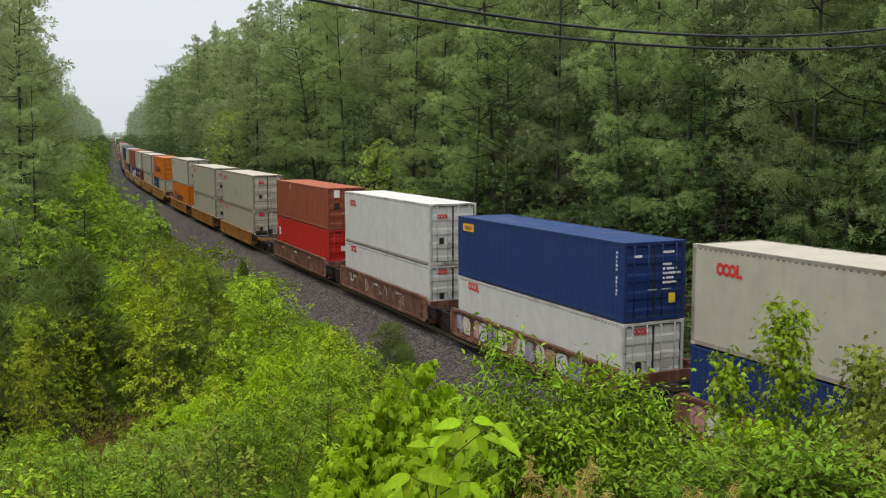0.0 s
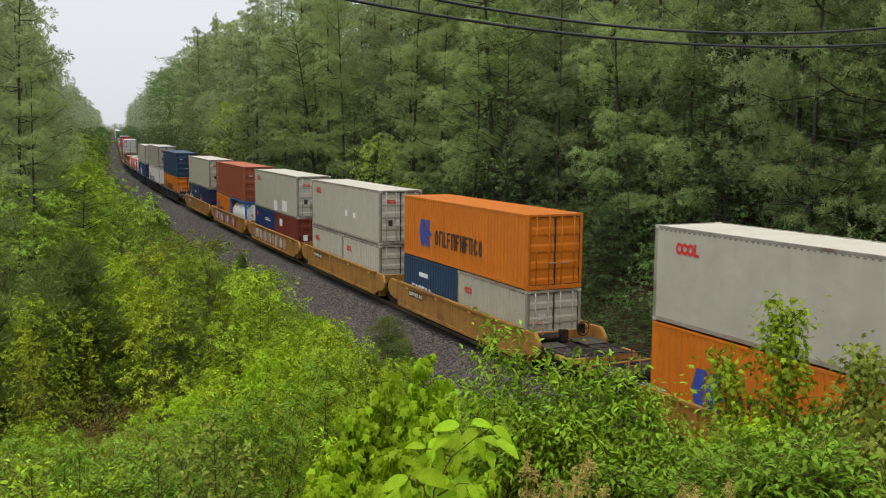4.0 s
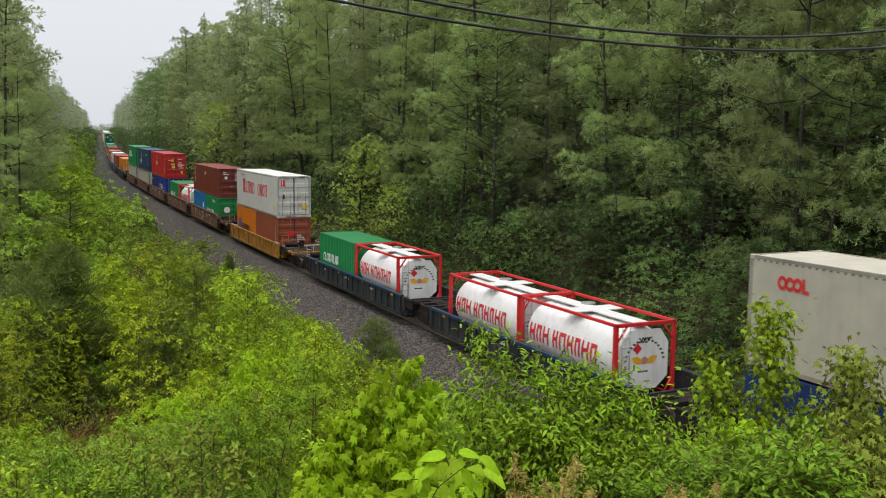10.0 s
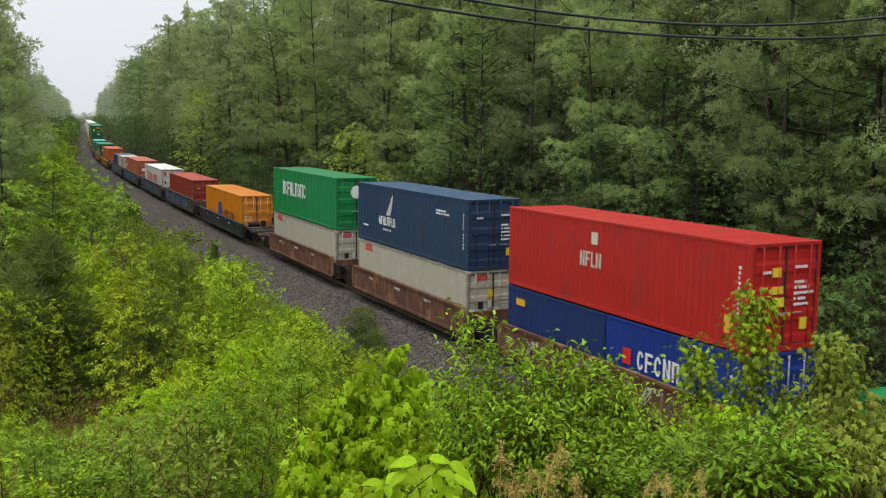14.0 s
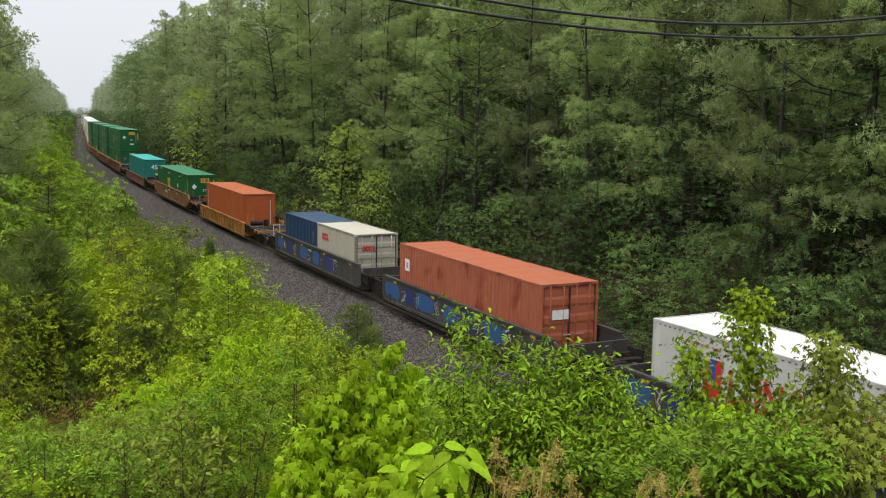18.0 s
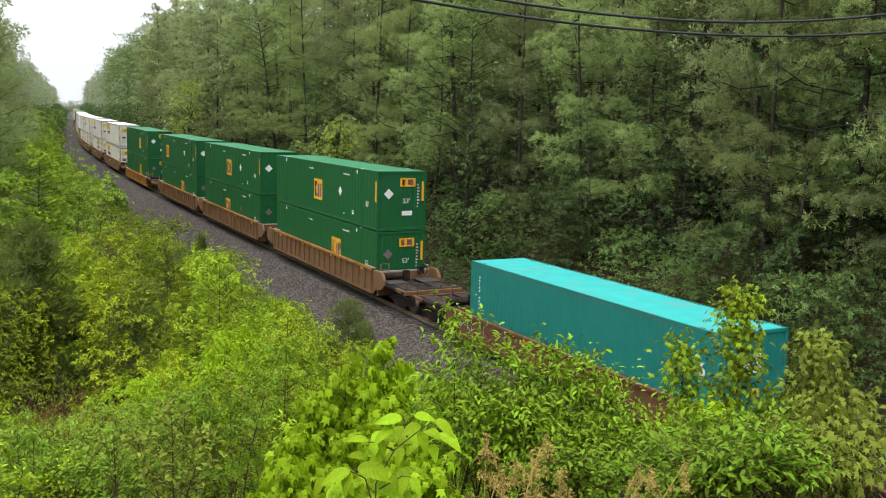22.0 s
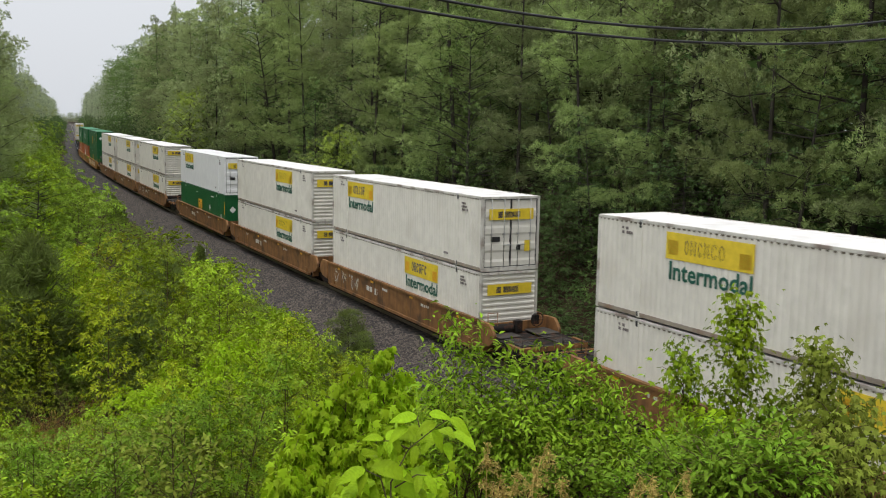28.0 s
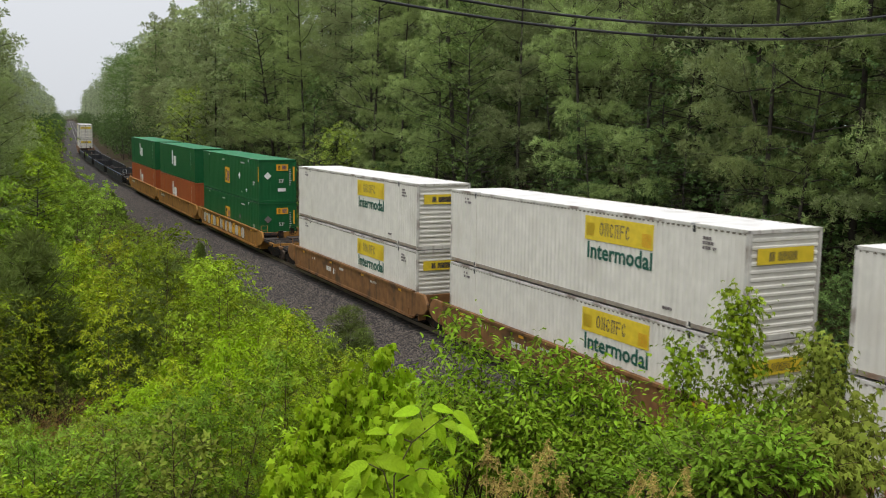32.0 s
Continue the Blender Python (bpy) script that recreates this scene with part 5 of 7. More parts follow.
# each unit: front of its load along the train, well length, car colour, ribbed, lower row (front first), upper row, graffiti inks
TRAIN = [
    (8.93, 12.9, "c_brown", 0, [forty("dark blue container with white lettering on a well car", "blue", [("word", 5, 8.0, 0.7, 1.2, "white")], STD)], [reefer()], ("rose", "cream")),
    (24.41, 12.9, "c_brown", 0, [reefer(tall=STD, color="pearl", label="dirty white container with a red ringed mark")], [forty("navy blue container with a yellow mark and white door lettering", "blue", DOORS + [("rect", 0.5, 1.0, 2.0, 0.32, "gold"), ("rect", 0.65, 0.7, 2.07, 0.16, "navy")], STD)], ("lilac", "cream", "rose", "pale")),
    (39.70, 12.9, "c_brown", 0, [reefer(color="pearl", tall=STD)], [reefer(color="pearl")], ("pale", "rose", "lilac")),
    (55.14, 12.9, "c_brown", 0, [forty("bright red container with a white mark", "red", [("rect", 0.6, 0.45, 1.6, 0.55, "white"), ("rect", 0.75, 0.15, 1.75, 0.25, "red"), ("rect_end", -0.4, 0.6, 1.6, 0.3, "white")])], [forty("red-brown container with door placards", "brown", [("rect_end", -0.8, 0.35, 2.0, 0.45, "white"), ("rect_end", -0.8, 0.35, 1.3, 0.35, "black"), ("rect_end", 0.3, 0.3, 2.1, 0.28, "gold"), ("rect", 3.6, 0.16, 2.1, 0.36, "white")], STD)], ()),
    (74.87, 12.9, "c_gold", 1, [reefer(tall=STD, color="white")], [reefer([("rect", 5.4, 0.8, 0.85, 0.75, "lilac_grey"), ("rect", 6.9, 0.6, 0.9, 0.8, "ash")], color="white")], ()),
    (90.92, 12.9, "c_gold", 1, [reefer(tall=STD, color="white")], [reefer(yellow=True, color="white")], ()),
    (106.82, 12.9, "c_gold", 1, [forty("orange container with a blue mark and black lettering", "orange", HAPAG)], [reefer(yellow=True)], ()),
    (126.67, 12.9, "c_ochre", 0, [small("white container with a small red mark", "white", [("rings", 0.7, 1.75, 0.26), ("bars_end", -0.7, 1.6, 0.5, 3, "pale")]), small("navy container with white lettering", "navy", [("word", 6, 1.0, 0.7, 0.6, "white"), ("rect", 1.9, 1.0, 1.75, 0.2, "white")])], [forty("orange container with a blue mark and black lettering", "orange", HAPAG)], ()),
    (142.31, 12.9, "c_ochre", 0, [small("weathered pale grey container with a red mark", "grey", [("rings", 0.7, 1.75, 0.3)]), small("weathered pale grey container with a red mark", "grey", [("rings", 0.7, 1.75, 0.3)])], [reefer([("rect", 6.6, 0.35, 1.1, 0.35, "white"), ("rect", 8.0, 0.35, 1.1, 0.3, "white")])], ()),
    (158.00, 12.9, "c_ochre", 0, [small("red-brown container with white placards", "maroon", [("rect", 0.9, 0.35, 1.75, 0.5, "black"), ("rect", 1.4, 0.75, 1.75, 0.5, "white"), ("bars_end", 0.2, 1.4, 0.6, 3, "white"), ("rect_end", -0.8, 0.3, 1.1, 0.4, "white")]), small("dark blue container with white and red marks", "blue", [("rect", 0.6, 0.4, 1.95, 0.3, "red"), ("bars", 3.2, 1.9, 2.2, 2, "white"), ("rect", 4.0, 0.5, 0.75, 0.2, "white")])], [reefer(PATCH)], ("rose", "cream")),
    (173.74, 12.9, "c_ochre", 0, [("tank", "white tank container in a blue frame", "frame", None), small("orange container with a blue mark and black lettering", "orange", [("chevron", 0.6, 1.2, 0.75, "blue"), ("word", 8, 1.6, 1.0, 0.42, "black")])], [forty("red-brown container with white lettering", "brown", DOORS + [("stack", 6, 0.75, 2.6, 0.26, "white")])], ("lilac", "pale", "red")),
    (189.57, 12.9, "c_ochre", 0, [small("deep blue container with an orange crossed emblem", "midnight", [("cross", 0.75, 1.55, 0.85, "orange"), ("word", 5, 0.6, 0.98, 0.30, "pale"), ("column", 4.6, 1.9, 7, "pale"), ("cross_end", -0.5, 1.45, 0.5, "pale"), ("bars_end", -0.5, 1.2, 0.7, 1, "pale")]), small("navy container with a white wing and lettering", "navy", [("wing", 1.3, 1.52, 0.8, "white"), ("word", 8, 0.55, 1.16, 0.30, "white", 0.7), ("bars", 3.6, 1.95, 1.7, 2, "white"), ("rect", 5.0, 0.14, 1.1, 0.2, "pale")])], [reefer(yellow=True)], ("lilac",)),
    (210.83, 15.2, "c_black", 1, [forty("orange container with a blue mark and black lettering", "orange", HAPAG, STD)], [forty("dark blue container with white door lettering", "navy", DOORS + [("bars", 0.5, 2.45, 1.1, 1, "white")])], ()),
    (228.69, 15.2, "c_black", 1, [forty("white container with a blue mark and dark lettering", "clean", [("chevron", 1.5, 0.75, 1.1, "navy"), ("word", 11, 3.0, 0.85, 0.6, "black")], style="flat")], [reefer(color="stained", label="grey container with dark streaks and a red ringed mark")], ()),
    (246.66, 15.2, "c_black", 1, [forty("dark blue container with white lettering", "blue", CMA, STD)], [reefer()], ()),
    (264.56, 15.2, "c_black", 1, [("tank", "white tank container in a red frame", "red", "red"), ("tank", "white tank container in a red frame", "red", "red")], [], ()),
    (282.55, 15.2, "c_black", 1, [("tank", "white tank container in a red frame", "red", "red"), small("green container with white lettering", "leafgreen", [("word", 9, 0.7, 1.0, 0.5, "white")])], [], ()),
    (304.32, 15.2, "c_gold", 1, [small("red-brown container with a red door placard", "brown", [("rect_end", -0.5, 0.5, 1.3, 0.35, "red"), ("bars_end", 0.2, 1.3, 0.6, 4, "white"), ("column", 5.5, 1.9, 8, "pale")]), small("orange container with a blue mark and black lettering", "orange", [("chevron", 0.6, 0.8, 0.85, "blue"), ("word", 8, 1.65, 0.8, 0.5, "black")])], [forty("white container with large red lettering", "pearl", YM, HC, "fine")], ()),
    (323.42, 12.9, "c_brown", 0, [small("green container with white lettering and a round mark", "leafgreen", [("word", 9, 0.7, 0.8, 0.55, "white"), ("disc", -0.55, 1.55, 0.27, "white"), ("bars_end", 0.3, 1.9, 0.6, 3, "white"), ("bars", 3.0, 2.2, 1.6, 2, "white")]), small("light blue container with faded paint", "sky", [("rect", 4.6, 0.4, 1.2, 0.5, "white")])], [forty("maroon container with white lettering", "maroon", [("stack", 3, 0.8, 2.4, 0.42, "white"), ("diamond", 6.0, 1.7, 0.3, "white"), ("bars_end", -0.85, 2.2, 0.6, 2, "white"), ("bars_end", 0.2, 2.1, 0.8, 5, "white"), ("diamond_end", -0.6, 1.6, 0.24, "white")], STD)], ("pale", "lilac")),
    (338.81, 12.9, "c_brown", 0, [("tank", "white tank container in a red frame", "red", "red"), small("green container with white lettering", "leafgreen", [("word", 5, 0.75, 0.55, 0.95, "white")])], [], ("pale", "lilac", "cream")),
    (354.43, 12.9, "c_brown", 0, [small("royal blue container with white lettering", "royal", [("word", 5, 1.6, 1.2, 0.6, "white"), ("rect", 0.9, 0.4, 1.25, 0.5, "red"), ("column", 5.5, 1.9, 6, "white")]), small("dark blue container with a yellow mark", "blue", [("rect", 0.6, 0.6, 1.95, 0.25, "gold")])], [forty("bright red container with white door lettering", "red", DOORS + [("word", 4, 4.6, 1.35, 0.5, "cream"), ("rect", 5.2, 0.35, 2.1, 0.4, "cream"), ("rect", 11.3, 0.2, 0.45, 0.5, "gold"), ("rect_end", -0.5, 0.4, 1.55, 0.2, "yellow"), ("rect_end", -0.5, 0.3, 2.0, 0.25, "yellow"), ("rect_end", -0.45, 0.4, 1.2, 0.25, "yellow")])], ("pale", "cream")),
    (369.90, 12.9, "c_brown", 0, [reefer(tall=STD, yellow=True)], [forty("navy container with a white emblem and lettering", "navy", DOORS + [("word", 8, 2.8, 1.0, 0.42, "white"), ("wing", 3.7, 1.5, 1.1, "white"), ("bars", 3.3, 0.75, 1.7, 1, "pale"), ("bars", 9.2, 2.2, 1.6, 2, "white"), ("bars", 0.7, 0.75, 1.2, 1, "white")])], ()),
    (385.50, 12.9, "c_brown", 0, [reefer(tall=STD)], [forty("green container with white lettering and a round mark", "leafgreen", EVER)], ()),
    (406.47, 15.2, "c_black", 0, [forty("bright orange container with a dark blue mark", "amber", [("chevron", 4.6, 0.5, 1.4, "blue"), ("word", 6, 6.8, 0.6, 0.8, "black")])], [], ()),
    (424.43, 15.2, "c_grey", 0, [forty("dark red container with white door lettering", "brick", DOORS)], [], ("blue", "white", "red")),
    (442.05, 15.2, "c_grey", 0, [forty("white container with large red lettering", "pearl", YM, HC, "fine")], [], ("blue", "navy")),
    (460.30, 15.2, "c_grey", 0, [forty("scraped orange-red container with dark red patches and a white mark", "scraped", [("rect", 0.6, 0.5, 1.7, 0.55, "white"), ("rect", 0.75, 0.16, 1.82, 0.28, "red"), ("rect_end", -0.75, 0.7, 1.6, 0.35, "white")])], [], ("blue", "navy", "lilac")),
    (478.23, 15.2, "c_grey", 0, [small("pale grey container with red ringed marks", "grey", [("rings", 0.9, 1.75, 0.4), ("rings_end", -0.85, 1.7, 0.28)], style="fine"), small("dark slate-blue container with scuffed paint", "navy", [("column", 5.4, 1.9, 7, "pale")])], [], ("blue", "navy", "pale")),
    (500.91, 15.2, "c_ochre", 1, [forty("faded orange container with white lettering", "faded", [("stack", 6, 0.6, 2.5, 0.24, "white"), ("rect_end", 0.8, 0.06, 0.6, 1.8, "pale")], end="nose")], [], ()),
    (520.78, 16.8, "c_rust", 0, [big("dark green long container with a gold panel mark", "green", emp(5.7))], [], ()),
    (547.35, 16.8, "c_umber", 0, [("box", "teal container with white lettering", L45, HC, "teal", "fine", "nose", [("column", 0.7, 2.3, 10, "white"), ("text_end", "45", -0.45, 1.75, 0.75, "white"), ("text", "6", 12.9, 1.6, 0.6, "white"), ("rect_end", 0.0, 0.25, 1.05, 0.25, "yellow")])], [], ("pale",)),
]
for place, car, low_at, up_at in ((570.36, "c_tan", 10.0, 7.1), (590.24, "c_tan", 6.9, 7.3), (609.56, "c_tan", 9.6, 2.6), (634.03, "c_gold", 10.1, 10.1)):
    TRAIN.append((place, 16.8, car, 1, [big("dark green long container with a gold panel mark", "green", emp(low_at, True))], [big("dark green long container with a gold panel mark", "green", emp(up_at))], ()))
HUNT = "ribbed white long container with a yellow panel and green lettering"
for place, a, b, ea, eb in ((657.65, 2.3, 2.3, "door", "door"), (681.06, 9.2, 3.2, "door", "door"), (704.54, 9.2, 2.2, "louvre", "door"), (724.03, 9.2, 9.2, "louvre", "louvre"), (743.96, 0, 2.0, "nose", "door"),
                            (767.91, 9.2, 9.2, "louvre", "louvre"), (787.21, 9.2, 9.2, "louvre", "louvre"), (806.47, 9.2, 9.2, "louvre", "louvre")):
    low = big(HUNT, "bright", hunt(a) if ea == "louvre" else hunt_door(a), ea, "ribbed") if a else big("dark green long container with a gold panel mark", "green", EMP)
    TRAIN.append((place, 16.8, "c_rust", 0, [low], [big(HUNT, "bright" if a else "snow", hunt(b) if eb == "louvre" else hunt_door(b), eb, "ribbed" if a else "flat")], ("pale",) if place in (767.91, 704.54) else ()))
HUB = [("rect", 6.2, 0.5, 1.1, 1.3, "white"), ("rect", 7.0, 1.1, 1.0, 0.9, "white"), ("column", 14.6, 2.4, 9, "white"), ("disc", 0.0, 2.2, 0.5, "white")]
TRAIN.append((830.89, 16.8, "c_ochre", 0, [big("dark green long container with a gold panel mark", "green", emp(7.1, True))], [big("dark green long container with a gold panel mark", "green", EMP)], ("pale", "gold")))
for place in (850.31, 869.25):
    TRAIN.append((place, 16.8, "c_ochre", 0, [big("orange-red long container with white marks", "faded", HUB)], [big("dark green long container with white marks", "green", HUB)], ()))
for k in range(4):
    TRAIN.append((893.5 + 20.6 * k, 16.8, "c_black", 0, [], [], ()))
TRAIN.append((976.94, 16.8, "c_rust", 0, [big(HUNT, "bright", hunt(2.2), "door", "ribbed")], [big(HUNT, "bright", hunt(2.2), "door", "ribbed")], ()))

CAR_WORDS = {"c_brown": "rust-brown well car with scuffed sides", "c_rust": "rusty tan well car with smooth sides", "c_umber": "low red-brown well car with scuffed sides", "c_gold": "golden yellow ribbed well car", "c_tan": "weathered brown-tan well car with upright ribs", "c_ochre": "worn ochre well car with rust stains",
             "c_black": "black well car with upright ribs", "c_grey": "dark grey well car with blue graffiti"}


def load_length(row):
    return sum(L20 if b[0] == "tank" else b[2] for b in row) + 0.076 * (len(row) - 1)


def build_train():
    spans = []
    for place, well, *_, low, up, _ in TRAIN:
        n = load_length(low or up) if (low or up) else L53
        spans.append((place + n / 2, well))
    rng = random.Random(11)
    for i, (place, well, color, ribbed, low, up, inks) in enumerate(TRAIN):
        mid = spans[i][0]
        ends = []
        for j in (i - 1, i + 1):
            if 0 <= j < len(TRAIN):
                gap = abs(spans[j][0] - mid) - well / 2 - spans[j][1] / 2
                ends.append((well / 2 + gap / 2, "coupler" if gap > 4.4 else "joint"))
            else:
                ends.append((well / 2 + 3.2, "coupler"))
        words = CAR_WORDS[color] + (" carrying two layers of containers" if up else " carrying a single layer" if low else ", empty")
        car = well_car(words, well, ends[0][0], ends[1][0], color, ribbed, ends[0][1], ends[1][1])
        if ends[1][1] == "joint":
            bogie(car, ends[1][0])
        if inks:
            if color == "c_brown":
                inks = inks if place < 30 else ["faint" if e in ("pale", "cream", "white") else "dust" if e == "lilac" else e for e in inks]
            if color == "c_grey":
                inks = ["steel" if e == "blue" else e for e in inks]
            blob_shapes(car, rng, well * 0.42, -well * 0.3 if len(inks) > 1 else well * 0.22, 0.55, 1.40, inks)
        MOVERS.append((car, mid, 0.0))
        z = 0.36 if well < 16 else 0.45
        for row in (low, up):
            at = mid - load_length(row) / 2 if row else 0
            tallest = 0
            for kind, label, *a in row:
                if kind == "tank":
                    ob, n, t = tank(label, INK[a[0]], a[1]), L20, STD
                else:
                    n, t = a[0], a[1]
                    ob = container(label, *a[:5], 2.591 if n > 13.8 else 2.438, a[5])
                MOVERS.append((ob, at + n / 2, z))
                at += n + 0.076
                tallest = max(tallest, t)
            z += tallest + 0.035


build_train()


# ---- plants ----
def unit(v):
    return v / np.maximum(np.linalg.norm(v, axis=-1, keepdims=True), 1e-9)


def tufts(rng, at, way, count, length, width, spread=0.9):
    """Needle tufts: fans of narrow blades that spring from one point, one island a tuft."""
    n = len(at)
    d = unit(way[:, None, :] * rng.uniform(0.3, 1.1, (n, count, 1)) + spread * unit(rng.normal(size=(n, count, 3))))
    side = unit(np.cross(d, rng.normal(size=(n, count, 3))))
    ln = length * rng.uniform(0.65, 1.2, (n, count, 1))
    a = at[:, None, :] + d * ln + side * width / 2
    b = at[:, None, :] + d * ln - side * width / 2
    vs = np.concatenate([at[:, None, :], a, b], 1).reshape(-1, 3)
    base = (np.arange(n) * (1 + 2 * count))[:, None]
    k = np.arange(count)[None]
    fs = np.stack([base + 0 * k, base + 1 + k, base + 1 + count + k], -1).reshape(-1, 3)
    return vs, fs


def leaves(rng, at, way, size, aspect=0.55, droop=0.25, flat=0.5):
    """Pointed leaves folded along the midrib: four corners, two faces, one island a leaf."""
    n = len(at)
    d = unit(way + 0.8 * unit(rng.normal(size=(n, 3))) - np.array((0, 0, droop)))
    up = unit(np.array((0, 0, 1.0)) * flat + 0.6 * rng.normal(size=(n, 3)))
    side = unit(np.cross(d, up))
    nor = np.cross(side, d)
    s = size * rng.uniform(0.6, 1.25, (n, 1))
    mid = at + d * s * 0.45
    vs = np.stack([at, mid + side * s * aspect / 2 + nor * s * 0.10, at + d * s, mid - side * s * aspect / 2 + nor * s * 0.10], 1).reshape(-1, 3)
    b = np.arange(n)[:, None] * 4
    fs = np.concatenate([b + np.array((0, 1, 2)), b + np.array((0, 2, 3))], 1).reshape(-1, 3)
    return vs, fs


def blades(rng, at, way, size, aspect=0.4, droop=0.4):
    """Near leaves: pointed ovals that fold along the midrib and curl down to the tip, eight faces each."""
    n = len(at)
    d = unit(way + 0.5 * unit(rng.normal(size=(n, 3))) + np.array((0, 0, 0.25 - 0.5 * droop)))
    side = unit(np.cross(d, np.array((0, 0, 1.0)) + 0.45 * rng.normal(size=(n, 3))))
    nor = np.cross(side, d)
    s = size * rng.uniform(0.6, 1.2, (n, 1))
    curl = rng.uniform(0.15, 0.5, (n, 1)) * (0.6 + droop)
    rows = []
    for q, w in ((0.0, 0.0), (0.25, 0.78), (0.55, 1.0), (0.8, 0.62), (1.0, 0.0)):
        mid = at + d * s * q - nor * s * curl * q * q
        rows += [mid] if w == 0 else [mid - side * s * aspect * w / 2 + nor * s * 0.09 * w, mid, mid + side * s * aspect * w / 2 + nor * s * 0.09 * w]
    vs = np.stack(rows, 1).reshape(-1, 3)
    tri = [(0, 1, 2), (0, 2, 3), (1, 4, 5), (1, 5, 2), (2, 5, 6), (2, 6, 3), (4, 7, 8), (4, 8, 5), (5, 8, 9), (5, 9, 6), (7, 10, 8), (8, 10, 9)]
    k = np.arange(n)[:, None] * 11
    return vs, np.concatenate([k + np.array(t) for t in tri], 1).reshape(-1, 3)


def stick(pts, r0, r1, sides, vs, fs):
    """Adds a tapered stick to the lists."""
    k0 = len(vs)
    for i, p in enumerate(pts):
        d = unit(np.asarray(pts[min(i + 1, len(pts) - 1)], float) - np.asarray(pts[max(i - 1, 0)], float))
        a = unit(np.cross(d, (0.31, 0.95, 0.05)))
        b = np.cross(d, a)
        r = r0 + (r1 - r0) * i / (len(pts) - 1)
        for k in range(sides):
            t = 2 * math.pi * k / sides
            vs.append(np.asarray(p, float) + r * (math.cos(t) * a + math.sin(t) * b))
    for i in range(len(pts) - 1):
        for k in range(sides):
            p, q = k0 + i * sides + k, k0 + i * sides + (k + 1) % sides
            fs += [(p, q, q + sides), (p, q + sides, p + sides)]


def pine_tree(seed, h, base=0.3, whorls=14, plumes=3.0, per=9, blades=10, reach=3.6, blade=0.26, width=0.03, material=None, size=1.0, label="tall pine with dark green needles", stubs=8):
    """A pine: straight trunk, whorls of limbs that sweep up at the tips, flat plumes of needle tufts on their outer halves, gaps between."""
    rng = np.random.default_rng(seed)
    ob = tagged(new("pine_tree"), label, "tree", "pines along the line")
    vs, fs = [], []
    lean = rng.normal(size=2) * 0.015 * h
    r = 0.0065 * h + 0.02

    def axis(z):
        q = (max(z, 0) / h) ** 1.5
        return np.array((lean[0] * q, lean[1] * q, z))
    stick([axis(z) for z in np.linspace(-0.4, h, 7)], r, 0.02, 8, vs, fs)
    at, way = [], []
    for i in range(whorls):
        q0 = base + (1 - base) * (i + 0.3 + 0.5 * rng.random()) / whorls
        for j in range(rng.integers(3, 6)):
            q = min(1.0, q0 + rng.normal() * 0.008)
            z = q * h * 0.985
            ang = j * 1.4 + i * 0.9 + rng.normal() * 0.35
            t = (q - base) / (1 - base)
            ln = reach * max(0.14, min(1.0, 0.62 + 1.4 * t) * (1.05 - 0.86 * t ** 2.2)) * rng.uniform(0.45, 1.2)
            rise = rng.uniform(-0.40, 0.35) + 0.55 * t
            out = np.array((math.cos(ang), math.sin(ang), 0))
            lat = np.array((-out[1], out[0], 0))
            p0 = axis(z)
            pts = [p0, p0 + out * ln * 0.5 + np.array((0, 0, ln * 0.5 * rise - 0.07 * ln)), p0 + out * ln + np.array((0, 0, ln * rise + 0.08 * ln))]
            stick(pts, 0.012 + 0.013 * ln, 0.008, 3, vs, fs)
            pads = max(1, round(plumes * ln / reach + rng.uniform(-0.4, 0.6)))
            for k in range(pads):
                v = 1.0 - 0.9 * (k + 0.35 * rng.random()) / pads
                side = 0 if k == 0 else (1 if k % 2 else -1) * rng.uniform(0.4, 1.0)
                c = pts[0] * (1 - v) ** 2 + 2 * v * (1 - v) * pts[1] + v * v * pts[2]
                s = size * rng.uniform(0.7, 1.25) * min(1.0, 0.45 + 0.2 * ln)
                c = c + lat * side * 0.75 * s + np.array((0, 0, 0.1 + 0.28 * s * rng.normal()))
                along = unit(out + lat * side * 0.7)
                across = np.array((-along[1], along[0], 0))
                n = max(1, round(per * rng.uniform(0.7, 1.3)))
                g = unit(rng.normal(size=(n, 3)) + np.array((0, 0, 0.55))) * rng.uniform(0.65, 1.1, (n, 1))
                at.append(c + g[:, :1] * along * 0.85 * s + g[:, 1:2] * across * 0.55 * s + g[:, 2:] * np.array((0, 0, 0.46 * s)))
                way.append(unit(g[:, :1] * along + g[:, 1:2] * across + g[:, 2:] * np.array((0, 0, 1.0)) + np.array((0, 0, 0.5))))
    for i in range(stubs):
        p0 = axis(h * base * rng.uniform(0.4, 1.3))
        ang = rng.uniform(0, 6.28)
        ln = rng.uniform(0.5, 0.45 * reach)
        out = np.array((math.cos(ang), math.sin(ang), rng.uniform(-0.3, 0.2)))
        stick([p0, p0 + out * ln * 0.6, p0 + out * ln + np.array((0, 0, 0.1 * rng.normal()))], 0.03, 0.008, 3, vs, fs)
    part("trunk", from_arrays("pine_trunk", vs, fs), BARK, ob)
    part("crown", from_arrays("pine_crown", *tufts(rng, np.concatenate(at), np.concatenate(way), blades, blade, width)), material or PINE, ob)
    return ob


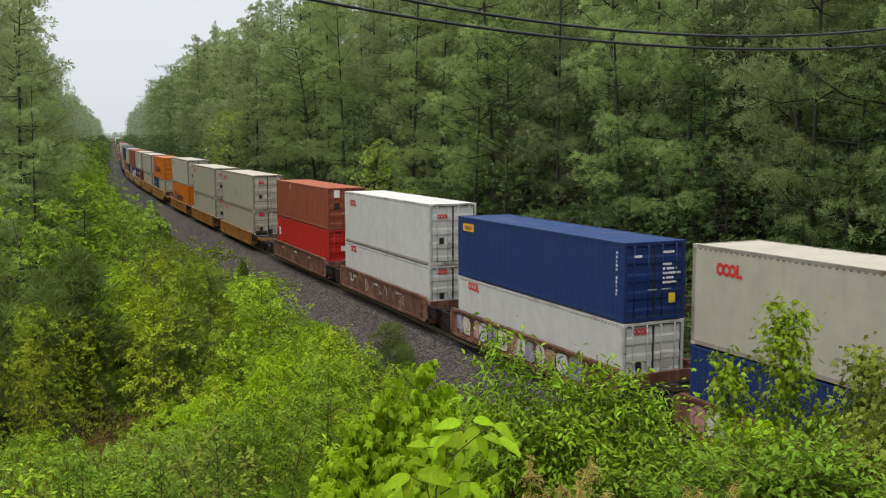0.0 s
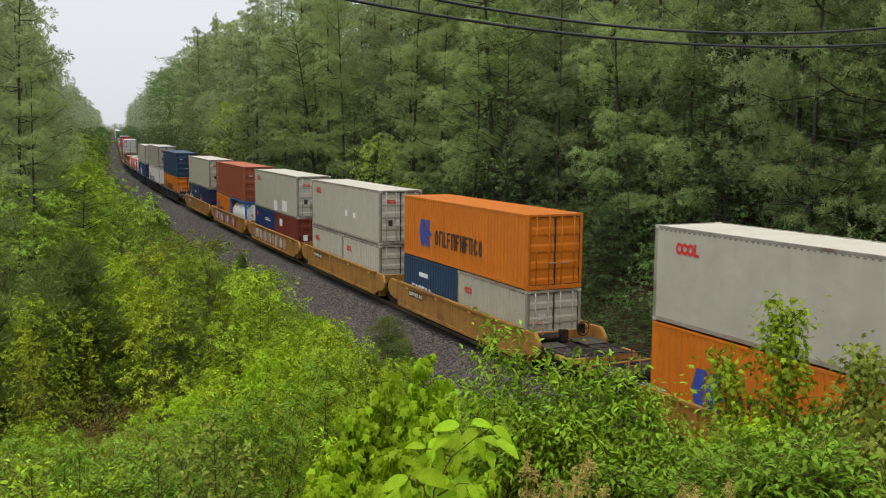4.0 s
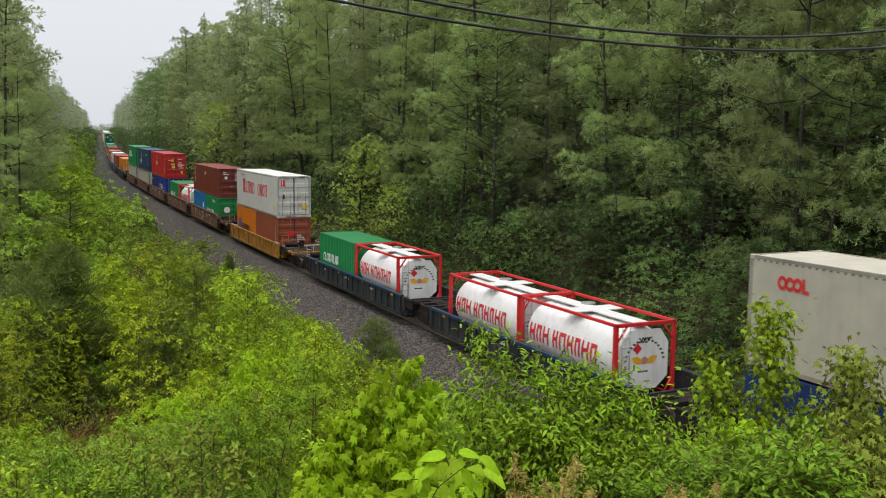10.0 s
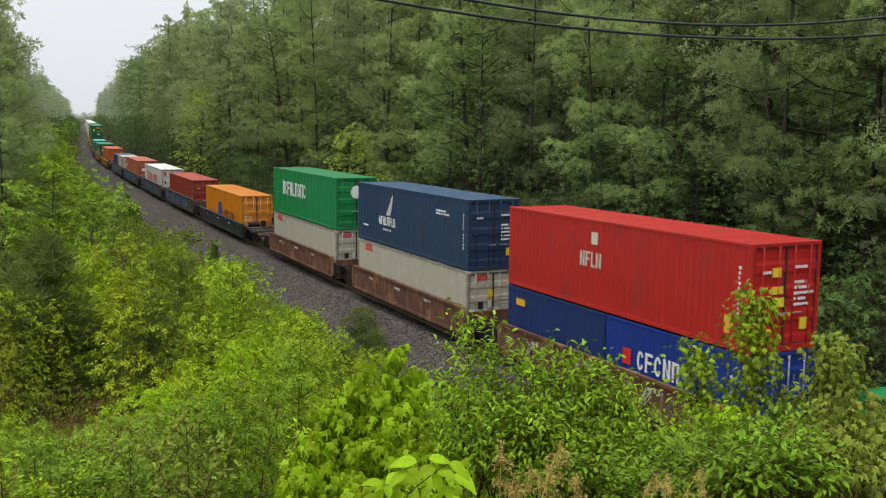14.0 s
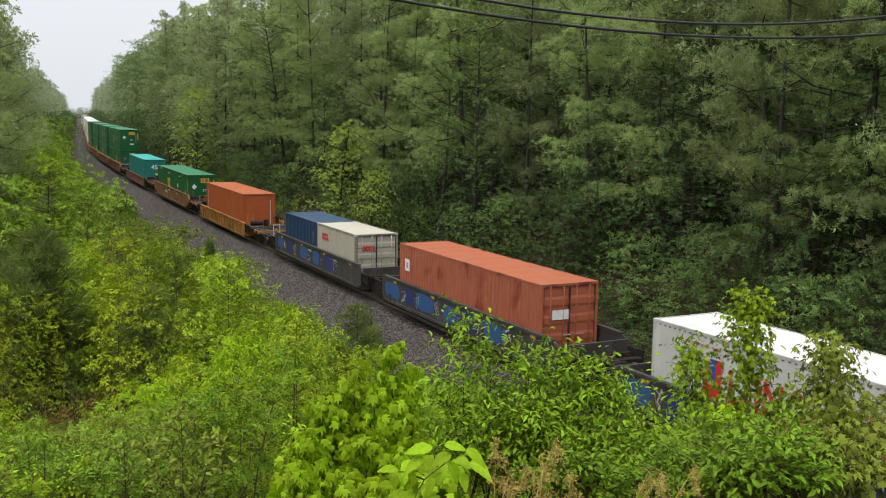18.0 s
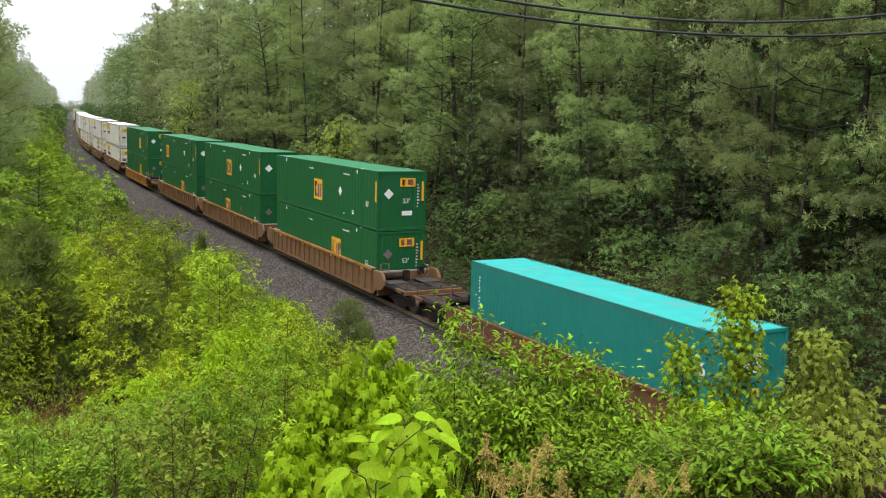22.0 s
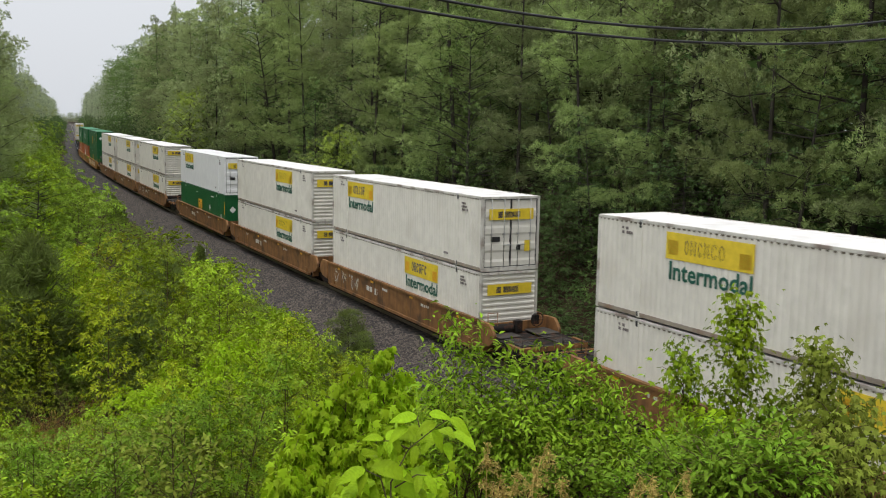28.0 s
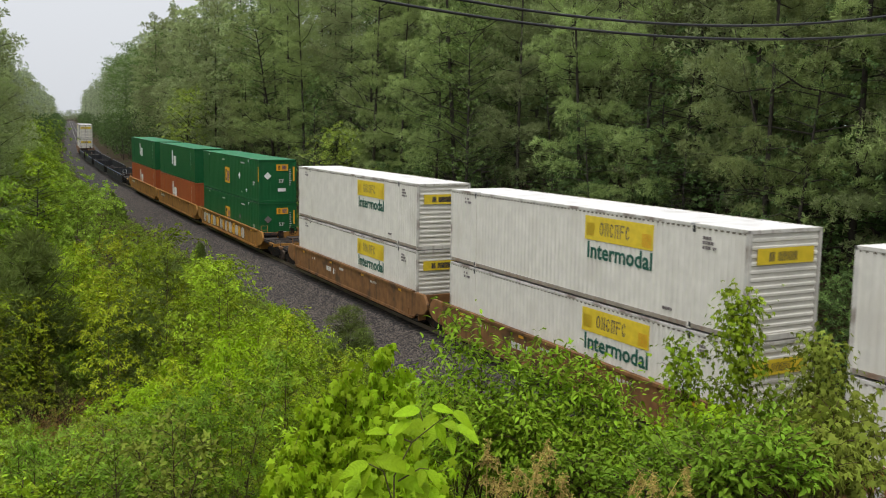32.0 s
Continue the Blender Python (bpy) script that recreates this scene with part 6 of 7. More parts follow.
def rosettes(rng, at, way, count, size, aspect=0.5, droop=0.3):
    """Whorls of pointed leaves round the twig tips, one island a leaf."""
    n = len(at)
    up = unit(way + np.array((0, 0, 0.9)))
    a = unit(np.cross(up, rng.normal(size=(n, 3))))
    b = np.cross(up, a)
    az = (np.arange(count) * 6.2832 / count)[None] + rng.random((n, 1)) * 6.28 + rng.normal(size=(n, count)) * 0.3
    d = a[:, None] * np.cos(az)[..., None] + b[:, None] * np.sin(az)[..., None] + up[:, None] * rng.uniform(-0.1, 0.9, (n, count, 1)) - np.array((0, 0, droop))
    d = unit(d).reshape(-1, 3)
    side = unit(np.cross(d, np.repeat(up, count, 0) + 0.3 * rng.normal(size=d.shape)))
    nor = np.cross(side, d)
    s = size * rng.uniform(0.6, 1.25, (n * count, 1))
    foot = np.repeat(at, count, 0) + d * s * 0.15
    mid = foot + d * s * 0.5
    vs = np.stack([foot, mid + side * s * aspect / 2 + nor * s * 0.06, foot + d * s - np.array((0, 0, 0.18)) * s, mid - side * s * aspect / 2 + nor * s * 0.06], 1).reshape(-1, 3)
    k = np.arange(n * count)[:, None] * 4
    return vs, np.concatenate([k + np.array((0, 1, 2)), k + np.array((0, 2, 3))], 1).reshape(-1, 3)


def leaf_tree(seed, h, wide, limbs, per, leaf, material, name="broadleaf_tree", label="young broadleaf tree in fresh leaf", start=0.2, stems=1, group="", aspect=0.6, droop=0.25, r=None, rise=0.75, cluster=0.16, whorl=False, flat=0.5):
    """A broadleaf tree or shrub: one or more stems with limbs and twigs, leaves in sprays round them."""
    rng = np.random.default_rng(seed)
    ob = tagged(new(name), label, "shrub" if name == "shrub" else "tree", group)
    vs, fs, at, way = [], [], [], []
    for st in range(stems):
        foot = rng.normal(size=3) * np.array((1, 1, 0)) * (0.12 * wide if stems > 1 else 0)
        tip = foot + np.array((*(rng.normal(size=2) * (0.06 * h if stems == 1 else 0.30 * wide)), h * (rng.uniform(0.75, 1.0) if stems > 1 else 1)))
        bend = (foot + tip) / 2 + rng.normal(size=3) * 0.03 * h

        def axis(q):
            return foot * (1 - q) ** 2 + 2 * q * (1 - q) * bend + q * q * tip
        stick([axis(q) - np.array((0, 0, 0.25 * (q == 0))) for q in np.linspace(0, 1, 6)], r or (0.009 * h + 0.008 if h > 6 else 0.004 * h + 0.004), 0.004, 6, vs, fs)
        for i in range(limbs):
            q = start + (1 - start) * (i + rng.random()) / limbs
            ang = i * 2.4 + rng.random() * 1.2
            t = (q - start) / (1 - start)
            ln = wide * 0.5 * (math.sin(math.pi * (0.2 + 0.72 * t)) ** 0.7) * rng.uniform(0.55, 1.2) / (1.3 if stems > 1 else 1)
            out = np.array((math.cos(ang), math.sin(ang), rise * rng.uniform(0.5, 1.3)))
            p0 = axis(q)
            p1 = p0 + out * ln * 0.55
            p2 = p0 + out * ln + np.array((0, 0, -0.12 * ln))
            stick([p0, p1, p2], 0.004 + 0.011 * ln if h > 6 else 0.003 + 0.004 * ln, 0.002, 3, vs, fs)
            if whorl:
                for v in np.linspace(1.0, 0.3, per):
                    c = p0 * (1 - v) ** 2 + 2 * v * (1 - v) * p1 + v * v * p2
                    at.append(c + rng.normal(size=3) * np.array((1, 1, 0.7)) * cluster * ln ** 0.5)
                    way.append(unit(out * np.array((0.6, 0.6, 0.4)) + rng.normal(size=3) * 0.35))
                continue
            lot = max(2, per // 9)
            for q in range(lot):            # layered sprays of leaves along the limb
                v = 1.02 - 0.7 * (q + 0.4 * rng.random()) / lot
                c = p0 * (1 - v) ** 2 + 2 * v * (1 - v) * p1 + v * v * p2
                c = c + np.array((-out[1], out[0], 0)) * rng.normal() * 0.28 * ln * (q > 0)
                n = max(3, round(per / lot * rng.uniform(0.6, 1.4)))
                at.extend(c + rng.normal(size=(n, 3)) * np.array((1, 1, 0.30)) * cluster * 1.5 * ln ** 0.5)
                way.extend(unit(out * np.array((1, 1, 0.4)) + rng.normal(size=(n, 3)) * 0.7))
    part("trunk" if name != "shrub" else "stem", from_arrays("limbs", vs, fs), GREEN_TWIG if h < 4 and r is None else TWIG if h < 6 else BARK, ob)
    if whorl:
        got = rosettes(rng, np.array(at), np.array(way), 7, leaf, aspect, droop)
    else:
        got = leaves(rng, np.array(at), np.array(way), leaf, aspect, droop, flat)
    part("crown" if name != "shrub" else "foliage", from_arrays("leaves", *got), material, ob)
    return ob


def stand(kinds, places, rng, sink=0.1, more=False):
    """Sets copies of the kinds at places (x, y, wanted height), each from the kinds nearest in size. more: the kinds stand already."""
    first = {}
    for x, y, want in places:
        ob, own = min(rng.sample(kinds, max(1, len(kinds) - 1)), key=lambda e: abs(math.log(e[1] / want)) + rng.uniform(0, 0.3))
        k = want / own
        m = Matrix.Translation((x, y, height(x, y) - sink)) @ pose(0, 0, 0, rng.uniform(-2, 2), rng.uniform(-2, 2), rng.uniform(0, 360)) @ Matrix.Diagonal((k * rng.uniform(0.9, 1.12), k * rng.uniform(0.9, 1.12), k, 1))
        if more or ob.name in first:
            copy_thing(ob, m)
        else:
            first[ob.name] = (ob, m)
    for ob, m in first.values():
        ob.matrix_basis = m
    for ob, _ in kinds:
        if not more and ob.name not in first:
            for ch in list(ob.children):
                bpy.data.objects.remove(ch)
            bpy.data.objects.remove(ob)


def beside(u, d):
    return line(u)[0] + d, u



def star_leaves(rng, at, way, size, droop=0.7):
    """Hanging five-lobed leaves: a fan of ten faces each."""
    n = len(at)
    d = unit(way * 0.8 + 0.45 * unit(rng.normal(size=(n, 3))) - np.array((0, 0, droop)))
    up = unit(np.array((0, 0, 1.0)) + 0.5 * rng.normal(size=(n, 3)) + way)
    side = unit(np.cross(d, up))
    nor = np.cross(side, d)
    s = size * rng.uniform(0.65, 1.2, (n, 1))
    ring = [(180, 0.0, 0.0)] + [(a, r, z) for a, r, z in ((-105, 0.42, -0.05), (-78, 0.24, 0.03), (-42, 0.62, -0.20), (-20, 0.36, 0.0), (0, 0.85, -0.30), (20, 0.36, 0.0), (42, 0.62, -0.20), (78, 0.24, 0.03), (105, 0.42, -0.05))]
    c = at + d * s * 0.2
    vs = [c]
    for a, r, z in ring:
        if r == 0:
            vs.append(at)
        else:
            vs.append(c + s * (d * r * math.cos(radians(a)) + side * r * math.sin(radians(a)) + nor * z))
    vs = np.stack(vs, 1).reshape(-1, 3)
    b = np.arange(n)[:, None] * 11
    fs = np.concatenate([b + np.array((0, 1 + k, 1 + (k + 1) % 10)) for k in range(10)], 1).reshape(-1, 3)
    return vs, fs


def wood_mass(name, label, kinds, places, rng, mats):
    """Far plants, joined: trunks and crowns of many copies in one mesh."""
    vs, fs, ms, k = [], [], [], 0
    parts = []
    for ob, own in kinds:
        got = []
        for ch in ob.children:
            slot = 0 if ch.name.startswith(("trunk", "stem")) else 1
            me = ch.data
            v = np.empty(len(me.vertices) * 3, np.float32)
            me.vertices.foreach_get("co", v)
            f = np.empty(len(me.loops), np.int32)
            me.loops.foreach_get("vertex_index", f)
            got.append((v.reshape(-1, 3), f.reshape(-1, 3), slot))
        parts.append((got, own))
    for x, y, want in places:
        got, own = parts[rng.randrange(len(parts))]
        q = want / own
        a = rng.uniform(0, 6.283)
        m = np.array(((math.cos(a), -math.sin(a), 0), (math.sin(a), math.cos(a), 0), (0, 0, 1))) * q
        for v, f, slot in got:
            vs.append(v @ m.T + np.array((x, y, height(x, y) - 0.1)))
            fs.append(f + k)
            ms.append(np.full(len(f), slot, np.int32))
            k += len(v)
    me = from_arrays(name, np.concatenate(vs), np.concatenate(fs))
    for m in mats:
        me.materials.append(m)
    me.polygons.foreach_set("material_index", np.concatenate(ms))
    me.update()
    for ob, _ in kinds:
        for ch in list(ob.children):
            bpy.data.objects.remove(ch)
        bpy.data.objects.remove(ob)
    tagged(new(name, me), label, "trees", kind="stuff")


def build_woods():
    rng = random.Random(21)
    near = [(pine_tree(100 + i, h, b, wh, 4.6, 36, 13, rc, 0.25, 0.034, material=PINE_W if i in (0, 1, 3) else PINE, size=1.2), h) for i, (h, b, rc, wh) in enumerate(((27, 0.18, 4.8, 10), (25, 0.14, 4.4, 10), (28, 0.24, 4.4, 10), (24, 0.14, 5.0, 9), (26, 0.12, 4.0, 11)))]
    mid = [(pine_tree(110 + i, h, b, 11, 3.8, 17, 7, 4.2, 0.32, 0.10, size=1.3), h) for i, (h, b) in enumerate(((27, 0.12), (25, 0.08), (26, 0.2)))]
    places = []
    # right of the line: the edge of the pine wood, then trees behind it
    u = 2.0
    while u < 112:
        places.append((*beside(u, rng.uniform(10.5, 14.5)), rng.uniform(19, 27)))
        u += rng.uniform(3.8, 6.4)
    stand(near, places, rng)
    places = []
    u = 0.0
    while u < 125:
        places.append((*beside(u, rng.uniform(15.5, 20)), rng.uniform(24, 28)))
        if rng.random() < 0.85:
            places.append((*beside(u + 1.5, rng.uniform(20, 25)), rng.uniform(24, 28)))
        u += rng.uniform(3.2, 5.0)
    u = 112.0
    while u < 200:
        places.append((*beside(u, rng.uniform(9.5, 13)), rng.uniform(20, 26)))
        u += rng.uniform(3.2, 5.0)
    u = 62.0
    while u < 170:
        places.append((*beside(u, -rng.uniform(17.0, 19.5) + 2.0 * smooth(120, 200, u)), rng.uniform(17.5, 22) * (1 + 0.18 * smooth(80, 130, u))))
        u += rng.uniform(3.4, 5.2)
    stand(mid, places, rng)
    stand(near, [(0.4, 60.5, 13.5), (0.85, 66.5, 14.5), (1.2, 74.0, 15.5)], random.Random(5), more=True)
    far = [(pine_tree(130 + i, h, b, 8, 2.2, 4, 5, 4.0, 0.62, 0.32, size=1.7, stubs=0), h) for i, (h, b) in enumerate(((27, 0.2), (25, 0.12), (26, 0.28)))]
    inner = [(pine_tree(140 + i, h, b, 9, 3.0, 7, 5, 4.6, 0.5, 0.24, size=1.6), h) for i, (h, b) in enumerate(((27, 0.15), (25, 0.1)))]
    places = [(*beside(rng.uniform(-25, 90), rng.uniform(24, 52)), rng.uniform(25, 30)) for k in range(110)]
    wood_mass("inner_pine_wood", "dark green pines deep in the wood", inner, places, rng, (BARK, PINE))
    places = []
    for k in range(50):
        places.append((*beside(rng.uniform(90, 125), rng.uniform(24, 66)), rng.uniform(24, 29)))
    u = 118.0
    while u < 440:
        places.append((*beside(u + 2, rng.uniform(14, 20)), rng.uniform(23, 28)))
        if u > 195:
            places.append((*beside(u, rng.uniform(9.0, 12.5)), rng.uniform(17, 25)))
        u += rng.uniform(3.2, 5.2)
    u = 62.0
    while u < 440:
        places.append((*beside(u + 2, -rng.uniform(20, 27)), rng.uniform(18, 23) * (1 + 0.2 * smooth(80, 130, u))))
        if u > 165:
            places.append((*beside(u, -rng.uniform(13, 16.5)), rng.uniform(17, 23)))
        u += rng.uniform(3.4, 5.6)
    u = 440.0
    while u < 900:
        places.append((*beside(u, rng.uniform(9, 14)), rng.uniform(18, 25)))
        places.append((*beside(u, -rng.uniform(13, 17)), rng.uniform(18, 23)))
        u += rng.uniform(6, 10)
    places += [(*beside(rng.uniform(1150, 1230), d), rng.uniform(8, 13)) for d in range(-40, 41) for _ in range(2)]
    # far crowns take the needle colour with haze mixed in
    wood_mass("far_pine_wood", "pine wood along the cutting, haze painted into its grey-green needles", far, places, rng, (BARK, PINE_HAZE))
    # broadleaf understorey
    under = [(leaf_tree(200 + i, h, w, 66, 9, 0.120, mt, start=0.05, label=lb, group="broadleaf trees at the wood's edge", cluster=0.13, rise=0.22, whorl=True, aspect=0.5), h) for i, (h, w, mt, lb) in enumerate((
        (7.0, 6.0, LEAF_D, "broadleaf tree in mid-green leaf at the wood's edge"), (12.0, 7.0, LEAF_D, "broadleaf tree in mid-green leaf at the wood's edge"),
        (5.0, 5.4, LEAF_D, "low spreading broadleaf tree at the wood's edge"), (10.0, 5.6, LEAF_D, "slender broadleaf tree in spring leaf"),
        (4.0, 4.6, LEAF_F, "low spreading tree with layered sprays of bright leaves"), (5.5, 5.6, LEAF_D, "spreading tree with layered sprays of leaves")))]
    places = []
    u = 6.0
    while u < 150:
        if u > 75 or rng.random() < 0.6:
            places.append((*beside(u, rng.uniform(8.2, 10.4)), rng.uniform(2.6, 5.2)))
        if u < 70:
            places.append((*beside(u + 1.2, rng.uniform(9.5, 12.5)), rng.uniform(3.5, 7.0)))
        if rng.random() < 0.6:
            places.append((*beside(u + 1, rng.uniform(12, 17)), rng.uniform(7, 13)))
        u += rng.uniform(2.2, 3.6)
    stand(under, places, rng)
    own = random.Random(8)
    stand(near, [(31.4, 25.8, 25.0), (32.0, 23.6, 26.0)], own, more=True)
    stand([under[3]], [(29.0, 27.0, 13.0)], own, more=True)
    stand([under[4]], [(26.4, 23.0, 4.4), (26.7, 30.6, 3.8), (27.4, 25.6, 3.6)], own, more=True)
    fresh = [(leaf_tree(210 + i, h, w, 60, 9, 0.15, (LEAF_K, LEAF)[i], start=0.05, label="bushy broadleaf tree in bright spring leaf", group="broadleaf trees at the wood's edge", cluster=0.2, rise=0.35, whorl=True, aspect=0.5), h) for i, (h, w) in enumerate(((6.0, 4.6), (8.0, 5.2)))]
    places = []
    u = 58.0
    while u < 170:
        places.append((*beside(u, -rng.uniform(12, 15.5)), rng.uniform(5, 9)))
        u += rng.uniform(2.8, 4.6)
    stand(fresh, places, rng)
    deep = [(leaf_tree(250 + i, 9, 6.5, 20, 14, 0.50, LEAF_D, cluster=0.5, start=0.04), 9) for i in range(3)]
    places = [(*beside(rng.uniform(-15, 140), 17 + 34 * rng.random() ** 1.3), rng.uniform(5, 13)) for k in range(170)]
    wood_mass("inner_understorey", "dark green understorey deep in the pine wood", deep, places, rng, (BARK, LEAF_D))
    edge = [(leaf_tree(220 + i, 7, 5.4, 20, 16, 0.42, LEAF_D, cluster=0.4, start=0.06), 7) for i in range(2)]
    places = []
    u = 150.0
    while u < 900:
        places.append((*beside(u, rng.uniform(6.5, 9.5)), rng.uniform(3, 9)))
        places.append((*beside(u, -rng.uniform(9.5, 13)), rng.uniform(4, 9)))
        if u > 290:
            places.append((*beside(u, -rng.uniform(5.4, 7.5)), rng.uniform(2.5, 5)))
        u += rng.uniform(2.6, 4.4) * (1 if u < 300 else 2.2)
    crown = [(leaf_tree(260 + i, 20, 8.5, 60, 40, 0.36, LEAF_F, cluster=0.30, start=0.16, rise=0.5), 20) for i in range(2)]
    places_t = [(*beside(u + rng.uniform(-3, 3), rng.uniform(9.0, 13.5)), rng.uniform(16, 24)) for u in range(118, 330, 9)]
    wood_mass("far_broadleaf_trees", "tall light green broadleaf trees among the far pines", crown, places_t, rng, (BARK, LEAF_F))
    wood_mass("far_broadleaf_edge", "light green broadleaf fringe of the far woods", edge, places, rng, (BARK, LEAF_D))
    LIGHT1, LIGHT2, LIGHT3 = (25.0, 69.0, 8.8), (24.7, 62.4, 6.0), (24.6, 123.5, 12.5)
    light = [(leaf_tree(230 + i, 10, 6.2, 80, 12, 0.17, LEAF_G, whorl=True, aspect=0.5, label="bright yellow-green broadleaf tree among pines", start=0.08, cluster=0.2), 10) for i in range(2)]
    stand(light, [LIGHT1, LIGHT2, LIGHT3, (2.0, 82.0, 9.5), (4.6, 104.0, 9.0), (2.5, 118.0, 10.0), (3.2, 70.0, 6.5)], rng)
    tall = [(leaf_tree(240 + i, 19, w, 80, 12, 0.16, LEAF_F, whorl=True, aspect=0.5, label="tall broadleaf tree with open crown among pines", start=st, cluster=0.24, rise=0.5), 19) for i, (w, st) in enumerate(((6.5, 0.25), (8.5, 0.12), (7.5, 0.15)))]
    stand(tall, [(-2.6, 76.0, 20.0), (-4.0, 66.0, 19.0), (-1.4, 98.0, 20.0), (30.3, 74.0, 20.0), (28.6, 96.0, 20.0), (27.9, 58.0, 17.0), *[(*beside(u + rng.uniform(-2, 2), rng.uniform(9.5, 12.5)), rng.uniform(9, 17)) for u in (52, 83, 101, 134, 143)]], rng)


def build_forest_floor():
    """Low dark growth under the trees behind the train."""
    g = np.random.default_rng(17)
    pts, ways = [], []
    for k in range(9000):
        u = 4 + 130 * g.random() ** 1.2
        d = 5.2 + 22 * g.random() ** 1.7
        x, y = beside(u, d)
        clump = noise.noise((x * 0.35, y * 0.35, 9))
        pts.append((x, y, height(x, y) + g.random() ** 1.5 * max(0.25, 1.0 + 2.6 * clump) * smooth(4.6, 8.5, d)))
        ways.append((0, 0, 0.5))
    for k in range(7000):
        u, d = 6 + 74 * g.random(), 4.7 + 5.5 * g.random()
        x, y = beside(u, d)
        clump = noise.noise((x * 0.5, y * 0.5, 3))
        pts.append((x, y, height(x, y) + 0.05 + g.random() * max(0.35, 0.9 + 1.6 * clump) * smooth(3.6, 6.5, d)))
        ways.append((0, 0, 0.5))
    tagged(part("forest_undergrowth", from_arrays("forest_weeds", *rosettes(g, np.array(pts), np.array(ways), 6, 0.17, 0.5)), LEAF_D), "dark green low growth under the trees", "undergrowth", kind="stuff")


SIGHT_AZ = (5.0, 7.0, 9.8, 12.4, 15.1, 17.8, 19.9, 22.8, 24.9, 27.1, 31.0)
SIGHT_FALL = (0.03, 0.063, 0.098, 0.126, 0.154, 0.203, 0.220, 0.240, 0.258, 0.280, 0.32)


def ceiling_z(x, y):
    """Keeps the young growth under the sight line from the bridge to the track."""
    dist = math.hypot(x, y)
    az = math.degrees(math.atan2(x, y))
    k = 0.285 if az < 6 else 0.285 - 0.085 * smooth(6, 16, az) + 0.05 * smooth(22, 28, az)
    low = EYE[2] - k * dist + 6 * smooth(21, 27, dist)
    if az < 5.5:
        return low
    return min(low, EYE[2] - (np.interp(az, SIGHT_AZ, SIGHT_FALL) + 0.010 * smooth(12, 18, az)) * dist)


def build_brush():
    """Young growth between the line and the bridge bank."""
    rng = random.Random(33)
    cub = [(pine_tree(300 + i, h, 0.03, 10, 3.0, 10, 13, h * 0.25, 0.26, 0.020, PINE_Y, size=0.42, label="bushy young pine with long needles", stubs=0), h) for i, h in enumerate((3.2, 4.0, 2.6))]
    gum = [(leaf_tree(320 + i, h, w, lm, pr, lf, mt, "shrub", lb, 0.06, st, "saplings on the bank", 0.42, 0.3, whorl=True, cluster=0.15), h) for i, (h, w, lm, pr, lf, mt, st, lb) in enumerate((
        (3.0, 1.5, 44, 12, 0.072, LEAF, 1, "upright sapling with fresh green leaves"), (2.6, 1.9, 26, 12, 0.070, LEAF, 3, "bushy sapling clump with fresh green leaves"),
        (3.4, 1.3, 46, 12, 0.064, LEAF_L, 1, "slender sapling with yellow-green leaves"), (2.0, 1.6, 22, 7, 0.066, LEAF_K, 3, "low shrub with mid-green leaves"), (3.0, 1.5, 40, 12, 0.085, LEAF_M, 1, "upright sapling with light green leaves"),
        (2.8, 1.9, 26, 12, 0.068, LEAF_T, 3, "dense shrub with glossy green leaves"), (3.6, 1.7, 48, 12, 0.072, LEAF, 1, "upright sapling with fresh green leaves"), (2.2, 1.6, 20, 7, 0.060, LEAF_B, 3, "low shrub with bronze-tinged young leaves")))]
    bulk = [(leaf_tree(340 + i, 3.0, 2.4, 14, 4, 0.17, LEAF, "shrub", stems=2, start=0.08, whorl=True, aspect=0.45), 3.0) for i in range(3)]
    pines, shrubs, rest, twiggy = [], [], [], []
    for y in np.arange(11.5, 62, 1.75):
        tx = line(y)[0]
        x = tx - 5.3
        while x > max(-9.0, y * -0.10 - 2.5):
            d = tx - x
            px, py = x + rng.uniform(-0.5, 0.5), y + rng.uniform(-0.6, 0.6)
            g = height(px, py)
            tall = min(5.0, 1.0 + 0.46 * (d - 4.8)) * rng.uniform(0.55, 1.3)
            tall = min(tall, ceiling_z(px, py) - g)
            tall = max(tall, rng.uniform(0.4, 0.8)) if y > 34 else tall
            gap = min(math.hypot((px - 1.9) / 2.0, (py - 28.5) / 2.6), math.hypot((px - 1.3) / 1.1, (py - 24.5) / 3.2))
            if gap < 1:
                tall = min(tall, 0.5)
            if tall > 0.45:
                if rng.random() < (0.20 if y > 25 and d > 7 else 0.0):
                    pines.append((px, py, tall * 0.95))
                else:
                    (shrubs if y < 46 else rest).append((px, py, tall))
            x -= rng.uniform(1.2, 2.0)
    for y in (*np.arange(62, 150, 3.2), *np.arange(150, 300, 5.5)):
        for d in (5.6, 7.6, 10.0, 12.5):
            u, e = y + rng.uniform(-1.2, 1.2), d + rng.uniform(-0.6, 0.6)
            px, py = beside(u, -e)
            tall = min(5.5, 1.1 + 0.42 * (e - 5)) * rng.uniform(0.8, 1.3)
            if y < 150:
                tall = max(rng.uniform(0.5, 0.9), min(tall, ceiling_z(px, py) - height(px, py)))
            if tall > 0.4:
                (pines if rng.random() < 0.14 and y < 130 else rest).append((px, py, tall))
    bank = [(leaf_tree(350 + i, 6.0, 4.2, 26, 8, 0.17, LEAF_K, "shrub", stems=2, start=0.08, cluster=0.2, whorl=True, aspect=0.5), 6.0) for i in range(3)]
    wood_mass("bank_thicket", "tall light green thicket at the foot of the pines", bank, [(*beside(y + rng.uniform(-1.4, 1.4), -d + rng.uniform(-0.8, 0.8)), rng.uniform(4.0, 7.0)) for y in np.arange(56, 150, 3.2) for d in (14.4, 17.2)], rng, (TWIG, LEAF_K))
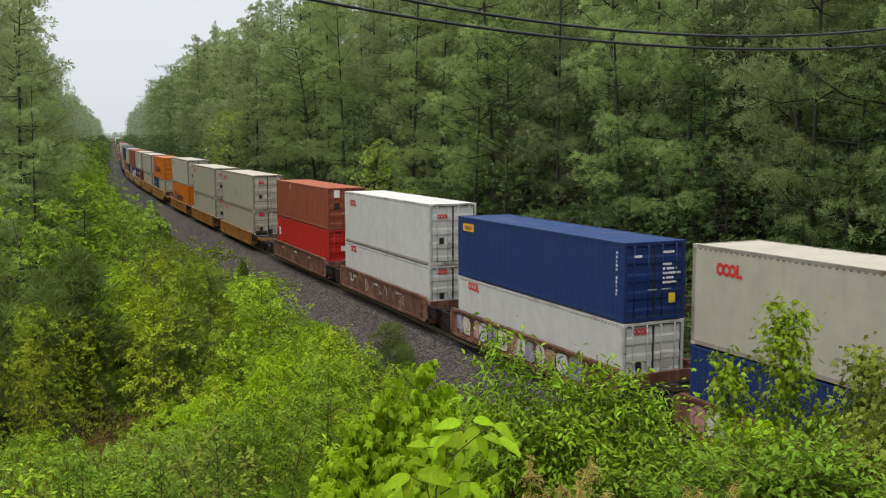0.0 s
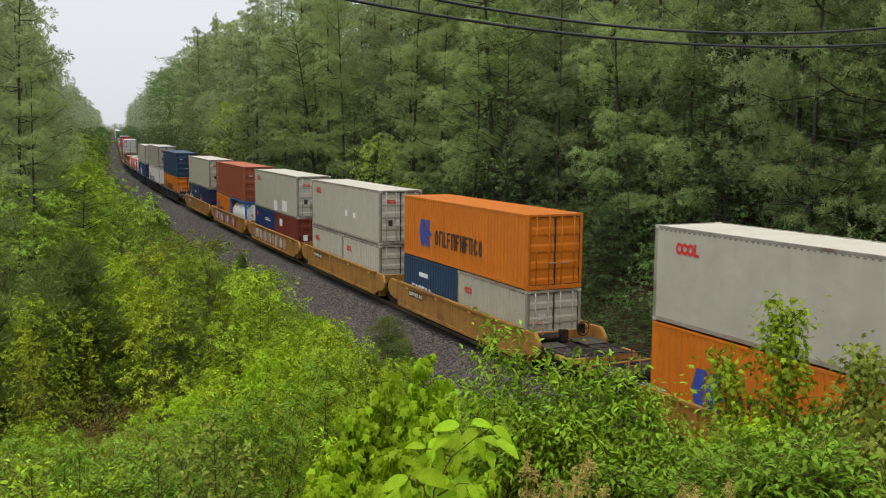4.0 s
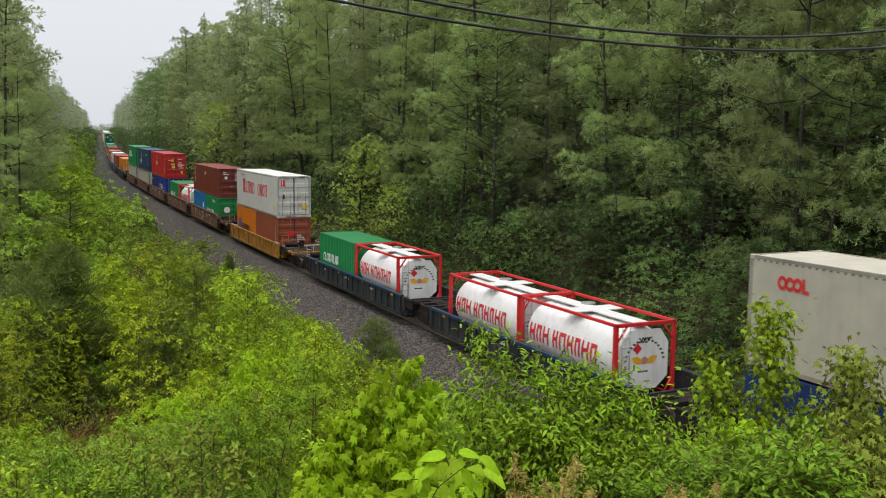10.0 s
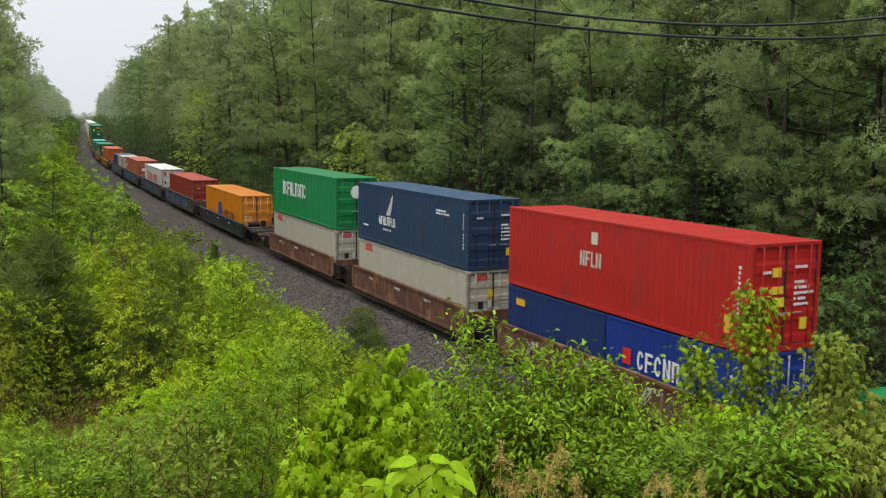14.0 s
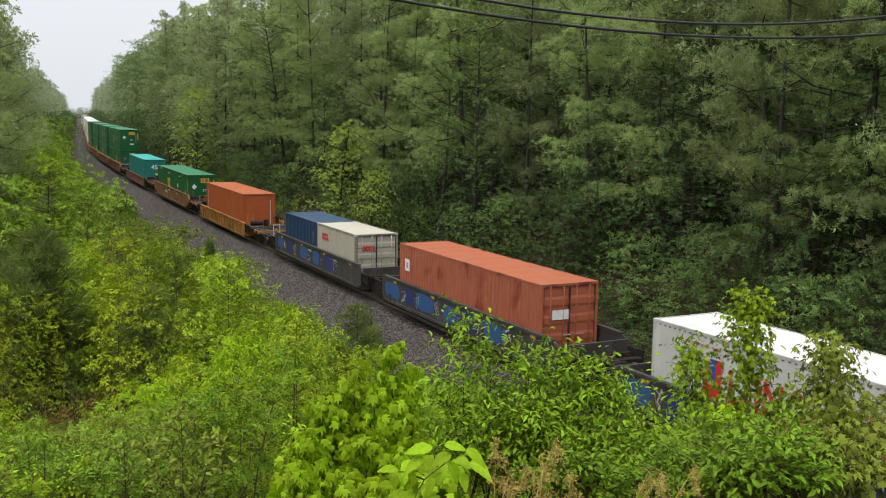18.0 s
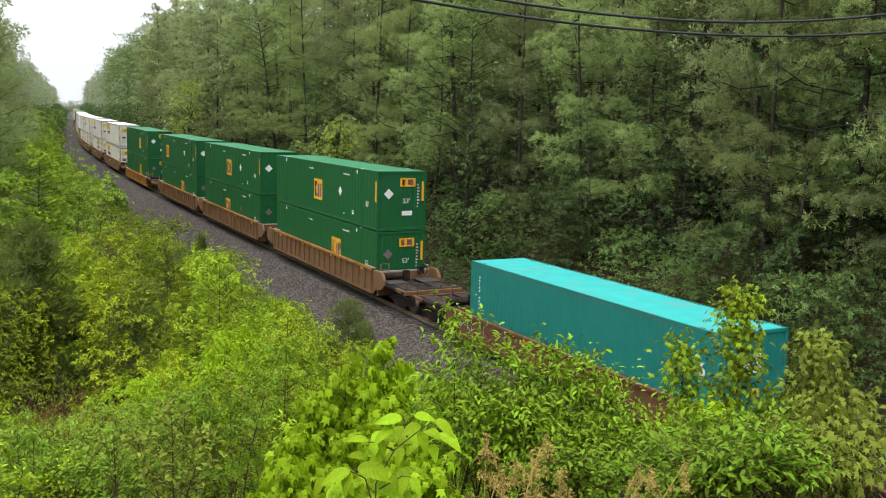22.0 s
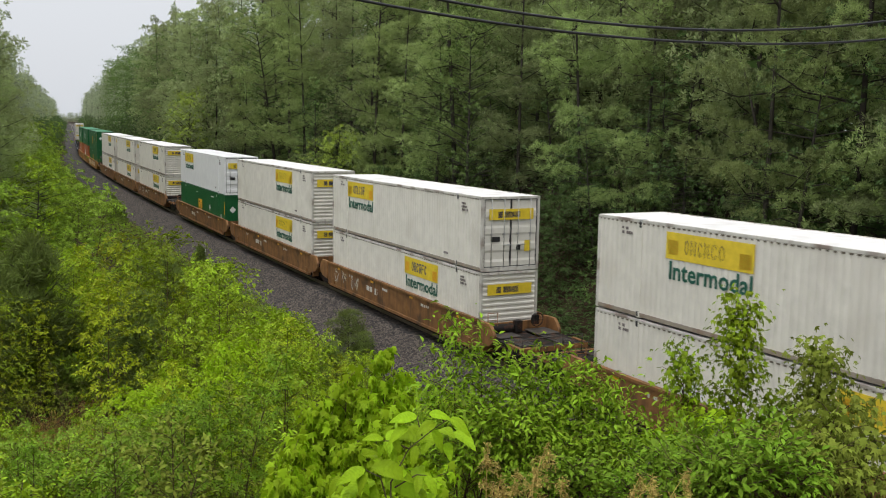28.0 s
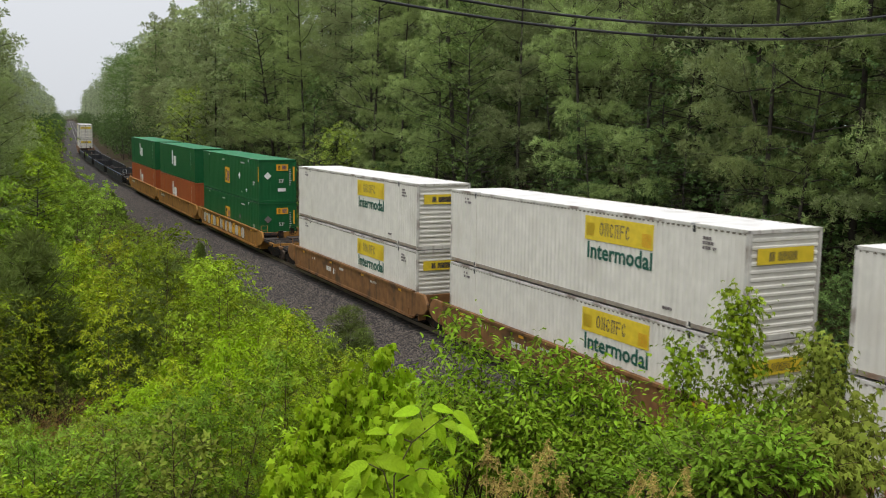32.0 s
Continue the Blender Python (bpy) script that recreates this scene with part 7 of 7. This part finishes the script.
    # the strip behind the train
    for y in np.arange(74, 130, 2.2):
        rest.append((*beside(y + rng.uniform(-0.8, 0.8), rng.uniform(6.2, 8.4)), rng.uniform(0.7, 1.8)))
    for k in range(26):
        px, py = rng.uniform(-1.2, 3.0), rng.uniform(17.5, 30.0)
        twiggy.append((px, py, min(rng.uniform(0.9, 2.2), max(0.6, ceiling_z(px, py) - height(px, py)))))
    bare = [(leaf_tree(360 + i, 2.2, 1.7, 24, 2, 0.055, LEAF_B, "shrub", "twiggy brown-stemmed shrub barely in leaf", 0.05, 4, "saplings on the bank", 0.4, 0.3, whorl=True, r=0.016), 2.2) for i in range(2)]
    stand(bare, twiggy, rng, sink=0.05)
    pines += [(1.6, 33.2, 2.9), (2.7, 33.8, 2.7), (0.9, 32.4, 2.5), (2.2, 35.4, 3.0), (3.4, 35.2, 2.5), (11.9, 96.0, 2.6), (12.3, 93.0, 1.8), (13.2, 62.5, 1.7), (13.2, 62.5, 1.7)]
    open_pine = [(pine_tree(306 + i, 2.4, 0.05, 7, 2.6, 9, 14, 1.25, 0.30, 0.016, PINE_Y, size=0.5, label="open young pine with long yellow-green needles", stubs=0), 2.4) for i in range(2)]
    stand(open_pine, [(13.9, 36.6, 2.0), (14.2, 35.6, 1.3)], rng, sink=0.05)
    stand(cub, pines, rng, sink=0.05)
    stand(gum, shrubs, rng, sink=0.05)
    deep = [(leaf_tree(343 + i, 3.0, 2.2, 14, 4, 0.16, LEAF_T, "shrub", stems=2, start=0.08, whorl=True, aspect=0.45), 3.0) for i in range(2)]
    wood_mass("far_brush", "dense light green brush along the ballast", bulk, [p for k, p in enumerate(rest) if k % 5 < 3], rng, (TWIG, LEAF))
    wood_mass("dark_brush", "darker green brush among the light saplings", deep, [p for k, p in enumerate(rest) if k % 5 > 2], rng, (TWIG, LEAF_T))
    # weeds and seedlings over the bank
    g = np.random.default_rng(8)
    n = 26000
    y = 12 + 54 * g.random(n) ** 1.3
    pts, ways = [], []
    for k in range(n):
        tx = line(y[k])[0]
        x = tx - 5.0 - (tx + 8) * g.random()
        if math.hypot((x - 1.9) / 2.0, (y[k] - 28.5) / 2.6) < 1:
            continue
        pts.append((x, y[k], height(x, y[k]) + g.random() ** 2 * 0.5))
        ways.append((0, 0, 0.7))
    tagged(part("undergrowth", from_arrays("weeds", *leaves(g, np.array(pts), np.array(ways), 0.13, 0.5)), LEAF_D), "low green weeds and seedlings over the bank", "undergrowth", kind="stuff")


def sapling(seed, foot, tips, material, label, leaf=0.12, twigs=9, per=9, star=False, name="sapling", reach=0.45, start=0.25, aspect=0.42, droop=0.5, spread=0.10):
    """A near sapling: stems from one foot to the given tips, side twigs, and leaves one by one along them."""
    rng = np.random.default_rng(seed)
    ob = tagged(new(name), label, "sapling", "saplings in the foreground")
    ob.location = foot
    vs, fs, at, way = [], [], [], []
    for tip in tips:
        tip = np.array(tip, float) - np.array(foot)
        bend = tip * 0.5 + rng.normal(size=3) * 0.05 + np.array((0, 0, 0.1))

        def axis(q):
            return 2 * q * (1 - q) * bend + q * q * tip
        stick([axis(q) for q in np.linspace(0, 1, 7)], 0.009, 0.0025, 6, vs, fs)
        for i in range(twigs):
            q = start + (1 - start) * (i + rng.random()) / twigs
            ang = i * 2.4 + rng.random()
            ln = reach * (1.15 - 0.75 * q) * rng.uniform(0.6, 1.15)
            out = np.array((math.cos(ang), math.sin(ang), rng.uniform(0.35, 0.9)))
            p0, p2 = axis(q), axis(q) + out * ln
            stick([p0, (p0 + p2) / 2 + np.array((0, 0, 0.03)), p2], 0.0045, 0.0018, 4, vs, fs)
            for v in rng.uniform(0.2, 1.02, per):
                at.append(p0 + (p2 - p0) * v + rng.normal(size=3) * spread * 0.4)
                way.append(unit(out * np.array((1, 1, 0.3)) + rng.normal(size=3) * 0.6))
        for v in rng.uniform(0.9, 1.01, per):
            at.append(axis(v) + rng.normal(size=3) * spread * 0.3)
            way.append(unit(rng.normal(size=3) + np.array((0, 0, 0.6))))
    tagged(part("stem", from_arrays("stem", vs, fs), TWIG, ob), kind="stuff")
    at, way = np.array(at), np.array(way)
    part("foliage", from_arrays("foliage", *(star_leaves(rng, at, way, leaf, max(0.7, droop)) if star else blades(rng, at, way, leaf, aspect, droop))), material, ob)
    return ob


def build_foreground():
    def foot(x, y):
        return (x, y, height(x, y) - 0.05)
    cherry = "cherry-like sapling with pointed glossy green leaves"
    sapling(401, foot(3.7, 7.0), [(3.63, 6.95, 7.07), (3.85, 6.9, 6.75), (3.45, 7.1, 6.5), (3.75, 6.6, 6.4)], LEAF_C, cherry, 0.065, 20, 32, aspect=0.38, droop=0.7, spread=0.16)
    sapling(402, foot(4.1, 6.6), [(4.05, 6.6, 6.78), (4.35, 6.5, 6.82), (3.95, 6.2, 6.4), (4.5, 6.3, 6.5), (4.2, 6.0, 6.2)], LEAF_C, cherry, 0.065, 20, 32, aspect=0.38, droop=0.7, spread=0.16)
    sapling(403, foot(4.5, 6.3), [(4.55, 6.35, 6.72), (4.8, 6.2, 6.5), (4.7, 5.8, 6.3), (4.5, 5.6, 6.1)], LEAF_C, cherry, 0.065, 20, 32, aspect=0.38, droop=0.7, spread=0.16)
    sapling(404, foot(4.0, 6.9), [(3.95, 6.9, 6.45), (4.3, 6.8, 6.5), (4.1, 6.4, 6.3), (4.6, 6.6, 6.4), (4.9, 6.4, 6.35)], LEAF_C, cherry, 0.062, 18, 30, aspect=0.38, droop=0.7, spread=0.16)
    sapling(411, foot(5.9, 5.95), [(5.91, 5.94, 7.22)], LEAF, "slender sapling with rounded clusters of small leaves", 0.060, 36, 46, star=True, reach=0.42, start=0.30, spread=0.18)
    sapling(412, foot(5.95, 5.15), [(5.97, 5.1, 6.98)], LEAF_B, "slender sapling with bronze-green young leaves", 0.062, 36, 40, star=True, reach=0.46, start=0.30, spread=0.18)
    sapling(413, foot(5.5, 6.2), [(5.49, 6.22, 6.8)], LEAF, "thin sapling with small green leaves", 0.058, 28, 30, star=True, reach=0.32, start=0.35, spread=0.14)
    for k, (x, y, z, mt) in enumerate(((4.9, 5.4, 6.40, LEAF_T), (5.2, 5.0, 6.45, LEAF_T), (4.6, 4.9, 6.45, LEAF_T), (5.0, 4.45, 6.6, LEAF_B), (5.5, 4.6, 6.7, LEAF_B), (4.3, 5.0, 6.35, LEAF_T), (4.6, 4.3, 6.65, LEAF_T), (5.9, 5.6, 6.4, LEAF_T), (6.2, 4.9, 6.6, LEAF_B), (3.9, 5.6, 6.2, LEAF_T),
                                       (5.3, 5.7, 6.35, LEAF_M), (6.3, 5.5, 6.55, LEAF_B), (4.2, 4.5, 6.5, LEAF_T), (5.6, 5.2, 6.45, LEAF_T))):
        hang = mt is not LEAF_T
        sapling(420 + k, foot(x, y), [(x + 0.05, y, z), (x - 0.25, y + 0.15, z - 0.2), (x + 0.25, y - 0.1, z - 0.25)], mt, "bushy sapling with bronze-tinged leaves" if mt is LEAF_B else "bushy sapling with small green leaves", 0.078 if hang else 0.062, 16, 13 if hang else 22, star=hang, aspect=0.42, droop=0.35, reach=0.42)
    for k in range(14):
        rng = random.Random(470 + k)
        x, y = 4.1 + 0.24 * k, 9.6 - 0.2 * k + rng.uniform(-0.8, 0.5)
        z = EYE[2] - 0.292 * math.hypot(x, y) - rng.uniform(0.0, 0.35)
        sapling(470 + k, foot(x, y), [(x, y, z), (x + 0.3, y + 0.1, z - 0.25), (x - 0.3, y - 0.1, z - 0.3), (x, y - 0.35, z - 0.45)], (LEAF_T, LEAF)[k % 2], "bushy sapling with small green leaves", 0.06, 16, 24, aspect=0.42, droop=0.3, reach=0.5, start=0.15)
    for k, (x, y, z) in enumerate(((3.44, 8.05, 6.58), (3.09, 8.14, 6.36), (2.75, 8.1, 6.15), (3.3, 7.6, 6.2), (2.9, 7.4, 6.0), (2.45, 7.8, 5.85), (3.2, 7.0, 5.95), (2.2, 7.3, 5.8), (2.6, 6.7, 5.8), (3.05, 6.4, 5.9))):
        sapling(440 + k, foot(x, y), [(x, y, z), (x + 0.22, y + 0.1, z - 0.3), (x - 0.2, y - 0.05, z - 0.35)], LEAF_M, "maple-like sapling with hanging lobed light green leaves", 0.098, 14, 20, star=True, reach=0.3, start=0.3, droop=1.25)
    for k in range(26):
        rng = random.Random(500 + k)
        x, y = rng.uniform(-1.0, 3.2), rng.uniform(8.5, 15.0)
        z = min(height(x, y) + 2.4, ceiling_z(x, y) - 0.05 - 0.02 * math.hypot(x, y)) - rng.uniform(0, 0.5)
        sapling(500 + k, foot(x, y), [(x, y, z), (x + 0.3, y, z - 0.3), (x - 0.3, y + 0.2, z - 0.35)], (LEAF, LEAF_B, LEAF_T, LEAF_B)[k % 4], "slender sapling with small fresh leaves", 0.070, 13, 18, aspect=0.46, droop=0.3, reach=0.36, start=0.2)
    # dried seed heads
    for k, (x, y, z) in enumerate(((1.85, 3.31, 7.40), (1.95, 3.3, 7.37), (1.72, 3.2, 7.28), (1.88, 3.05, 7.24), (2.2, 3.3, 7.26), (2.32, 3.2, 7.22), (2.06, 3.3, 7.2), (2.14, 3.22, 7.24), (1.8, 3.1, 7.16), (2.46, 3.3, 7.14), (2.6, 3.28, 7.1))):
        rng = np.random.default_rng(600 + k)
        ob = tagged(new("dry_weed"), "dry tan weed with a feathery seed head", "weed", "dry weeds")
        base = foot(x + 0.05, y)
        ob.location = base
        vs, fs = [], []
        top = np.array((x, y, z)) - np.array(base)
        lean = rng.normal(size=3) * np.array((0.16, 0.08, 0.0)) + np.array((0.10, 0, -0.03))
        stick([top * q + lean * q * q for q in np.linspace(0, 1, 7)], 0.0045, 0.0015, 5, vs, fs)
        tip, heads = top + lean, []
        for j in range(9):                  # loose side plumes that hang from the top of the stalk
            v = 0.03 + 0.30 * (j + rng.random()) / 9
            p0 = tip - np.array((0, 0, 1.0)) * v - lean * v * 0.9
            out = unit(rng.normal(size=3) * np.array((1, 1, 0.2)) + np.array((0.5, 0, 0.5)))
            ln = 0.03 + 0.07 * v
            p1, p2 = p0 + out * ln, p0 + out * ln * 1.7 - np.array((0, 0, 0.05 + 0.08 * v))
            stick([p0, p1, p2], 0.0014, 0.0007, 3, vs, fs)
            for e in rng.uniform(0.2, 1.0, 16):
                heads.append(p0 * (1 - e) ** 2 + 2 * e * (1 - e) * p1 + e * e * p2 + rng.normal(size=3) * 0.006)
        part("stalk", from_arrays("stalk", vs, fs), DRY, ob)
        heads = np.concatenate([np.array(heads), tip - np.outer(rng.uniform(0, 0.1, 40), (0, 0, 1.0)) + rng.normal(size=(40, 3)) * 0.007])
        tagged(part("seed_head", from_arrays("seed_head", *tufts(rng, heads, np.tile((0.3, 0, -0.2), (len(heads), 1)), 3, 0.020, 0.0045)), DRY, ob), kind="stuff")


def build_verge():
    """Low growth at the foot of the ballast, along the near side."""
    g = np.random.default_rng(61)
    pts = []
    for k in range(6500):
        u = 44 + 120 * g.random() ** 1.2
        x, y = beside(u, -5.0 - 5.0 * g.random())
        pts.append((x, y, height(x, y) + 0.75 * g.random() ** 1.4))
    tagged(part("verge_weeds", from_arrays("verge", *rosettes(g, np.array(pts), np.tile((0, 0, 0.7), (len(pts), 1)), 6, 0.17, 0.5)), LEAF_K), "low green weeds along the foot of the ballast", "undergrowth", kind="stuff")


def build_clearing():
    """Dry grass and a fallen reddish pine bough in the gap between the saplings."""
    g = np.random.default_rng(44)
    pts = []
    for k in range(900):
        x, y = 1.9 + g.normal() * 1.1, 28.3 + g.normal() * 1.3
        pts.append((x, y, height(x, y) + 0.02))
    tagged(part("dry_grass", from_arrays("dry_grass", *tufts(g, np.array(pts), np.tile((0, 0, 1.0), (900, 1)), 6, 0.45, 0.012, 0.45)), DRY), "dry straw-coloured grass in a gap between saplings", "grass", kind="stuff")
    ob = tagged(new("fallen_bough"), "fallen pine bough with rust-brown dead needles", "branch")
    x, y = 1.9, 29.2
    ob.location = (x, y, height(x, y) + 0.25)
    vs, fs = [], []
    stick([(-0.9, 0.2, -0.2), (0, 0, 0.25), (0.9, -0.1, 0.75)], 0.03, 0.01, 6, vs, fs)
    part("limb", from_arrays("limb", vs, fs), TWIG, ob)
    q = g.uniform(-0.8, 0.9, 130)
    at = np.stack([q, -0.1 * q, 0.25 + 0.45 * q], 1) + g.normal(size=(130, 3)) * 0.16
    part("needles", from_arrays("dead_needles", *tufts(g, at, np.tile((0, 0, -0.3), (130, 1)), 8, 0.2, 0.02)), DEAD, ob)


def build_snag():
    """A thin dead trunk that leans among the pines."""
    ob = tagged(new("dead_tree"), "thin dark dead trunk leaning among the pines", "tree")
    x, y = 30.4, 28.6
    ob.location = (x, y, height(x, y) - 0.1)
    z = 8.7 - ob.location.z
    vs, fs = [], []
    stick([(0, 0.0, -0.1), (0.05, 0.6, z * 0.5), (0, 1.5, z), (-0.05, 2.2, z + 2.2), (-0.1, 3.1, z + 4.6)], 0.09, 0.03, 7, vs, fs)
    stick([(0.02, 1.3, z * 0.85), (-0.4, 1.0, z * 0.92)], 0.02, 0.008, 4, vs, fs)
    part("trunk", from_arrays("snag", vs, fs), BARK, ob)


def build_marker():
    """Small white trackside marker with a dark foot."""
    x, y = beside(68.5, -3.35)
    ob = tagged(new("trackside_marker"), "small white trackside marker on a dark foot", "marker")
    ob.location = (x, y, height(x, y) - 0.15)
    part("post", boxes((-0.04, 0.04, -0.04, 0.04, 0.0, 0.45), bevel=0.008), STEEL, ob)
    part("plate", boxes((-0.16, 0.16, -0.03, 0.03, 0.34, 0.56), bevel=0.01), INK["white"], ob)


def broad_leaf(seed):
    """A broad pointed leaf with a toothed edge, sunken veins and a curled blade; its stalk at the origin, its tip at +y."""
    rng = np.random.default_rng(seed)
    bm = bmesh.new()
    n, w = 42, 5
    rows = []
    for i in range(n + 1):
        q = i / n
        half = 0.285 * math.sin(math.pi * min(1, q * 0.95 + 0.02) ** 0.82) ** 0.85 * (1 - 0.30 * q) + 0.002
        tooth = 0.010 * (i % 2) * (0.2 < q < 0.97)
        row = []
        for j in range(-w, w + 1):
            s = j / w
            x = s * (half + tooth * (abs(j) == w))
            z = 0.36 * abs(s) * half + 0.028 * math.sin(q * 62 - 9 * abs(s)) * (abs(s) * (1.25 - abs(s))) ** 0.5 - (0.30 + 0.16 * (seed % 3)) * q * q - 0.22 * s * s * half
            row.append(bm.verts.new((x, q, z)))
        rows.append(row)
    for a, b in zip(rows, rows[1:]):
        for k in range(2 * w):
            bm.faces.new((a[k], a[k + 1], b[k + 1], b[k])).smooth = True
    return mesh_of("broad_leaf", bm)


# leaf stalk and tip on the spray's plane, in thousandths of its half width
SPRAY = ((430, 385, 290, 385), (478, 375, 588, 372), (560, 392, 672, 436), (500, 408, 392, 452), (490, 440, 572, 535), (395, 425, 284, 462), (300, 470, 192, 440), (345, 465, 372, 545), (430, 500, 396, 590),
         (300, 495, 268, 560), (235, 600, 178, 700), (392, 600, 308, 640), (440, 615, 428, 705), (465, 615, 532, 695), (260, 580, 472, 574), (230, 588, 76, 640), (205, 612, 262, 705), (135, 618, 56, 700))


def build_spray():
    """The bright leafy branch close to the eye; it sways in the wind."""
    ob = tagged(new("leafy_branch"), "bright green leafy branch with broad toothed leaves", "branch")
    eye = Vector(EYE)
    m = aim(26.69, -6.87, 0.69).to_3x3()
    k = 1 / (2.176 * 1642.05)
    rng = random.Random(2)

    def put(cx, cy, dist):
        return eye + m @ Vector(((540 + cx / 2.176 - 784) / 1642.05, -(560 + cy / 2.176 - 441) / 1642.05, -1)) * dist
    root = put(330, 900, 3.1)
    ob.location = root
    kinds = [broad_leaf(i) for i in range(3)]
    twigs = bmesh.new()
    lines = (((330, 900), (330, 640), (400, 510), (500, 430), (560, 392)), ((330, 760), (290, 620), (230, 590), (140, 615)), ((400, 510), (330, 480), (300, 480)), ((345, 660), (430, 610), (470, 614)), ((450, 460), (430, 385)))
    for ln in lines:
        tube(twigs, [put(x, y, 3.02) - root for x, y in ln], 0.0032, 0.0015, 5)
    part("twig", twigs, GREEN_TWIG, ob)
    more = [(x0 + rng.uniform(-50, 60), y0 + rng.uniform(10, 80), x1 + rng.uniform(-40, 50), y1 + rng.uniform(0, 90)) for x0, y0, x1, y1 in SPRAY]
    for i, (x0, y0, x1, y1) in enumerate((*SPRAY, *more)):
        a = put(x0, y0, 3.0 if i < len(SPRAY) else 3.12) - root
        b = put(x1, y1, 3.0 + rng.uniform(-0.05, 0.03)) - root
        d = b - a
        y = (d.normalized() + m @ Vector((0, 0, rng.uniform(0.1, 0.45)))).normalized()
        x = y.cross(m @ Vector((rng.uniform(-0.35, 0.35), 0.75, 0.65))).normalized()
        z = x.cross(y)
        size = d.length * (0.74 if i < len(SPRAY) else 0.62)
        part("leaf", kinds[i % 3], LEAF_S, ob, m=Matrix.Translation(a) @ Matrix((x, y, z)).transposed().to_4x4() @ Matrix.Diagonal((size, size, size, 1)))
    return ob, root


def build_cables():
    for a, b, c, r in ((0.01327, -0.24636, 11.576, 0.021), (0.01028, -0.19718, 11.187, 0.021)):
        bm = bmesh.new()
        tube(bm, [(x, 12.0, a * x * x + b * x + c) for x in np.linspace(-8, 27, 60)], r, sides=8)
        tagged(part("overhead_cable", bm, CABLE), "black overhead cable sagging across the line", "cable", "overhead cables")


build_woods()
build_forest_floor()
build_brush()
build_foreground()
build_clearing()
build_verge()
build_marker()
build_snag()
BRANCH, BRANCH_AT = build_spray()
build_cables()


# ---- what moves ----
def travelled(t):
    return SPEED * t + GAIN * t * t


def on_line(place, lift, t):
    """Pose of a thing on the line: its middle, set along the chord."""
    u = place - travelled(t)
    x, dx, z, dz = line(u)
    m = pose(x, u, z, math.degrees(math.atan(dz)), 0, -math.degrees(math.atan(dx)))
    return m @ pose(0, 0, lift)


def motions():
    steps = [k * 1.0 for k in range(33)]
    for ob, place, lift in MOVERS:
        walk(ob, [(t, on_line(place, lift, t)) for t in steps])
    # the near branch in the wind: seconds and the shift of its leaves from their rest, in metres
    walk(BRANCH, [(t, Matrix.Translation(BRANCH_AT + Vector((x, y, z)))) for t, x, y, z in (
    (0, 0.008, 0.003, 0.020), (1, 0.005, 0.004, 0.019), (2, 0.013, 0.001, 0.023), (3, 0.008, -0.001, 0.010),
    (6, 0.010, -0.009, -0.009), (7, -0.120, 0.077, 0.040), (8, -0.299, 0.145, 0.001), (9, -0.094, 0.041, -0.025),
    (10, -0.007, -0.030, -0.087), (11, -0.035, 0.014, -0.014), (12, -0.248, 0.171, 0.151), (13, -0.054, 0.016, -0.035),
    (14, -0.059, -0.023, -0.140), (17, -0.002, -0.004, -0.013), (18, 0.004, -0.045, -0.109), (19, 0.072, -0.078, -0.093),
    (20, -0.077, 0.069, 0.079), (21, 0.076, -0.045, -0.003), (22, -0.045, 0.011, -0.036), (23, -0.118, 0.026, -0.097),
    (24, -0.229, 0.125, 0.032), (25, -0.002, 0.010, 0.024), (28, -0.000, -0.000, -0.000), (28.5, -0.022, 0.039, 0.078),
    (29, -0.029, 0.013, -0.008), (29.5, -0.085, 0.059, 0.039), (30, -0.067, 0.052, 0.045), (30.5, 0.017, -0.011, -0.005),
    (31, 0.006, 0.010, 0.038), (31.5, -0.022, 0.016, 0.012), (32, 0.009, -0.002, 0.008),)])


motions()
